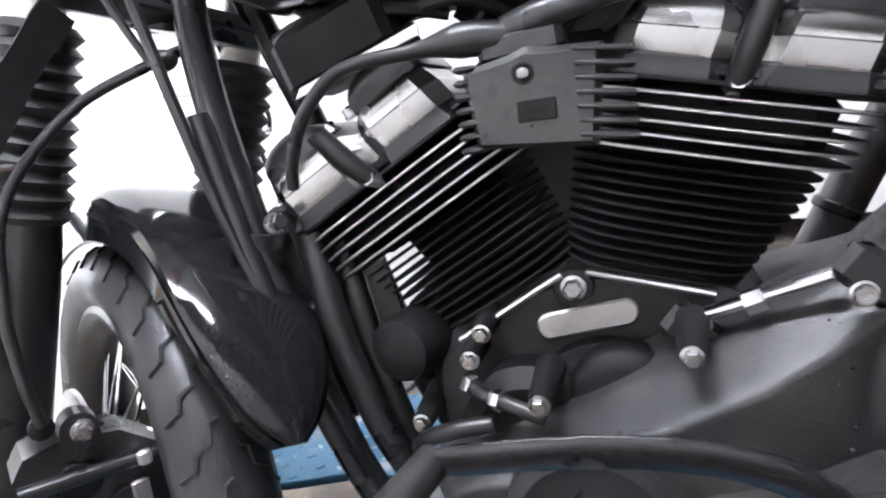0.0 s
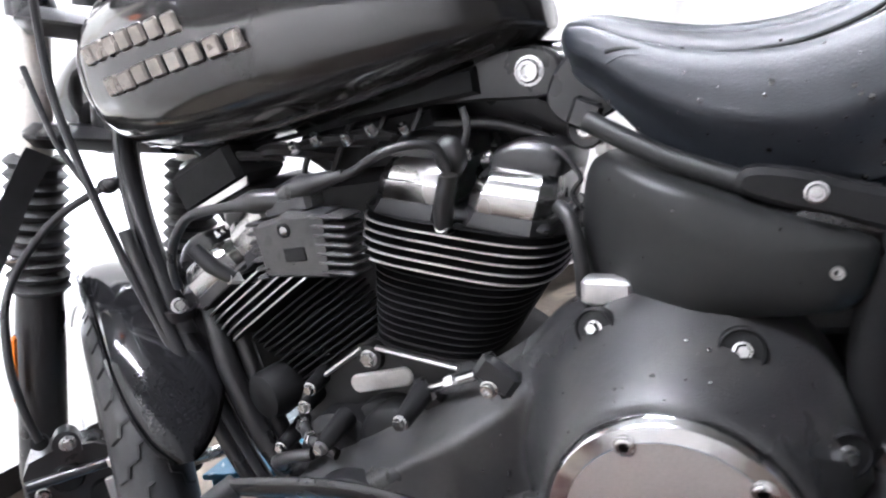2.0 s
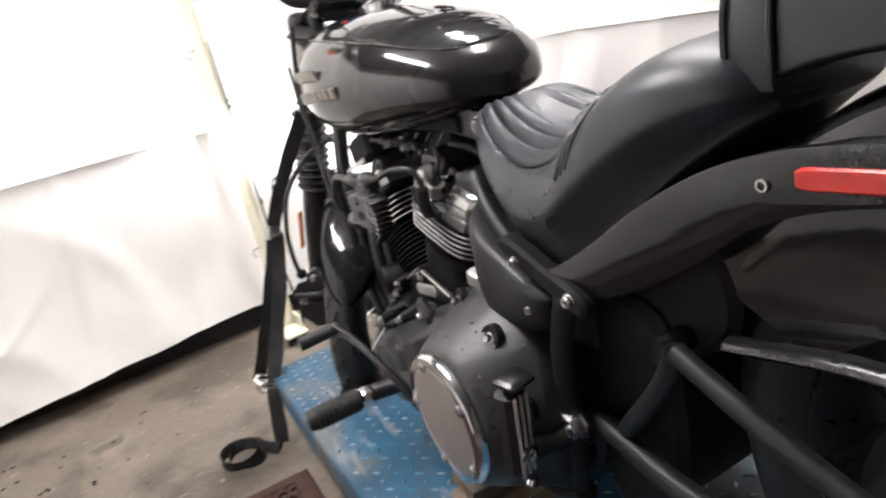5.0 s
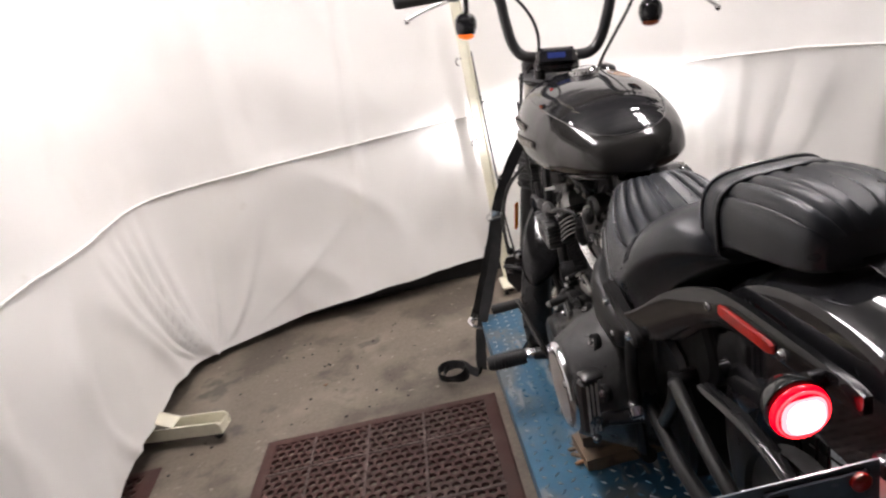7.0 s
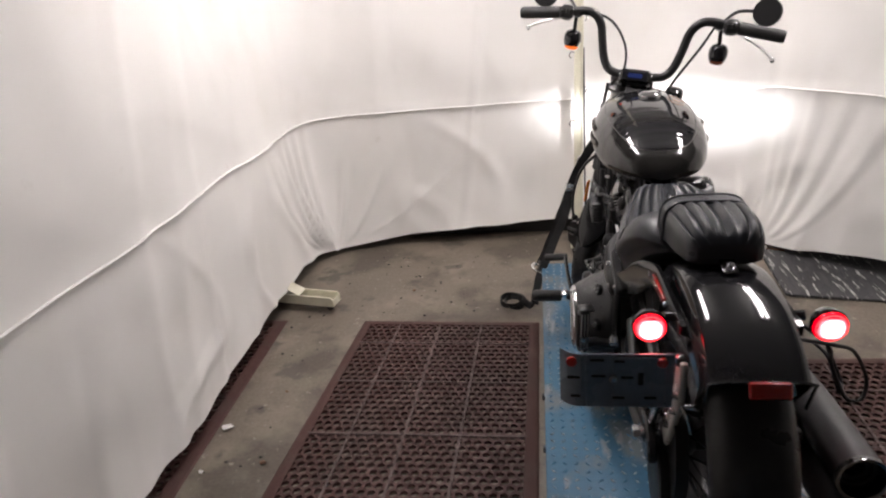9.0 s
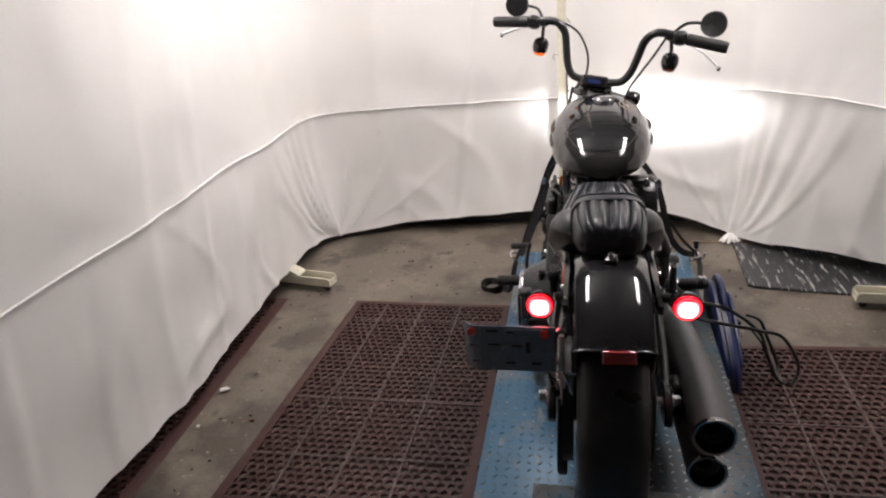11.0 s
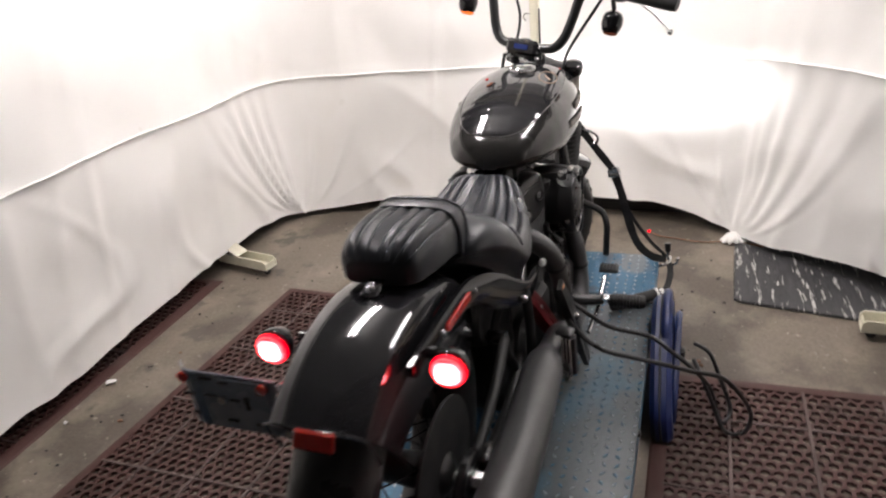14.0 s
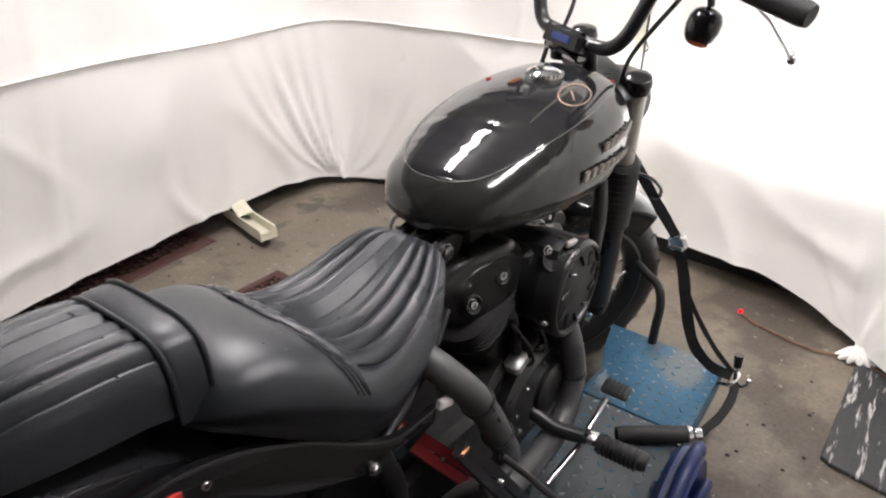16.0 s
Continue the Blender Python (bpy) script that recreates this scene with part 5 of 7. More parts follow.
# tower block on the coil with a rubber boot to either side
part("tower_block", G().box((-0.158, 0.965, 0.512), (0.030, 0.060, 0.022), Matrix.Rotation(radians(-4), 3, "X"), 0.005), WRINKLE, COIL)
part("lead_boot", G().tube(curve_through([(-0.160, 0.975, 0.517), (-0.166, 1.000, 0.520), (-0.167, 1.030, 0.519), (-0.167, 1.046, 0.518)], 4), [0.0125] * 6 + [0.0105, 0.0085, 0.007, 0.0065, 0.006, 0.006, 0.006], 14), HOSE, COIL, "thick rubber lead boot")
part("lead_boot", G().tube(curve_through([(-0.158, 0.975, 0.520), (-0.162, 0.950, 0.527), (-0.165, 0.915, 0.532), (-0.165, 0.893, 0.534)], 4), [0.0125] * 6 + [0.0105, 0.009, 0.0085, 0.007, 0.006, 0.006, 0.006], 14), HOSE, COIL, "thick rubber lead boot")
bar("plug_lead", [(-0.167, 1.040, 0.518), (-0.166, 1.08, 0.517), (-0.166, 1.109, 0.510), (-0.165, 1.138, 0.484), (-0.160, 1.155, 0.455), (-0.150, 1.165, 0.430)], 0.0055, HOSE, COIL, "black plug lead")
bar("plug_lead", [(-0.165, 0.900, 0.533), (-0.165, 0.883, 0.536), (-0.158, 0.855, 0.548), (-0.146, 0.828, 0.551), (-0.135, 0.808, 0.544), (-0.130, 0.802, 0.520)], 0.0046, HOSE, COIL, "black plug lead")
# breather hose arching over the rear head, loom falling behind it, thin wire loops
bar("breather_hose", [(-0.040, 0.850, 0.560), (-0.03, 0.818, 0.556), (-0.03, 0.792, 0.552), (-0.03, 0.762, 0.543), (-0.03, 0.733, 0.528), (-0.035, 0.724, 0.510), (-0.05, 0.722, 0.470)], 0.0075, HOSE, ENGINE, "black breather hose")
bar("loom", [(-0.095, 0.712, 0.470), (-0.108, 0.699, 0.457), (-0.111, 0.694, 0.420), (-0.110, 0.697, 0.375)], 0.0075, HOSE, ENGINE, "corrugated wiring loom")
bar("wire", [(-0.085, 0.712, 0.524), (-0.09, 0.699, 0.513), (-0.09, 0.689, 0.494), (-0.09, 0.695, 0.486), (-0.09, 0.699, 0.478), (-0.09, 0.692, 0.463)], 0.0026, HOSE, ENGINE, "thin black wire")
bar("wire", [(-0.10, 0.790, 0.575), (-0.10, 0.788, 0.556), (-0.105, 0.796, 0.535), (-0.11, 0.806, 0.520)], 0.0035, HOSE, ENGINE, "thin black wire")
part("hose_tee", G().ball((-0.105, 0.808, 0.532), 0.017, 16, (0.8, 1.0, 1.2)), HOSE, ENGINE, "dark rubber tee")

# side cover and battery tray below the seat
side_line = flat_curve([(0.668, 0.512), (0.694, 0.470), (0.699, 0.43), (0.692, 0.392), (0.660, 0.383), (0.598, 0.379), (0.520, 0.378), (0.480, 0.386), (0.464, 0.423), (0.474, 0.440), (0.536, 0.466), (0.606, 0.495)], 8)


def side_tuck(y):
    """How far the side cover curves inwards towards its front edge."""
    return 0.085 * (max(0.0, y - 0.585) / 0.115) ** 1.7


SIDE = part("side_cover", G().rings([[(x + side_tuck(0.58 + (y - 0.58) * s), 0.58 + (y - 0.58) * s, 0.436 + (z - 0.436) * s) for y, z in side_line] for s, x in ((0.99, -0.10), (1.0, -0.145), (0.992, -0.153), (0.97, -0.160), (0.92, -0.166), (0.80, -0.1705), (0.55, -0.174), (0.2, -0.1755))]), COVER, BIKE, "satin black side cover below the seat", sharp=60)
bolt((-0.168, 0.494, 0.416), (-1, 0, 0), SIDE, 0.0052, 0.006)
part("battery_tray", G().box((0, 0.54, 0.42), (0.22, 0.18, 0.16), b=0.01), DEEP, BIKE, "black battery tray")
part("inner_guard", G().slab(flat_curve([(0.46, 0.47), (0.36, 0.55), (0.28, 0.50), (0.27, 0.42), (0.36, 0.36), (0.45, 0.38)], 5), -0.09, 0.09, 0.01), FIN, BIKE, "dark inner fender guard")
part("rear_guard", G().slab(flat_curve([(0.48, 0.40), (0.36, 0.42), (0.335, 0.30), (0.36, 0.17), (0.47, 0.12)], 5), -0.105, 0.105, 0.01), FIN, BIKE, "dark guard before the rear wheel")

# shift linkage and lever, pegs
ROD = part("shift_rod", G().tube([(-0.150, 0.858, 0.306), (-0.172, 0.77, 0.340)], 0.0055, 10), CHROME, BIKE, "chrome shift rod")
part("rod_nut", G().tube([(-0.157, 0.83, 0.316), (-0.160, 0.818, 0.321)], 0.009, 6), CHROME, ROD)
for p, q in (((-0.142, 0.859, 0.301), (-0.145, 0.872, 0.285)), ((-0.192, 0.769, 0.332), (-0.190, 0.755, 0.352))):
    part("link_arm", G().box(((p[0] + q[0]) / 2, (p[1] + q[1]) / 2, (p[2] + q[2]) / 2), (0.012, 0.042, 0.030), Matrix.Rotation(radians(40), 3, "X"), 0.006), SATIN, ROD)
    bolt((p[0] - 0.006, p[1], p[2]), (-1, 0, 0), ROD, 0.0068, 0.007, socket=True)
LEVER = part("shift_lever", G().tube(curve_through([(-0.232, 0.785, 0.170), (-0.250, 0.80, 0.222), (-0.262, 0.845, 0.252), (-0.266, 0.92, 0.262), (-0.268, 1.03, 0.254)], 6), [0.0125] * 24 + [0.0105], 14, True, 0.5), FRAME, BIKE, "black shift lever with ribbed toe peg")
part("toe_peg", G().tube([(-0.262, 1.035, 0.252), (-0.335, 1.06, 0.238)], [0.0125, 0.0135], 14), GRIP, LEVER, "black ribbed rubber toe peg")
bolt((-0.335, 1.06, 0.238), (-1, 0.3, -0.2), LEVER, 0.007, 0.003)


def foot_peg(sx, y, z):
    peg = part("foot_peg", G().tube([(sx * 0.285, y, z), (sx * 0.375, y + 0.008, z - 0.004), (sx * 0.385, y + 0.009, z - 0.004)], [0.0185, 0.020, 0.016], 18), GRIP, BIKE, "black ribbed rubber foot peg")
    for k in range(9):
        part("peg_rib", G().tube([(sx * (0.293 + 0.009 * k), y, z), (sx * (0.2975 + 0.009 * k), y, z)], 0.0215, 18), GRIP, peg)
    part("clevis", G().box((sx * 0.270, y, z + 0.004), (0.034, 0.028, 0.026), b=0.006), CHROME, peg, "chrome peg clevis")
    part("peg_mount", G().tube(curve_through([(sx * 0.262, y, z), (sx * 0.20, y - 0.02, z + 0.005), (sx * 0.12, y - 0.02, z + 0.03)], 4), 0.016, 12), SATIN, peg, "black peg mount")


foot_peg(-1, 0.935, 0.150)
foot_peg(1, 0.925, 0.150)
BRAKE = part("brake_pedal", G().tube([(0.238, 0.81, 0.105), (0.250, 0.92, 0.12), (0.258, 1.02, 0.178)], 0.0065, 10), CHROME, BIKE, "chrome brake pedal with rubber pad")
part("pad", G().box((0.268, 1.045, 0.190), (0.058, 0.034, 0.014), Matrix.Rotation(radians(18), 3, "X"), 0.004), GRIP, BRAKE, "ribbed rubber pad")
for k in range(5):
    part("pad_rib", G().box((0.248 + 0.010 * k, 1.045, 0.198), (0.004, 0.030, 0.004), Matrix.Rotation(radians(18), 3, "X"), 0.001), GRIP, BRAKE)
# exhaust on the right: two headers, two staggered mufflers
EX = part("exhaust", G().tube(curve_through([(0.215, -0.155, 0.352), (0.215, 0.05, 0.335), (0.210, 0.22, 0.318), (0.200, 0.36, 0.300), (0.190, 0.46, 0.280)], 6), [0.045] * 19 + [0.043, 0.040, 0.034, 0.030, 0.027, 0.026], 32, False), PIPE, BIKE, "matt black twin staggered exhaust")
part("tip_ring", G().lathe([(0.0455, 0.0), (0.047, -0.006), (0.046, -0.012), (0.040, -0.011), (0.036, 0.006), (0.034, 0.04)], (0.215, -0.152, 0.352), (0, 1, -0.07), 40, False), DARKCHROME, EX, "dark polished exhaust tip")
part("baffle", G().lathe([(0.0385, 0.016), (0.030, 0.018), (0.028, 0.024), (0.020, 0.026), (0.018, 0.06)], (0.215, -0.152, 0.352), (0, 1, -0.07), 32, False), DEEP, EX)
part("lower_muffler", G().tube(curve_through([(0.205, -0.165, 0.262), (0.200, 0.05, 0.245), (0.195, 0.25, 0.225), (0.185, 0.42, 0.205)], 6), [0.042] * 14 + [0.040, 0.036, 0.032, 0.028, 0.026], 32, False), PIPE, EX)
part("tip_ring", G().lathe([(0.0425, 0.0), (0.044, -0.006), (0.043, -0.012), (0.037, -0.011), (0.033, 0.006), (0.030, 0.04)], (0.205, -0.162, 0.262), (0, 1, -0.07), 40, False), DARKCHROME, EX, "dark polished exhaust tip")
part("baffle", G().lathe([(0.0355, 0.016), (0.028, 0.018), (0.026, 0.024), (0.018, 0.026), (0.016, 0.06)], (0.205, -0.162, 0.262), (0, 1, -0.07), 32, False), DEEP, EX)
bar("header", [(0.190, 0.46, 0.280), (0.186, 0.58, 0.245), (0.182, 0.68, 0.200), (0.183, 0.740, 0.208), (0.187, 0.712, 0.270), (0.187, 0.660, 0.372)], 0.0235, PIPE, EX, "black header pipe", 20)
bar("header", [(0.185, 0.42, 0.205), (0.19, 0.60, 0.165), (0.195, 0.78, 0.135), (0.194, 0.91, 0.120), (0.188, 0.985, 0.142), (0.180, 1.015, 0.215), (0.168, 1.000, 0.31), (0.125, 1.01, 0.375)], 0.026, PIPE, EX, "black header pipe", 20)
bar("heat_shield", [(0.112, 0.566, 0.532), (0.156, 0.584, 0.500), (0.180, 0.618, 0.446), (0.187, 0.660, 0.372), (0.188, 0.705, 0.282), (0.184, 0.735, 0.232)], 0.0245, PIPE, EX, "black heat shield", 20)
for k in range(4):
    f = k / 3
    part("shield_slot", G().box((0.2075, 0.632 + 0.062 * f, 0.424 - 0.118 * f), (0.009, 0.008, 0.020), Matrix.Rotation(radians(30), 3, "X"), 0.003), FIN, EX, "dark slot in the heat shield")
part("support", G().box((0.16, 0.05, 0.30), (0.02, 0.05, 0.10), b=0.005), FRAME, EX)

# right side of the engine: air cleaner, rocker covers in black, gearcase cover
AIR_Y, AIR_Z = 0.962, 0.456
AIR = part("air_cleaner", G().lathe([(0.070, -0.135), (0.088, -0.122), (0.0955, -0.100), (0.0965, -0.050), (0.0975, -0.046), (0.0975, -0.040), (0.0965, -0.036), (0.0970, -0.010), (0.0945, -0.002), (0.0900, 0.001), (0.0860, 0.0005), (0.0840, -0.005)], (0.190, AIR_Y, AIR_Z), (1, 0, 0), 64), SATIN, BIKE, "round black air cleaner drum")
part("face_plate", G().lathe([(0.0842, -0.007), (0.080, -0.0035), (0.040, -0.001), (0.034, 0.002), (0.001, 0.003)], (0.190, AIR_Y, AIR_Z), (1, 0, 0), 48), DEEP, AIR, "dark slotted face")
for k in range(10):
    a = radians(36 * k + 10)
    part("vent", G().tube([(0.1885, AIR_Y + 0.052 * math.cos(a), AIR_Z + 0.052 * math.sin(a)), (0.1880, AIR_Y + 0.074 * math.cos(a + 0.22), AIR_Z + 0.074 * math.sin(a + 0.22))], 0.0055, 12, True, 0.6), GLOSS, AIR, "black oval vent")
bolt((0.172, AIR_Y - 0.094, AIR_Z - 0.026), (0.3, -0.95, -0.2), AIR, 0.006, 0.006)
# shoulder on the drum with a bronze insert and a round recess beside it
part("air_lug", G().rings([[(0.070 + 0.095 * f, 0.935 + dy * k, 0.536 + dz * k) for dy, dz in ((-0.030, 0.0), (-0.026, 0.020), (-0.010, 0.030), (0.014, 0.030), (0.030, 0.018), (0.034, 0.0))] for f, k in ((0, 0.9), (0.2, 1.0), (0.85, 1.0), (1.0, 0.85))]), SATIN, AIR, "rounded black shoulder")
part("air_lens", G().box((0.170, 0.950, 0.556), (0.010, 0.040, 0.013), Matrix.Rotation(radians(-14), 3, "X"), 0.003), BRONZE, AIR, "small bronze insert")
part("recess", G().lathe([(0.024, -0.004), (0.024, 0.0015), (0.021, 0.0025), (0.019, 0.0), (0.001, -0.001)], (0.160, AIR_Y - 0.054, AIR_Z + 0.0795), (0.25, -0.55, 0.80), 32), DEEP, AIR, "round recess with raised rim")
bolt((0.150, 0.895, 0.560), (1, -0.4, 0.3), AIR, 0.007, 0.007)
# rocker shroud: a domed casting whose face turns inwards to the rear
shroud_line = flat_curve([(0.865, 0.578), (0.908, 0.540), (0.918, 0.490), (0.885, 0.447), (0.835, 0.427), (0.780, 0.422), (0.735, 0.450), (0.708, 0.500), (0.704, 0.540), (0.74, 0.568), (0.80, 0.582)], 7)
RC = part("rocker_shroud", G().rings([[(min(0.104, 0.100 + 0.36 * (0.81 + (y - 0.81) * k - 0.83)) + dx, 0.81 + (y - 0.81) * k, 0.505 + (z - 0.505) * k) for y, z in shroud_line] for k, dx in ((0.98, -0.075), (1.0, -0.030), (0.992, -0.020), (0.965, -0.011), (0.91, -0.004), (0.80, 0.0), (0.72, 0.001), (0.70, 0.0045), (0.40, 0.006), (0.1, 0.006))]), SATIN, BIKE, "black rocker shroud with two screws", sharp=50)
for x, y, z in ((0.098, 0.828, 0.524), (0.083, 0.760, 0.494)):
    part("screw_well", G().lathe([(0.019, -0.004), (0.0185, 0.007), (0.016, 0.009), (0.0135, 0.007), (0.013, 0.001), (0.001, 0.001)], (x, y, z), (1, -0.35, 0.25), 28, False), DEEP, RC, "dark screw recess")
    bolt((x + 0.001, y, z), (1, -0.35, 0.25), RC, 0.0085, 0.008)
for k in range(3):
    bar("shroud_rib", [(0.098 - 0.004 * k, 0.872, 0.428 - 0.011 * k), (0.094 - 0.004 * k, 0.835, 0.412 - 0.011 * k), (0.080 - 0.004 * k, 0.795, 0.406 - 0.011 * k), (0.062, 0.762, 0.418 - 0.011 * k)], 0.0042, SATIN, RC, "dark rib below the shroud", 8)
part("gear_cover", G().slab(flat_curve([(1.06, 0.26), (0.98, 0.31), (0.86, 0.30), (0.80, 0.24), (0.82, 0.15), (0.92, 0.11), (1.04, 0.15)], 6), 0.105, 0.150, 0.014), SATIN, BIKE, "black gearcase cover")
for sx, y, z in ((0.12, 0.93, 0.36), (0.125, 0.88, 0.33), (0.12, 1.0, 0.33)):
    bar("pushrod_tube", [(sx, y, z - 0.06), (sx - 0.01, y + (0.03 if y > 0.9 else -0.03), z + 0.10)], 0.010, SATIN, BIKE, "black pushrod tube")
for y, z in ((0.90, 0.345), (0.99, 0.345), (0.86, 0.32)):
    part("lifter_block", G().box((0.125, y, z), (0.035, 0.045, 0.03), Matrix.Rotation(radians(20), 3, "X"), 0.006), ALU if y == 0.86 else SATIN, BIKE, "lifter block")
part("engine_core", G().box((0, 0.95, 0.43), (0.10, 0.16, 0.20), b=0.02), FIN, BIKE, "dark casting between the cylinders")
part("throttle_body", G().box((0.07, 0.92, 0.515), (0.10, 0.09, 0.075), b=0.015), DEEP, BIKE, "dark throttle body")
for k in range(5):
    y0 = 0.86 + 0.06 * k
    bar("hose", [(-0.06 + 0.012 * (k % 3), y0, 0.545 + 0.01 * (k % 2)), (-0.08, y0 + 0.05, 0.565), (-0.05, y0 + 0.11, 0.56)], 0.006 + 0.001 * (k % 3), HOSE, BIKE, "black wiring under the tank", 8)
part("tank_tunnel", G().slab([(0.79, 0.584), (0.79, 0.612), (1.17, 0.612), (1.20, 0.590), (1.17, 0.566), (0.95, 0.578)], -0.055, 0.055, 0.006), FIN, BIKE, "dark tunnel under the tank")
# added block that stops bright curtain from showing through below the tank
part("gap_filler", G().slab([(0.845, 0.545), (0.850, 0.584), (1.030, 0.578), (1.045, 0.556), (1.00, 0.520), (0.90, 0.515)], -0.035, 0.030, 0.008), FIN, BIKE, "added dark filler in the gap between engine and tank")
for k in range(4):
    bar("gap_wire", [(-0.040, 0.862 + 0.045 * k, 0.580), (-0.050, 0.872 + 0.045 * k, 0.560), (-0.046, 0.890 + 0.045 * k, 0.538), (-0.040, 0.915 + 0.040 * k, 0.522)], 0.0038, HOSE, BIKE, "thin black wire", 6)
part("under_tank_box", G().box((-0.05, 1.14, 0.545), (0.09, 0.11, 0.055), Matrix.Rotation(radians(-18), 3, "X"), 0.008), FIN, BIKE, "black wiring caddy under the tank")
part("horn_bracket", G().slab([(1.165, 0.500), (1.160, 0.509), (1.05, 0.544), (1.05, 0.534)], -0.118, -0.121, 0.001), ALU, BIKE, "slotted bright bracket")
for k in range(5):
    bolt((-0.09 - 0.006 * (k % 2), 0.86 + 0.035 * k, 0.562 + 0.005 * (k % 2)), (-0.6, 0, 0.8), BIKE, 0.0055, 0.009)
# right side dress: lower lobe of the shroud, cover screws, clamps and loose wiring
part("shroud_skirt", G().slab(flat_curve([(0.895, 0.470), (0.868, 0.425), (0.842, 0.380), (0.815, 0.372), (0.785, 0.395), (0.765, 0.435), (0.80, 0.475), (0.85, 0.482)], 5), 0.015, 0.078, 0.016), FIN, RC, "lower lobe of the shroud")
for k in range(9):
    a = radians(40 * k + 12)
    bolt((0.150, 0.935 + 0.105 * math.cos(a), 0.205 + 0.075 * math.sin(a)), (1, 0, 0), BIKE, 0.0048, 0.006)
part("cam_cover", G().lathe([(0.055, 0.0), (0.054, 0.010), (0.046, 0.016), (0.03, 0.018), (0.001, 0.0185)], (0.150, 0.955, 0.200), (1, 0, 0), 40), SATIN, BIKE, "round black cam cover")
for k in range(5):
    y = 0.84 + 0.05 * k
    bar("wire", [(0.12, y, 0.42), (0.150, y + 0.02, 0.37), (0.155, y + 0.03, 0.33), (0.13, y + 0.05, 0.29)], 0.0035, HOSE, BIKE, "thin black engine wire", 6)
part("wire_tag", G().box((0.165, 0.568, 0.462), (0.012, 0.034, 0.018), Matrix.Rotation(radians(-20), 3, "X"), 0.003), PAPER, BIKE, "white paper tag on the wiring")
for c, ax in (((0.183, 0.630, 0.425), (-0.06, -0.49, 0.87)), ((0.188, 0.690, 0.312), (0.0, -0.46, 0.88)), ((0.180, 1.015, 0.215), (-0.1, 0.0, 0.99))):
    part("pipe_clamp", G().lathe([(0.0265, -0.006), (0.0285, -0.004), (0.0285, 0.004), (0.0265, 0.006)], c, ax, 28, False), SATIN, EX, "black pipe clamp")


# oil cooler and its hoses between the downtubes
COOL = part("oil_cooler", G().box((0, 1.205, 0.30), (0.17, 0.03, 0.22), Matrix.Rotation(radians(-12), 3, "X"), 0.006), DEEP, BIKE, "black finned oil cooler")
for k in range(16):
    part("cooler_fin", G().box((0, 1.222 - 0.0027 * k, 0.205 + 0.0125 * k), (0.16, 0.012, 0.002), b=0.0008), DEEP, COOL)
bar("cooler_hose", [(-0.085, 1.19, 0.38), (-0.098, 1.175, 0.30), (-0.095, 1.15, 0.20), (-0.09, 1.13, 0.15)], 0.0145, HOSE, COOL, "thick black hose", 12)
bar("cooler_hose", [(-0.070, 1.17, 0.37), (-0.078, 1.155, 0.30), (-0.075, 1.135, 0.20), (-0.07, 1.12, 0.15)], 0.012, HOSE, COOL, "thick black hose", 12)
part("tube_clamp", G().lathe([(0.021, -0.008), (0.024, -0.007), (0.024, 0.007), (0.021, 0.008)], (-0.104, 1.232, 0.385), (0, 0.27, -1), 20, False), SATIN, FR, "black tube clamp")
bolt((-0.122, 1.205, 0.398), (-0.6, -0.8, 0.2), FR, 0.008, 0.014, socket=False)
bar("side_conduit", [(-0.122, 1.262, 0.50), (-0.126, 1.235, 0.38), (-0.126, 1.20, 0.25), (-0.122, 1.165, 0.15)], 0.0095, HOSE, FR, "black conduit on the downtube", 10)

# ---- front end, turned to the right ----
FK = part("fork", G().box((0, on_axis(0.615, 0.0), 0.615), (0.245, 0.085, 0.032), Matrix.Rotation(RAKE, 3, "X"), 0.014), SATIN, BIKE, "black telescopic fork with rubber gaiters", STEER)
part("top_clamp", G().box((0, on_axis(0.758), 0.758), (0.255, 0.095, 0.036), Matrix.Rotation(RAKE, 3, "X"), 0.016), SATIN, FK, "black top clamp", STEER)
for sx in (-1, 1):
    x = sx * 0.106
    P = lambda z, ahead=0.030: (x, on_axis(z, ahead), z)
    part("fork_tube", G().tube([P(0.785), P(0.40)], 0.0235, 24), PALE, FK, "pale bare fork tube", STEER)
    part("tube_cap", G().lathe([(0.027, 0), (0.027, 0.012), (0.02, 0.02), (0.001, 0.021)], P(0.777), tuple(STEER_AXIS), 24), GLOSS, FK, "", STEER)
    zig = []
    for k in range(23):
        z = 0.592 - 0.0088 * k
        zig.append((P(z), 0.042 if k % 2 else 0.033))
    part("gaiter", G().tube([p for p, r in zig], [r for p, r in zig], 28), GRIP, FK, "ribbed rubber gaiter", STEER)
    part("lower_leg", G().tube([P(0.40), P(0.36), P(0.25), P(0.12), P(0.075)], [0.031, 0.033, 0.033, 0.034, 0.028], 24), SATIN, FK, "satin black lower leg", STEER)
    if sx < 0:
        part("leg_reflector", G().box((x + sx * 0.035, on_axis(0.29, -0.005), 0.29), (0.007, 0.022, 0.10), Matrix.Rotation(RAKE, 3, "X"), 0.003), AMBER, FK, "amber side reflector", STEER)
part("front_axle", G().tube([(-0.125, FRONT_C[1], FRONT_C[2]), (0.125, FRONT_C[1], FRONT_C[2])], 0.011, 12), BOLT, FK, "", WHEELM)
part("front_disc", G().lathe([(0.05, -0.0025), (0.135, -0.0025), (0.135, 0.0025), (0.05, 0.0025)], (-0.07, FRONT_C[1], FRONT_C[2]), (1, 0, 0), 56), ALU, FRONT, "steel brake disc", WHEELM)
CALM = Matrix.Translation((-0.194, 1.398, 0.235)) @ Matrix(((0.80, 0.60, 0, 0), (-0.60, 0.80, 0, 0), (0, 0, 1, 0), (0, 0, 0, 1)))
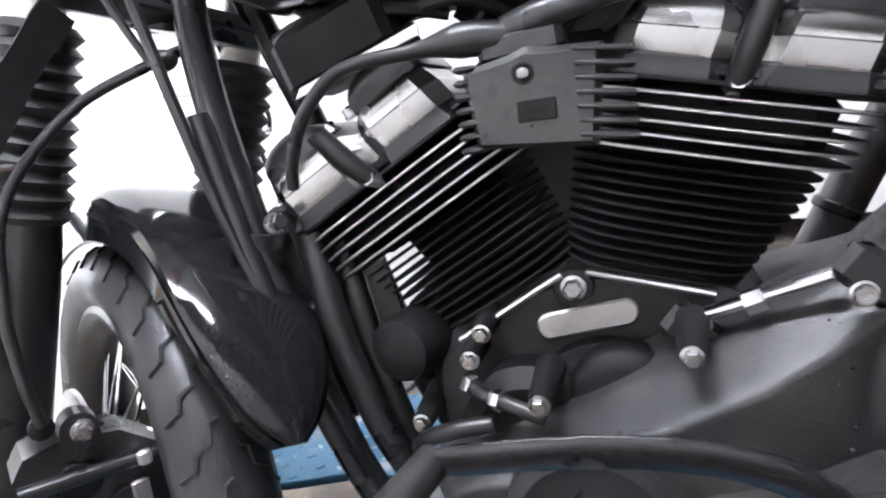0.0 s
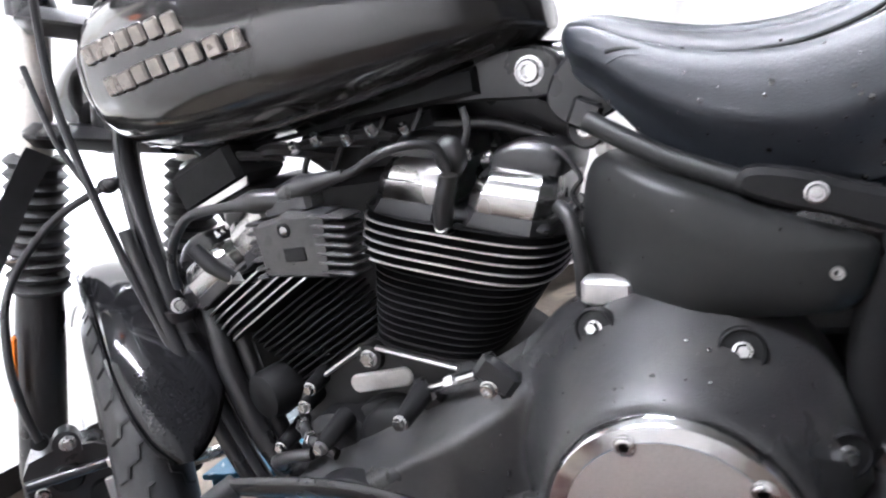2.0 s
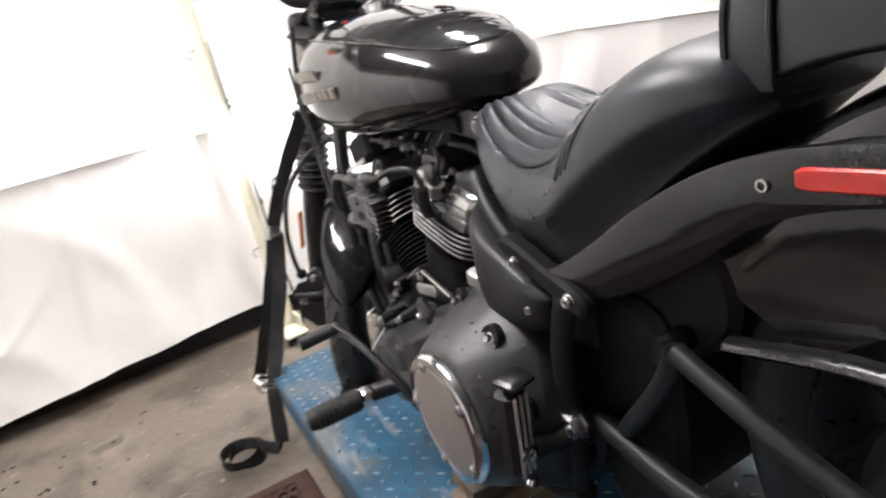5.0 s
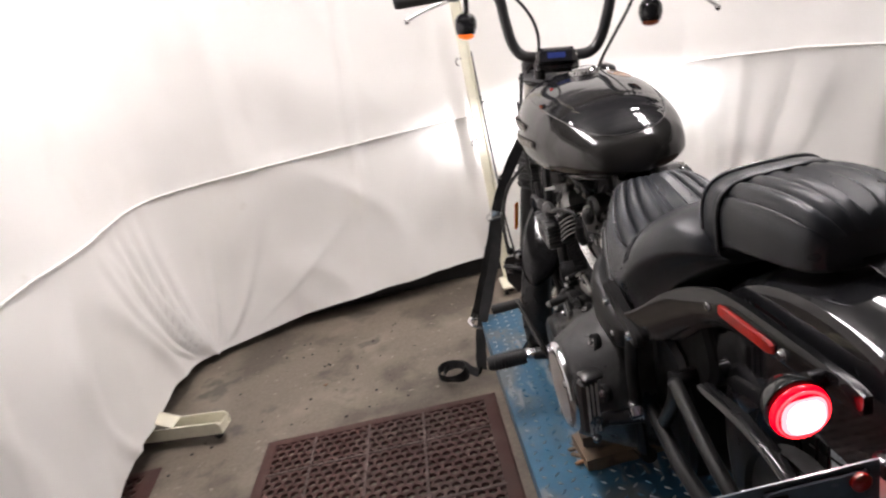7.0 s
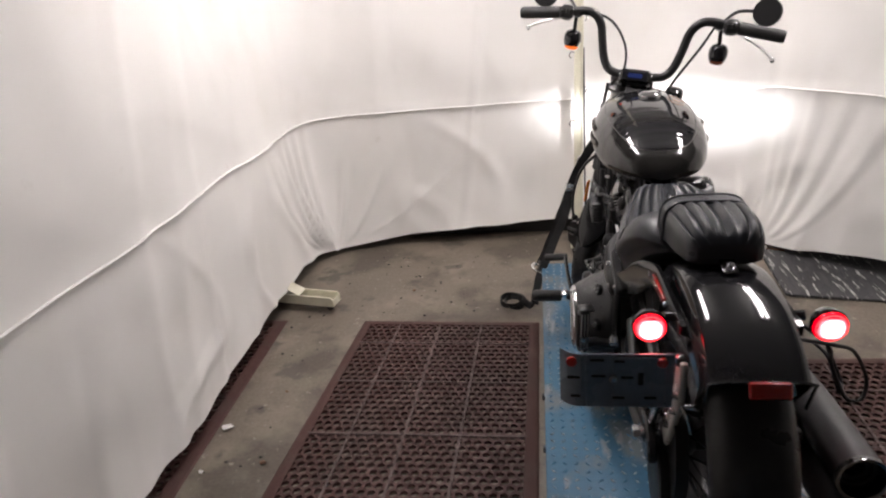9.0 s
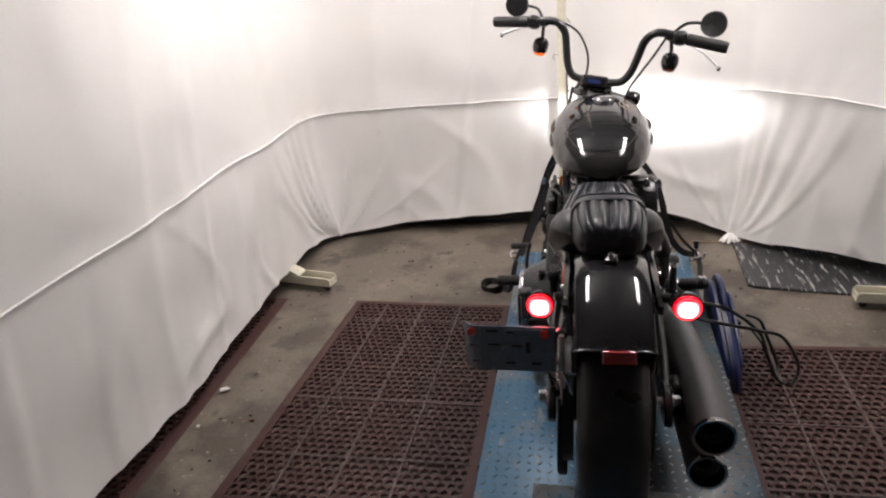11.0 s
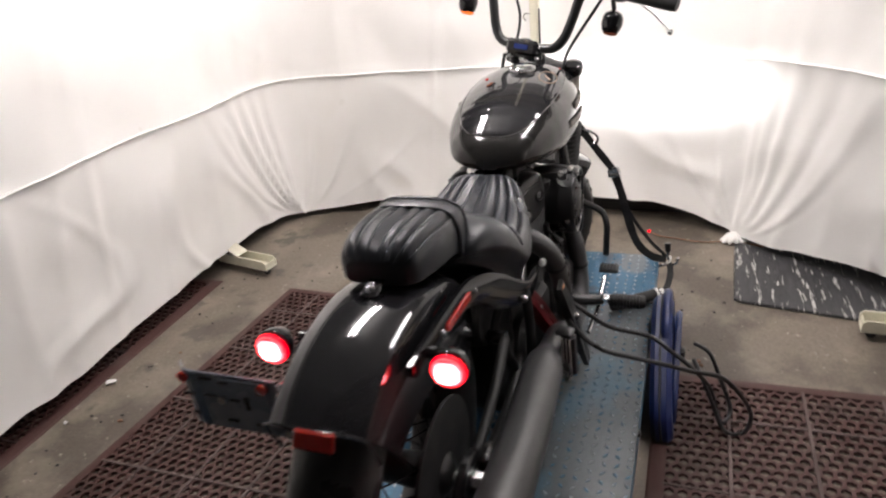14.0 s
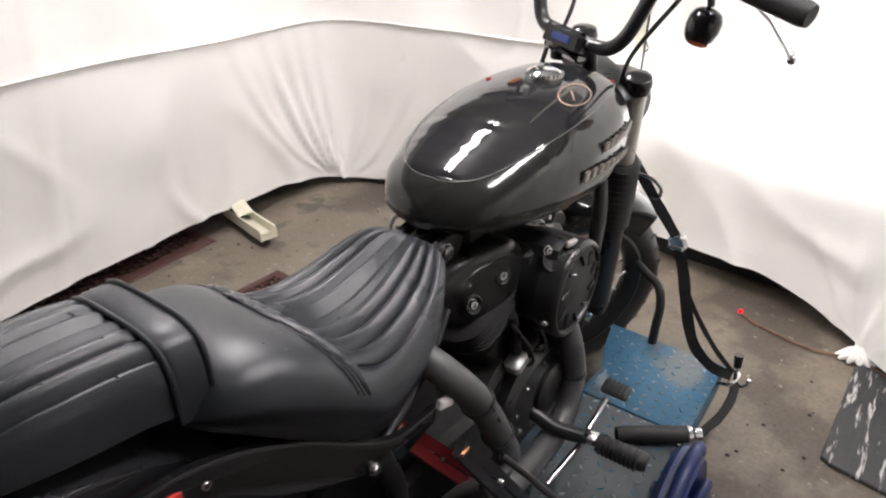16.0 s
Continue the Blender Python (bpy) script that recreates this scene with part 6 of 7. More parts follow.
CAL = part("brake_caliper", G().rings([[(x, y, z * k) for x, z in ((-0.062, -0.030), (-0.050, -0.012), (-0.020, -0.006), (0.030, -0.014), (0.062, -0.040), (0.066, -0.090), (0.050, -0.125), (-0.030, -0.135), (-0.062, -0.100))] for y, k in ((0.008, 0.97), (0.014, 1.0), (0.058, 1.0), (0.066, 0.97))]), SATIN, BIKE, "black four-piston brake caliper", CALM)
part("caliper_lug", G().rings([[(0.017 * math.cos(a) - 0.002, y, 0.017 * math.sin(a) - (0.012 if math.sin(a) < 0 else 0)) for a in [2 * math.pi * k / 20 for k in range(20)]] for y in (0.002, 0.030)]), SATIN, CAL, "", CALM)
bolt((0, 0, 0), (0, -1, 0), CAL, 0.0085, 0.010, CALM, socket=False)
bolt((-0.046, 0.008, -0.060), (0, -1, 0), CAL, 0.008, 0.007, CALM)
for x, z in ((-0.012, -0.048), (0.024, -0.088)):
    part("piston_cap", G().lathe([(0.021, -0.004), (0.021, 0.004), (0.018, 0.008), (0.012, 0.009), (0.001, 0.0075)], (x, 0.010, z), (0, -1, 0), 28), FIN, CAL, "round piston housing", CALM)
part("pad_pin", G().tube([(-0.060, 0.002, -0.040), (0.058, 0.002, -0.046)], 0.0075, 12), SATIN, CAL, "", CALM)
part("pin_clip", G().box((0.044, -0.006, -0.043), (0.013, 0.010, 0.016), b=0.003), ALU, CAL, "small bare metal clip", CALM)
part("pad_plate", G().box((0.036, 0.000, -0.090), (0.016, 0.008, 0.050), b=0.002), BRONZE, CAL, "dull pad backing plate", CALM)
part("banjo", G().lathe([(0.010, -0.006), (0.011, 0.0), (0.011, 0.008), (0.008, 0.010)], (-0.030, 0.010, 0.012), (0, -1, 0.2), 18), FIN, CAL, "hose union", CALM)
part("brake_hose", G().tube(curve_through([(-0.218, 1.414, 0.252), (-0.222, 1.418, 0.30), (-0.215, 1.424, 0.37), (-0.185, 1.428, 0.45), (-0.130, 1.39, 0.52), (-0.09, 1.32, 0.555), (-0.05, 1.30, 0.57)], 8), 0.0055, 10), HOSE, CAL, "black brake hose")
part("hose_clip", G().ball((-0.085, 1.315, 0.556), 0.012, 8, (1, 1.4, 0.9)), HOSE, CAL)
FF = fender("front_fender", FRONT_C[1] - 0.036, FRONT_C[2] - 0.014, 0.335, 0.080, 62, 164, lambda u: 0.07 * (1 - u) ** 0.7 + 0.008, "gloss black front fender with scuffs", STEER @ Matrix.Translation((0.022, 0, 0)), steps=60, narrow=0.16, tail=0.70, paint=STRUT)
part("fender_stay", G().tube([(-0.072, FRONT_C[1] - 0.05, 0.42), (-0.082, FRONT_C[1] + 0.0, 0.38), (-0.072, FRONT_C[1] + 0.06, 0.42)], 0.007, 10), SATIN, FF, "", STEER)
bar("clutch_cable", [(-0.10, 1.33, 0.80), (-0.125, 1.315, 0.68), (-0.135, 1.285, 0.56), (-0.135, 1.25, 0.42), (-0.128, 1.215, 0.30)], 0.0055, HOSE, FK, "clutch cable", 8)
bar("brake_pipe", [(-0.12, 1.36, 0.72), (-0.128, 1.33, 0.62), (-0.12, 1.30, 0.55)], 0.004, HOSE, FK, "", 8)
# headlamp facing the back curtain
HLC = STEER @ Vector((0, on_axis(0.69, 0.065), 0.69))
HLD = Vector((0.22, 1, -0.27)).normalized()
HL = part("headlamp", G().lathe([(0.02, -0.07), (0.05, -0.06), (0.068, -0.03), (0.072, 0.0), (0.072, 0.03), (0.067, 0.035)], HLC, HLD, 40), GLOSS, BIKE, "black round headlamp shell")
part("headlamp_glass", G().lathe([(0.067, 0.034), (0.05, 0.042), (0.001, 0.046)], HLC, HLD, 40), mat("lit_headlamp_glass", (1, 1, 1), 0.2, emit=(1.0, 0.98, 0.95), power=45.0), HL, "lit headlamp glass")
beam = bpy.data.lights.new("headlamp_beam", "SPOT")
beam.energy, beam.spot_size, beam.spot_blend, beam.shadow_soft_size, beam.color = 60.0, radians(104), 1.0, 0.03, (0.97, 0.98, 1.0)
bo = new("headlamp_beam", beam)
bo.matrix_world = look(HLC + HLD * 0.06, HLC + HLD * 1.0) @ Matrix.Diagonal((1.0, 0.23, 1.0, 1.0))

# ---- bars and controls, placed as they stand turned ----
BT = radians(-16.0)
BARM = Matrix.Translation((-0.008, 1.28, 0.831)) @ Matrix.Rotation(BT, 4, "Z") @ Matrix.Rotation(radians(7.2), 4, "Y") @ Matrix.Translation((0, 0, -0.831))
BAR_PTS = [(-0.43, 0.0, 1.002), (-0.30, 0.006, 1.014), (-0.215, 0.010, 1.026), (-0.175, 0.012, 1.018), (-0.148, 0.012, 0.985), (-0.135, 0.006, 0.93), (-0.118, -0.004, 0.872), (-0.092, -0.012, 0.840), (-0.05, -0.016, 0.832), (0.0, -0.016, 0.831)]
HB = part("handlebar", G().tube(curve_through(BAR_PTS + [(-x, y, z) for x, y, z in BAR_PTS[-2::-1]], 6), 0.0145, 18), SATIN, BIKE, "black mini-ape handlebar", BARM @ Matrix.Translation((0, 0, 0.0)))
for sx in (-1, 1):
    part("grip", G().tube([(sx * 0.295, 0.006, 1.0145), (sx * 0.30, 0.006, 1.014), (sx * 0.425, 0.0, 1.003), (sx * 0.435, 0.0, 1.002)], [0.020, 0.0205, 0.0205, 0.018], 20), GRIP, HB, "black rubber grip", BARM)
    pod = part("switch_pod", G().box((sx * 0.272, 0.004, 1.016), (0.048, 0.042, 0.05), Matrix.Rotation(radians(-sx * 5), 3, "Y"), 0.010), SATIN, HB, "black switch housing", BARM)
    for k in range(3):
        part("switch", G().box((sx * (0.258 + 0.013 * k), -0.019, 1.022), (0.009, 0.006, 0.014), b=0.002), GRIP, pod, "", BARM)
    part("perch", G().box((sx * 0.235, 0.020, 1.018), (0.032, 0.045, 0.034), b=0.008), SATIN, HB, "black lever perch", BARM)
    part("lever", G().tube(curve_through([(sx * 0.245, 0.045, 1.006), (sx * 0.29, 0.056, 0.994), (sx * 0.35, 0.052, 0.978 - (0.010 if sx > 0 else 0)), (sx * 0.405, 0.040, 0.955 - (0.022 if sx > 0 else 0)), (sx * 0.415, 0.038, 0.948 - (0.026 if sx > 0 else 0))], 5), [0.0105] * 10 + [0.0085] * 10 + [0.010], 10, True, 0.6), ALU, HB, "polished hand lever", BARM)
    part("lever_tip", G().ball((sx * 0.416, 0.038, 0.947 - (0.026 if sx > 0 else 0)), 0.0085, 8), CHROME, HB, "", BARM)
    sig = part("turn_signal", G().lathe([(0.001, -0.030), (0.014, -0.029), (0.026, -0.018), (0.031, 0.0), (0.030, 0.018), (0.024, 0.030), (0.012, 0.037)], (sx * 0.247, 0.03, 0.921), (0, 0.25, 1), 28), GLOSS, BIKE, "black bullet turn signal glowing amber beneath", BARM)
    part("signal_lens", G().lathe([(0.0235, -0.0235), (0.0205, -0.0275), (0.014, -0.0310), (0.001, -0.0325)], (sx * 0.247, 0.034, 0.920), (0, 0.35, 1), 24), AMBERLIT if sx < 0 else AMBERDIM, sig, "lit amber lens" if sx < 0 else "smoked lens with a faint amber glow", BARM)
    part("signal_stem", G().tube([(sx * 0.245, 0.04, 0.96), (sx * 0.24, 0.022, 1.01)], 0.007, 10), SATIN, sig, "", BARM)
    mir = part("mirror", G().lathe([(0.001, -0.014), (0.030, -0.011), (0.043, -0.003), (0.045, 0.006), (0.043, 0.008)], (sx * 0.368, 0.06, 1.065), (sx * 0.2, 1, -0.15), 32), GLASS, BIKE, "black oval mirror seen from its glass side", BARM)
    part("mirror_glass", G().lathe([(0.042, -0.0125), (0.001, -0.0127)], (sx * 0.368, 0.058, 1.065), (sx * 0.2, 1, -0.15), 32), mat("mirror_glass", (0.25, 0.25, 0.26), 0.12, 0.9, 0.2, 200, 30), mir, "", BARM)
    part("mirror_stem", G().tube(curve_through([(sx * 0.245, 0.02, 1.03), (sx * 0.28, 0.05, 1.06), (sx * 0.335, 0.062, 1.065)], 5), 0.0055, 10), SATIN, mir, "", BARM)
bar("clutch_line", [(-0.245, 1.39, 1.035), (-0.18, 1.40, 1.045), (-0.09, 1.37, 1.01), (-0.045, 1.33, 0.93), (-0.05, 1.30, 0.85), (-0.09, 1.31, 0.80)], 0.0045, HOSE, HB, "thin black cable", 8)
bar("brake_line", [(0.235, 1.24, 0.985), (0.19, 1.23, 0.92), (0.14, 1.24, 0.85), (0.11, 1.26, 0.80), (0.09, 1.29, 0.74)], 0.0045, HOSE, HB, "thin black hose", 8)
part("riser", G().box((0, -0.016, 0.815), (0.115, 0.045, 0.05), b=0.012), GLOSS, HB, "black riser clamp", BARM)
for sx in (-1, 1):
    part("riser_post", G().tube([(sx * 0.045, 0.0, 0.775), (sx * 0.045, -0.012, 0.82)], 0.016, 16), SATIN, HB, "", BARM)
    bolt((sx * 0.048, -0.034, 0.838), (0, -0.6, 0.8), HB, 0.006, 0.006, BARM)
    bolt((sx * 0.048, -0.036, 0.806), (0, -0.9, 0.2), HB, 0.006, 0.006, BARM)
part("gauge", G().box((0, -0.044, 0.835), (0.104, 0.028, 0.046), Matrix.Rotation(radians(-14), 3, "X"), 0.009), GLOSS, HB, "black bar-mounted gauge", BARM)
part("display", G().box((0.002, -0.0582, 0.840), (0.046, 0.003, 0.015), Matrix.Rotation(radians(-14), 3, "X"), 0.001), SCREEN, HB, "blue lit display", BARM)
for sx in (-1, 1):
    part("clamp_cap", G().lathe([(0.030, -0.02), (0.032, 0.0), (0.028, 0.012), (0.015, 0.018), (0.001, 0.019)], STEER @ Vector((sx * 0.106, on_axis(0.788, 0.030), 0.788)), STEER.to_3x3() @ STEER_AXIS, 28), GLOSS, FK, "gloss black fork cap")


# ---- floor mats ----
def perforated_mat(name, label, corners, ticks_u, ticks_v, group):
    """A rubber mat with a bevelled border, rows of six-sided holes and solid seams; corners go round from the rear left."""
    a, b, c, d = (Vector((x, y, 0)) for x, y in corners)
    wide, deep = (b - a).length, (d - a).length
    top, base = FLOOR_Z + 0.012, FLOOR_Z + 0.003
    P = lambda u, v, z: tuple((a.lerp(b, u / wide)).lerp(d.lerp(c, u / wide), v / deep) + Vector((0, 0, z)))
    sheet = G()
    pitch, rise = 0.0335, 0.029
    ro, ri = pitch / math.sqrt(3) * 1.004, 0.0136
    for j in range(int((deep - 0.05) / rise)):
        for i in range(int((wide - 0.05) / pitch)):
            u, v = 0.042 + pitch * (i + (0.5 if j % 2 else 0)), 0.042 + rise * j
            if u > wide - 0.036 or v > deep - 0.036:
                continue
            o, n = [], []
            for k in range(6):
                t = radians(60 * k + 30)
                o.append((u + ro * math.cos(t), v + ro * math.sin(t)))
                n.append((u + ri * math.cos(t), v + ri * math.sin(t)))
            w = 0.0012 * noise.noise(Vector((u * 3, v * 3, 4)))
            vs = [P(x, y, top + w) for x, y in o] + [P(x, y, top + w) for x, y in n] + [P(x, y, base) for x, y in n]
            sheet.add(vs, [(k, (k + 1) % 6, 6 + (k + 1) % 6, 6 + k) for k in range(6)] + [(6 + k, 6 + (k + 1) % 6, 12 + (k + 1) % 6, 12 + k) for k in range(6)])
    ob = thing(name, label, "floor mat", (a.x, a.y, FLOOR_Z), group)
    back = Matrix.Translation((-a.x, -a.y, -FLOOR_Z))
    s = part("perforated_sheet", sheet, MATRUB, ob, "brown rubber full of round holes", back, 30)
    s["kind"] = "stuff"
    rim = []
    for inset, z in ((0.0, FLOOR_Z + 0.001), (0.006, FLOOR_Z + 0.006), (0.034, top + 0.0016), (0.046, top + 0.0016), (0.047, base)):
        rim.append([P(inset, inset, z), P(wide - inset, inset, z), P(wide - inset, deep - inset, z), P(inset, deep - inset, z)])
    part("border", G().rings(rim, True, False), MATRUB, ob, "bevelled solid border", back, 20)
    for u in ticks_u:
        part("seam_rib", G().add([P(u + du, v, top + dz) for v in (0.04, deep - 0.04) for du, dz in ((-0.006, -0.003), (-0.004, 0.0022), (0.004, 0.0022), (0.006, -0.003))], [(0, 1, 5, 4), (1, 2, 6, 5), (2, 3, 7, 6)]), SEAMRUB, ob, "", back)
    for v in ticks_v:
        part("seam_rib", G().add([P(u, v + dv, top + dz) for u in (0.04, wide - 0.04) for dv, dz in ((-0.006, -0.003), (-0.004, 0.0026), (0.004, 0.0026), (0.006, -0.003))], [(0, 1, 5, 4), (1, 2, 6, 5), (2, 3, 7, 6)]), SEAMRUB, ob, "", back)
    return ob


perforated_mat("rubber_mat", "brown perforated rubber mat on the concrete beside the lift", [(-1.222, -0.035), (-0.375, -0.02), (-0.366, 1.300), (-1.122, 1.322)], [0.19, 0.385, 0.58], [0.29, 0.60, 0.90, 1.17], "rubber mats")
perforated_mat("rubber_mat", "brown perforated rubber mat beside the blue box", [(0.425, -0.31), (1.40, -0.31), (1.40, 1.045), (0.425, 1.025)], [0.21, 0.42, 0.63, 0.82], [0.25, 0.55, 0.85, 1.13], "rubber mats")


perforated_mat("rubber_mat", "dark perforated rubber mat mostly hidden under the side curtain", [(-1.80, -0.75), (-1.468, -0.75), (-1.478, 1.33), (-1.80, 1.33)], [0.12], [0.5, 1.0, 1.5], "rubber mats")


def slate_mat():
    poly = [(1.515, 0.672), (1.50, 0.70), (1.43, 1.12), (1.40, 1.30), (1.80, 1.45), (2.04, 1.02), (1.99, 0.705), (1.975, 0.69)]
    g = G().slab([(y, x) for y, x in poly], FLOOR_Z + 0.001, FLOOR_Z + 0.013, 0.003)
    g.v = [(z, y, x) for x, y, z in g.v]
    solid("scuffed_mat", g, SLATE, "black rubber floor mat with white scuff streaks", "floor mat")


slate_mat()


# ---- tie-down straps ----
def ribbon(pts, r=0.017, smooth=7, axis=None):
    """Flat webbing along points; axis gives the way its width lies."""
    line = curve_through(pts, smooth)
    ax = Vector(axis or ((0.9, -0.43, 0) if pts[0][0] < 0 else (0.90, 0.42, 0)))
    rg = []
    for k, p in enumerate(line):
        d = (line[min(k + 1, len(line) - 1)] - line[max(k - 1, 0)]).normalized()
        w = (ax - d * ax.dot(d)).normalized()
        n = w.cross(d) * 0.0016
        w *= r * (1 + 0.05 * math.sin(k * 0.9))
        rg.append([p - w - n, p - w * 0.3 - n * 1.2, p + w * 0.3 - n * 1.2, p + w - n, p + w + n, p + w * 0.3 + n * 1.2, p - w * 0.3 + n * 1.2, p - w + n])
    return G().rings(rg)


def buckle(g_parent, at, label="zinc cam buckle"):
    x, y, z = at
    m = Matrix.Rotation(radians(-18 if x > 0 else 14), 3, "Y")
    b = part("buckle", G().box(at, (0.040, 0.020, 0.034), m, 0.004), BOLT, g_parent, label)
    part("cam", G().tube([(x - 0.018, y - 0.013, z - 0.006), (x + 0.018, y - 0.013, z - 0.006)], 0.007, 12), CHROME, b)
    part("thumb_lever", G().box((x, y - 0.017, z + 0.010), (0.030, 0.004, 0.026), m @ Matrix.Rotation(radians(20), 3, "X"), 0.0015), CHROME, b)


def hook(parent, at, up, material=CHROME):
    p, u = Vector(at), Vector(up)
    pts = [p + u * 0.06, p + u * 0.03, p, p + Vector((0.014, -0.004, -0.018)), p + Vector((0.030, -0.006, -0.006)), p + Vector((0.032, -0.006, 0.014))]
    part("hook", G().tube(curve_through(pts, 5), 0.0052, 10), material, parent, "bright steel S-hook")
    part("hook_boot", G().tube([p + u * 0.035, p + u * 0.07], [0.010, 0.012], 10), HOSE, parent)


STRAP_L = solid("tie_down_strap", ribbon([(-0.105, 1.40, 0.615), (-0.14, 1.44, 0.55), (-0.19, 1.495, 0.44), (-0.225, 1.536, 0.345)]), WEB, "black webbing tie-down strap from the fork to the lift corner", "tie-down strap", "tie-down straps")
buckle(STRAP_L, (-0.225, 1.534, 0.339))
part("webbing", ribbon([(-0.225, 1.538, 0.335), (-0.258, 1.56, 0.23), (-0.30, 1.60, 0.10), (-0.345, 1.655, -0.04), (-0.36, 1.68, -0.085)]), WEB, STRAP_L)
part("webbing", ribbon([(-0.222, 1.530, 0.33), (-0.25, 1.52, 0.22), (-0.30, 1.50, 0.10), (-0.355, 1.46, -0.02), (-0.375, 1.43, -0.09), (-0.385, 1.42, -0.150)], 0.018), WEB, STRAP_L, "doubled webbing")
hook(STRAP_L, (-0.37, 1.696, -0.12), (0.25, -0.4, 0.88))
part("soft_loop", G().tube(curve_through([(-0.125, 1.47, 0.478), (-0.155, 1.505, 0.480), (-0.185, 1.528, 0.472), (-0.196, 1.535, 0.448), (-0.186, 1.53, 0.432)], 5), 0.0045, 8), CHROME, STRAP_L, "bright open hook")
# loose tail lying in a loop on the floor
tail = [(-0.385, 1.42, -0.150), (-0.40, 1.405, FLOOR_Z + 0.022)]
for k in range(64):
    a, f = radians(20 + 700 * k / 63), k / 63
    tail.append((-0.478 + (0.050 - 0.010 * f) * math.cos(a) + 0.012 * math.sin(a * 0.5), 1.437 + (0.060 - 0.010 * f) * math.sin(a), FLOOR_Z + 0.016 + 0.016 * f + 0.008 * abs(math.sin(a * 0.5))))
rows = []
for k, p in enumerate(tail):
    tilt = 0.35 + 0.4 * math.sin(k * 0.35)
    q = Vector((math.cos(k * 0.17) * tilt, math.sin(k * 0.17) * tilt, 1)).normalized() * 0.014
    v = Vector(p)
    n = Vector((0.0012, 0.0012, 0.0))
    rows.append([v - q - n, v - q + n, v + q + n, v + q - n])
part("loose_tail", G().rings(rows), WEB, STRAP_L, "loose webbing tail coiled on the floor")

STRAP_R = solid("tie_down_strap", ribbon([(0.085, 1.365, 0.60), (0.125, 1.375, 0.545), (0.185, 1.392, 0.455), (0.240, 1.408, 0.375)], 0.012), WEB, "black webbing tie-down strap sagging to the deck corner", "tie-down strap", "tie-down straps")
buckle(STRAP_R, (0.242, 1.405, 0.369))
part("webbing", ribbon([(0.243, 1.410, 0.362), (0.268, 1.418, 0.28), (0.292, 1.425, 0.18), (0.325, 1.435, 0.085), (0.375, 1.455, 0.025), (0.425, 1.470, 0.008)], 0.0135), WEB, STRAP_R)
part("webbing", ribbon([(0.288, 1.43, 0.22), (0.325, 1.445, 0.15), (0.375, 1.46, 0.075), (0.425, 1.472, 0.02)], 0.006), WEB, STRAP_R)
part("webbing", ribbon([(0.438, 1.468, -0.005), (0.444, 1.43, -0.03), (0.436, 1.37, -0.05), (0.42, 1.30, -0.045), (0.415, 1.24, -0.03)], 0.011), WEB, STRAP_R, "trailing webbing end")
hook(STRAP_R, (0.435, 1.476, 0.002), (-0.1, 0.1, 0.95))
part("soft_loop", G().tube(curve_through([(0.135, 1.37, 0.53), (0.165, 1.372, 0.525), (0.19, 1.375, 0.505), (0.185, 1.375, 0.482), (0.17, 1.375, 0.478)], 5), 0.0045, 8), CHROME, STRAP_R, "bright open hook")

# ---- padded bar across the deck, its chrome end against the rail ----
PADBAR = solid("padded_bar", G().tube([(0.271, 1.094, 0.022), (0.285, 1.104, 0.022), (0.40, 1.187, 0.022)], [0.017, 0.0195, 0.0195], 16), GRIP, "black foam-padded bar lying across the deck", "bar")
part("end_ring", G().lathe([(0.017, 0.0), (0.021, 0.003), (0.021, 0.012), (0.016, 0.016)], (0.398, 1.186, 0.022), (0.8, 0.6, 0), 20), CHROME, PADBAR, "chrome end ring")
part("end_ring", G().lathe([(0.012, 0.0), (0.015, 0.003), (0.015, 0.016), (0.008, 0.02)], (0.413, 1.197, 0.022), (0.8, 0.6, 0), 20), CHROME, PADBAR, "chrome end ring")
part("strap_bit", G().box((0.392, 1.165, 0.006), (0.022, 0.016, 0.012), b=0.004), HOSE, PADBAR)


# ---- blue power box leaning on the lift ----
def power_box():
    out = flat_curve([(0.70, -0.170), (0.76, -0.1735), (0.90, -0.173), (1.06, -0.1735), (1.125, -0.165), (1.14, -0.10), (1.135, 0.00), (1.11, 0.065), (1.06, 0.090), (0.98, 0.086), (0.88, 0.045), (0.77, -0.02), (0.705, -0.07), (0.690, -0.12)], 6)
    t = solid("power_box", G().slab(out, 0.428, 0.488, 0.014), BLUEPLASTIC, "blue plastic jump-start box standing against the lift", "power box")
    inner = [(0.93 + (y - 0.93) * 0.80, -0.04 + (z + 0.04) * 0.74) for y, z in out]
    part("side_panel", G().slab(inner, 0.474, 0.492, 0.006), BLUEPLASTIC, t, "recessed blue panel")
    t.data.transform(Matrix.Translation((0.46, 0, -0.17)) @ Matrix(((1, 0, -0.10, 0), (0, 1, 0, 0), (0, 0, 1, 0), (0, 0, 0, 1))) @ Matrix.Translation((-0.46, 0, 0.17)))
    part("seam_line", G().tube([(0.456 - 0.10 * (z + 0.17), y, z) for y, z in out] + [(0.456 - 0.10 * (out[0][1] + 0.17),) + tuple(out[0])], 0.0035, 6), DEEP, t, "dark case seam")
    part("handle", G().tube(curve_through([(0.446, 1.115, 0.062), (0.446, 1.08, 0.098), (0.446, 1.0, 0.105), (0.446, 0.93, 0.072), (0.446, 0.905, 0.045)], 6), 0.014, 14), BLUEPLASTIC, t, "moulded carry handle")
    part("clamp_rest", G().box((0.494, 0.90, 0.0), (0.022, 0.03, 0.04), b=0.006), HOSE, t, "black clamp rest")
    for y in (0.80, 0.95, 1.07):
        part("screw", G().lathe([(0.005, 0), (0.005, 0.002)], (0.4885, y, -0.10), (1, 0, 0), 12), DEEP, t)
    return t


power_box()


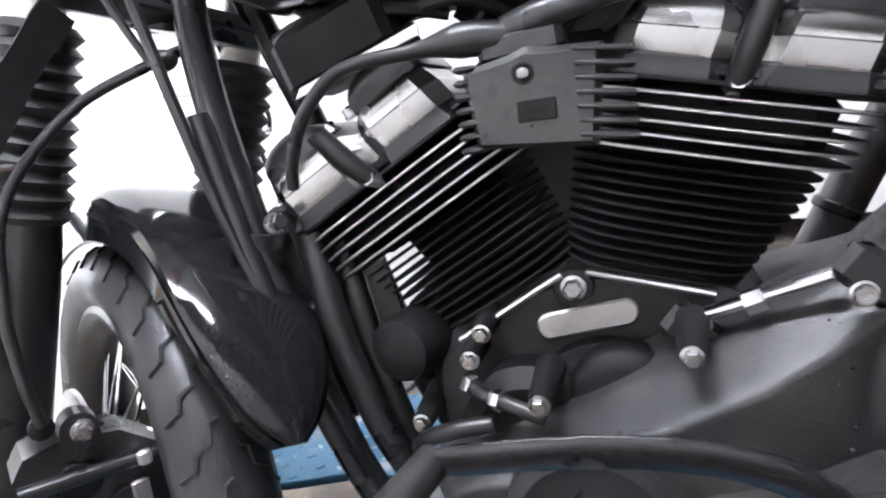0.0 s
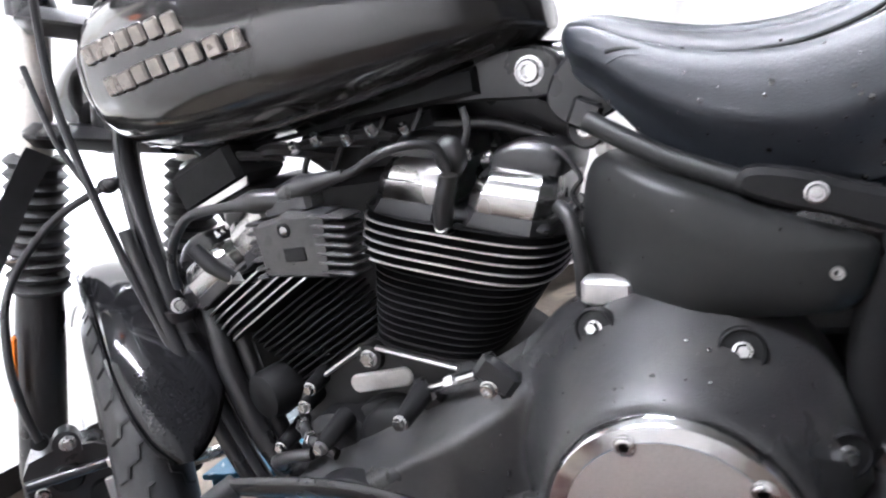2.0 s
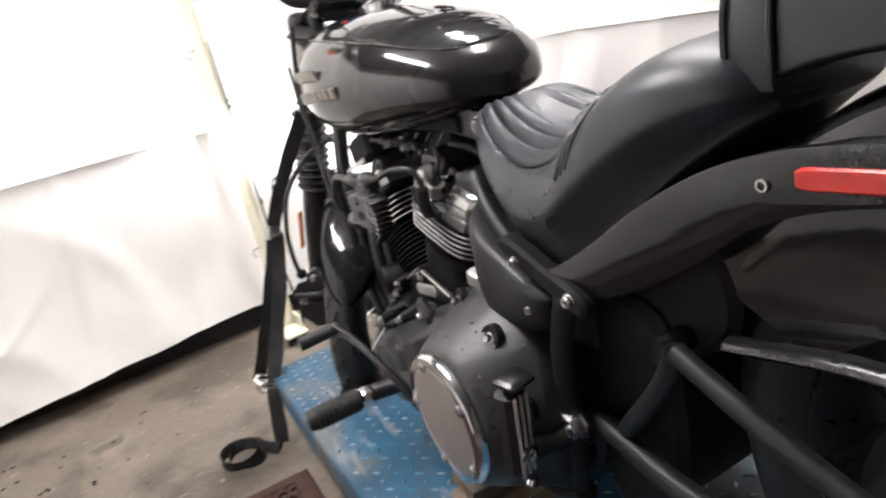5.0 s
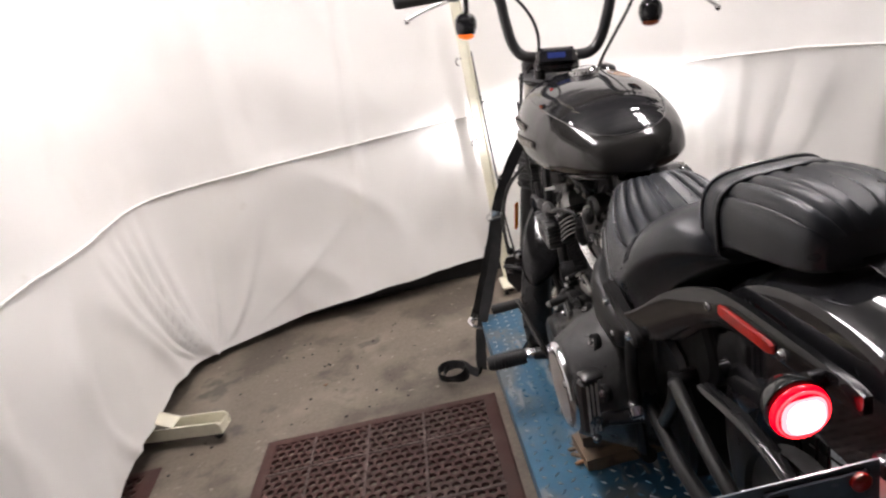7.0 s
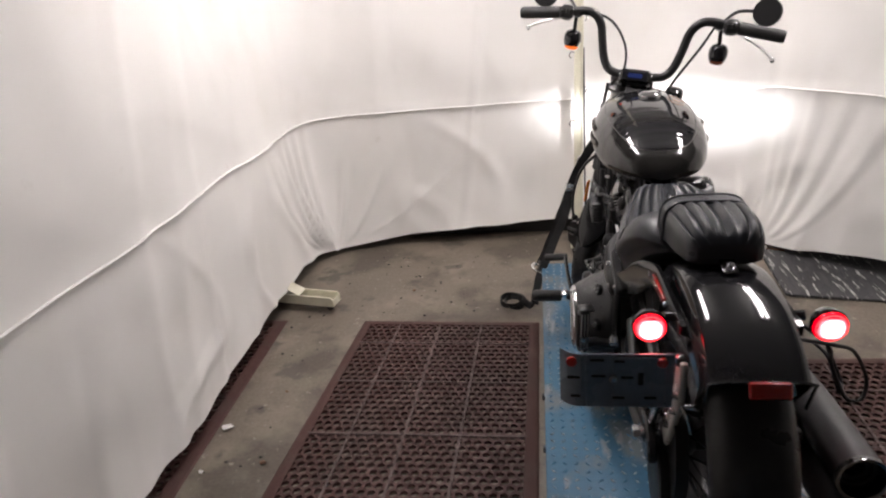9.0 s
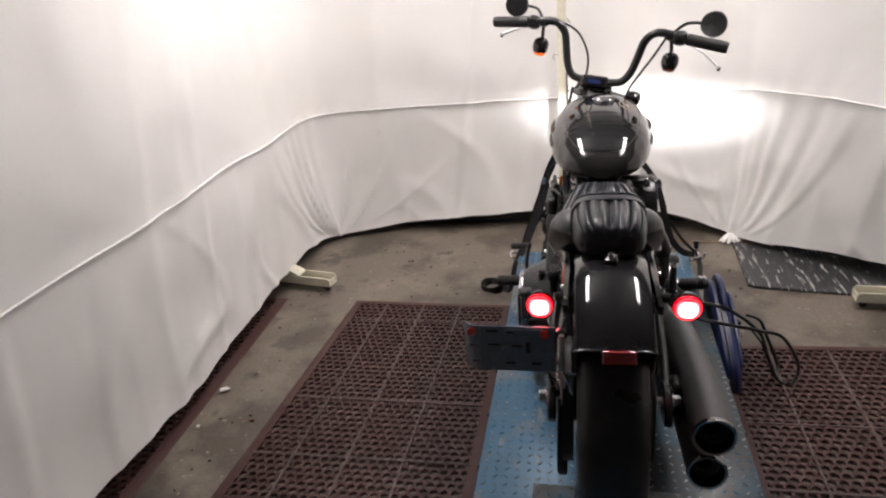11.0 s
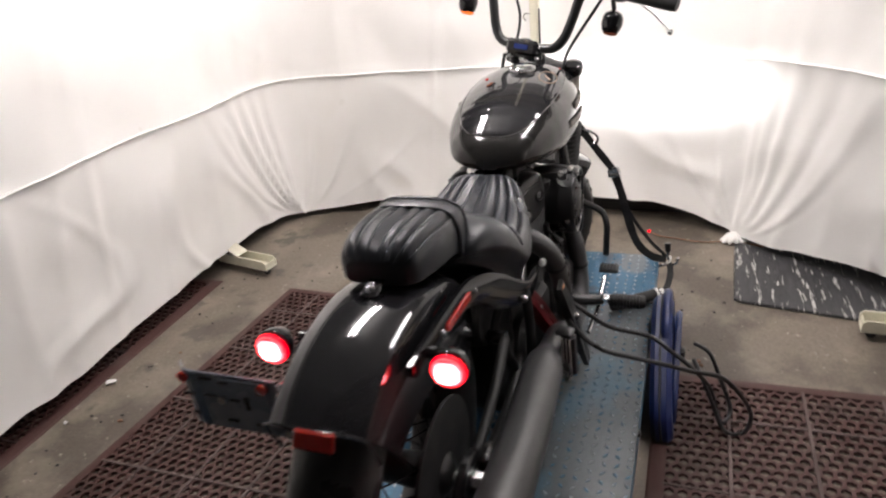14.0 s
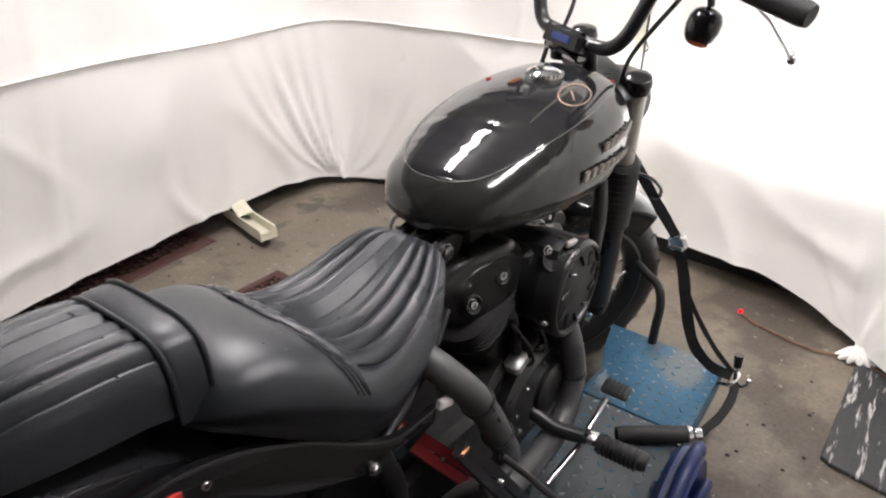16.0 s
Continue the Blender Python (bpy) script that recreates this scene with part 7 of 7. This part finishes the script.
def cable(pts, label, r=0.0062):
    return solid("jumper_cable", G().tube(curve_through(pts, 8), r, 10), HOSE, label, "cable", "jumper cables")


cable([(0.215, 0.60, 0.285), (0.245, 0.61, 0.235), (0.30, 0.622, 0.185), (0.387, 0.649, 0.150), (0.516, 0.682, 0.105), (0.608, 0.747, 0.040), (0.686, 0.797, -0.10), (0.670, 0.775, -0.160), (0.62, 0.765, -0.150), (0.590, 0.785, -0.09), (0.556, 0.80, -0.01), (0.53, 0.87, 0.005)], "black jumper cable looping out over the mat")
cable([(0.215, 0.66, 0.30), (0.25, 0.69, 0.25), (0.310, 0.715, 0.195), (0.409, 0.755, 0.150), (0.464, 0.735, 0.125), (0.534, 0.746, 0.055), (0.578, 0.812, -0.05), (0.612, 0.80, -0.150), (0.64, 0.86, -0.152), (0.60, 0.89, -0.05), (0.57, 0.90, 0.015), (0.53, 0.93, 0.02)], "black jumper cable doubled back to the box")


def clamp_tool(name, label, p, q, material, wide=0.024):
    """A long two-handled spring clamp biting at p with its handles at q."""
    a, b = Vector(p), Vector(q)
    d = (b - a).normalized()
    side = Vector((1, 0, 0))
    up = d.cross(side).normalized()
    t = thing(name, label, "clamp", tuple(a))
    back = Matrix.Translation(-a)
    L = (b - a).length
    for s in (1, -1):
        rg = []
        for f, w, h in ((0.0, 0.5, 0.005), (0.16, 0.8, 0.0085), (0.34, 1.0, 0.0105), (0.5, 1.0, 0.0105), (0.8, 0.85, 0.0105), (1.0, 0.6, 0.009)):
            c = a + d * (L * f) + up * (s * h)
            hw, ht = wide * w * 0.5, 0.0085 if f < 0.9 else 0.006
            rg.append([c + side * hw + up * ht, c - side * hw + up * ht, c - side * hw - up * ht, c + side * hw - up * ht])
        part("handle", G().rings(rg), material, t, "", back)
    part("pivot", G().lathe([(0.006, -0.019), (0.007, -0.017), (0.007, 0.017), (0.006, 0.019)], a + d * (L * 0.36), side, 14), BOLT, t, "steel pivot", back)
    part("jaw", G().box(a + d * 0.012, (wide * 0.7, 0.022, 0.012), None, 0.003), COPPER, t, "copper jaw", back)
    return t


clamp_tool("red_clamp", "long red spring clamp gripping the battery terminal", (0.115, 0.500, 0.445), (0.185, 0.715, 0.120), REDPAINT, 0.034)
clamp_tool("black_clamp", "black spring clamp gripping the frame beside the engine", (0.21, 0.54, 0.42), (0.236, 0.79, 0.02), HOSE, 0.022)


# ---- cream rolling frames that carry the curtains ----
def frame_foot(at, heading, length, label):
    """A channel-shaped foot on a small caster; heading in degrees, the caster at the far end."""
    t = thing("stand_foot", label, "stand foot", (at[0], at[1], FLOOR_Z), "stand feet")
    m = Matrix.Rotation(radians(heading), 4, "Z")
    sec = lambda top: ((-0.036, top), (-0.036, 0.036), (0.036, 0.036), (0.036, top), (0.030, top), (0.030, 0.041), (-0.030, 0.041), (-0.030, top))
    part("channel", G().rings([[(x, y, z) for y, z in sec(0.080)] for x in (0.0, length - 0.012)] + [[(length, y, z) for y, z in sec(0.066)]]), CREAM, t, "", m)
    part("end_web", G().box((length - 0.006, 0, 0.052), (0.006, 0.060, 0.026), b=0.001), CREAM, t, "", m)
    part("gusset", G().box((0.095, 0, 0.094), (0.075, 0.066, 0.005), Matrix.Rotation(radians(24), 3, "Y"), 0.001), CREAM, t, "slanted cream gusset plate", m)
    part("caster", G().lathe([(0.005, -0.009), (0.0165, -0.008), (0.0175, 0.0), (0.0165, 0.008), (0.005, 0.009)], (length - 0.035, 0, 0.0175), (0, 1, 0), 20), HOSE, t, "small black caster", m)
    part("caster_fork", G().box((length - 0.035, 0, 0.030), (0.020, 0.026, 0.010), b=0.002), BOLT, t, "", m)
    return t


frame_foot((-1.565, 1.480), -11, 0.30, "cream steel channel foot on a caster under the curtain")
frame_foot((1.35, 1.335), 176, 0.30, "cream steel channel foot below the gathered curtain")
frame_foot((-1.56, -0.13), -2, 0.28, "cream steel channel foot on a caster under the curtain")


def pole():
    t = thing("curtain_pole", "cream steel curtain pole with small wire hooks", "pole", (-0.165, 2.085, FLOOR_Z))
    part("post", G().box((0, 0, 1.24), (0.034, 0.020, 2.46), b=0.003), CREAM, t)
    part("flange", G().box((0.021, -0.010, 1.24), (0.006, 0.030, 2.44), b=0.002), CREAM, t)
    for k in range(11):
        z = 0.18 + 0.16 * k
        sx = -1 if k % 2 else 1
        part("wire_hook", G().tube(curve_through([(sx * 0.016, -0.012, z), (sx * 0.032, -0.022, z + 0.004), (sx * 0.040, -0.024, z - 0.012), (sx * 0.030, -0.020, z - 0.024)], 4), 0.003, 6), BOLT, t)
    part("foot_plate", G().box((0.0, -0.05, 0.040), (0.075, 0.12, 0.012), b=0.003), CREAM, t, "cream foot plate")
    part("foot_gusset", G().box((0.03, -0.04, 0.065), (0.008, 0.07, 0.05), b=0.002), CREAM, t)
    for dx in (-0.025, 0.025):
        part("caster", G().lathe([(0.004, -0.008), (0.016, -0.007), (0.017, 0.0), (0.016, 0.007), (0.004, 0.008)], (dx, -0.085, 0.017), (1, 0, 0), 18), HOSE, t, "small black caster")
    part("caster_stem", G().tube([(0, -0.05, 0.0), (0, -0.05, 0.04)], 0.012, 12), HOSE, t)
    part("cable", G().tube(curve_through([(0.025, -0.02, 1.0), (0.03, -0.03, 0.6), (0.035, -0.03, 0.3), (0.05, -0.035, 0.12), (0.045, -0.04, 0.05)], 6), 0.004, 8), HOSE, t, "thin dark lead down the pole")
    return t


pole()


# ---- wood under the frame, and litter ----
def plank(c, s, turn, label, seed):
    rnd = random.Random(seed)
    g = G()
    n = 10
    rg = []
    for k in range(n + 1):
        x = -s[0] / 2 + s[0] * k / n
        e = 0.004 * rnd.random()
        ry, rz = s[1] / 2 - e, s[2] / 2
        if k in (0, n):
            x += rnd.uniform(-0.004, 0.004)
            ry -= 0.003
            rz -= 0.003
        rg.append([(x, -ry, -rz), (x, ry, -rz), (x + rnd.uniform(-0.003, 0.003), ry, rz * rnd.uniform(0.86, 1)), (x + rnd.uniform(-0.003, 0.003), -ry, rz * rnd.uniform(0.86, 1))])
    g.rings(rg)
    return solid("wood_block", g, WOOD, label, "wood block", "wood blocks", m=Matrix.Translation(c) @ Matrix.Rotation(radians(turn), 4, "Z"))


plank((-0.10, 0.69, 0.018), (0.27, 0.11, 0.034), 3, "split softwood plank under the primary case", 3)
plank((-0.125, 0.705, 0.051), (0.20, 0.09, 0.030), -4, "short stained softwood offcut wedged on the plank", 5)
for k, (x, y, a) in enumerate(((-0.236, 0.665, 20), (-0.240, 0.690, -30), (-0.232, 0.735, 70), (-0.245, 0.715, 10))):
    solid("wood_splinter", G().box((x, y, 0.006), (0.035 - 0.005 * k, 0.010, 0.007), Matrix.Rotation(radians(a), 3, "Z") @ Matrix.Rotation(radians(8), 3, "Y"), 0.002), mat("fresh_split_wood", (0.42, 0.24, 0.13), 0.7, 0, 0.3, 120, 30) if k == 0 else WOOD, "pale splinter of softwood lying on the deck", "splinter", "wood splinters")


def scrap(x, y, size, material, name, label, seed, group):
    rnd = random.Random(seed)
    top, low = [], []
    n = 7
    for k in range(n):
        a = 2 * math.pi * k / n
        r = size * rnd.uniform(0.5, 1.0)
        z = FLOOR_Z + 0.004 + rnd.uniform(0.0, size * 0.45)
        top.append((x + r * math.cos(a), y + r * 0.7 * math.sin(a), z + 0.0015))
        low.append((x + r * math.cos(a), y + r * 0.7 * math.sin(a), z - 0.0015))
    solid(name, G().rings([low, top]), material, label, "litter", group)


LEAF = mat("dry_leaf", (0.22, 0.11, 0.06), 0.7, 0, 0.3, 120, 40)
for k, (x, y, s) in enumerate(((-1.439, 0.588, 0.028), (-1.437, 0.373, 0.011), (-1.435, 0.60, 0.012))):
    scrap(x, y, s, PAPER, "paper_scrap", "small torn white paper scrap on the concrete", k, "paper scraps")
for k, (x, y, s) in enumerate(((0.545, 1.10, 0.014), (0.56, 1.085, 0.010), (-1.249, 0.424, 0.012), (-0.95, 1.60, 0.010), (-1.30, 0.80, 0.008))):
    scrap(x, y, s, LEAF, "leaf_bit", "crumbled brown leaf bit on the floor", 20 + k, "leaf bits")
rr = random.Random(11)
crumbs = G()
for k in range(90):
    x, y = rr.uniform(-1.42, -0.5), rr.uniform(1.35, 2.0)
    if k % 3 == 0:
        x, y = rr.uniform(-1.45, -1.25), rr.uniform(-0.3, 1.3)
    if k % 5 == 0:
        x, y = rr.uniform(0.45, 0.65), rr.uniform(1.1, 1.9)
    r = rr.uniform(0.0015, 0.005)
    crumbs.ball((x, y, FLOOR_Z + 0.002), r, 4, (1.3, 1, 0.6))
solid("grit", crumbs, DEEP, "dark grit and crumbs on the concrete", "grit", kind="stuff")
WIRE = solid("signal_wire", G().tube(curve_through([(0.337, 2.034, -0.158), (0.39, 2.01, -0.168), (0.444, 1.995, -0.166), (0.563, 1.972, -0.166), (0.688, 1.99, -0.163), (0.80, 1.94, -0.158)], 6), 0.003, 8), LEAF, "thin brown wire with a red lamp along the curtain foot", "wire")
part("red_lamp", G().ball((0.335, 2.035, -0.157), 0.007, 8), REDLIT, WIRE, "tiny lit red lamp")
# the corner where the curtain is tied to the floor
knot = G()
for k in range(7):
    a = radians(150 + 34 * k)
    knot.tube(curve_through([(0.685, 2.015, -0.14), (0.685 + 0.03 * math.cos(a), 2.0 + 0.02 * math.sin(a), -0.155), (0.685 + 0.055 * math.cos(a), 1.995 + 0.03 * math.sin(a), -0.168)], 4), [0.014] * 5 + [0.010, 0.008, 0.006, 0.004], 8)
solid("cloth_knot", knot, CLOTH, "knotted white cloth end at the curtain corner", "cloth")
# added dark strip behind the hem, to keep the gap below it dark
for nm, c, s in (("hem_gap_strip", (-0.3, 2.30, -0.125), (2.6, 0.02, 0.10)),):
    solid(nm, G().box(c, s), DEEP, "added dark strip that fills the gap below the curtain hem", kind="structure")


# ---- water left on the machine ----
def drops():
    from mathutils.bvhtree import BVHTree
    dg = bpy.context.evaluated_depsgraph_get()
    rnd = random.Random(4)
    wet = mat("water_drop", (0.02, 0.02, 0.022), 0.03, 0, 0.05, 100, 20, coat=1.0)
    trees = {}
    for ob in bpy.data.objects:
        if ob.type == "MESH" and ob.name.split(".")[0] in ("primary_cover", "side_cover", "rider_seat", "pillion_seat", "tank", "rear_fender", "front_fender", "ignition_coil", "fender_strut"):
            me = ob.data
            trees[ob.name] = BVHTree.FromPolygons([v.co.copy() for v in me.vertices], [tuple(p.vertices) for p in me.polygons])
    g = G()

    def shed(names, count, box, ray, size):
        for k in range(count):
            o = Vector(tuple(rnd.uniform(a, z) for a, z in box))
            best = None
            for nm in names:
                for full, tree in trees.items():
                    if full.split(".")[0] == nm:
                        hit = tree.ray_cast(o, Vector(ray))
                        if hit[0] is not None and (best is None or hit[3] < best[3]):
                            best = hit
            if best is None:
                continue
            n = best[1] if best[1].dot(Vector(ray)) < 0 else -best[1]
            r = rnd.choice(size) * rnd.uniform(0.4, 0.95)
            g.lathe([(r, -0.0002), (r * 0.86, r * 0.28), (r * 0.45, r * 0.46), (0.0001, r * 0.5)], best[0], n, 8, False)

    shed(("primary_cover",), 150, ((-0.6, -0.6), (0.50, 0.80), (0.20, 0.42)), (1, 0, -0.1), (0.0012, 0.0016, 0.0026))
    shed(("side_cover", "ignition_coil"), 60, ((-0.6, -0.6), (0.46, 1.0), (0.39, 0.53)), (1, 0, 0), (0.001, 0.0014, 0.002))
    shed(("rider_seat",), 170, ((-0.6, -0.6), (0.30, 0.68), (0.50, 0.64)), (1, 0, -0.15), (0.0011, 0.0016, 0.003))
    shed(("rider_seat", "pillion_seat"), 130, ((-0.14, 0.14), (0.05, 0.68), (1.2, 1.2)), (0, 0, -1), (0.001, 0.0015, 0.0024))
    shed(("rear_fender", "fender_strut"), 60, ((-0.1, 0.1), (-0.2, 0.25), (1.2, 1.2)), (0, 0, -1), (0.001, 0.0015, 0.002))
    shed(("front_fender",), 120, ((-0.7, -0.7), (1.05, 1.35), (0.30, 0.60)), (0.85, 0.5, -0.2), (0.001, 0.0016, 0.0026))
    ob = part("water", g, wet, BIKE, "scattered clear water drops")
    ob["kind"] = "stuff"


drops()
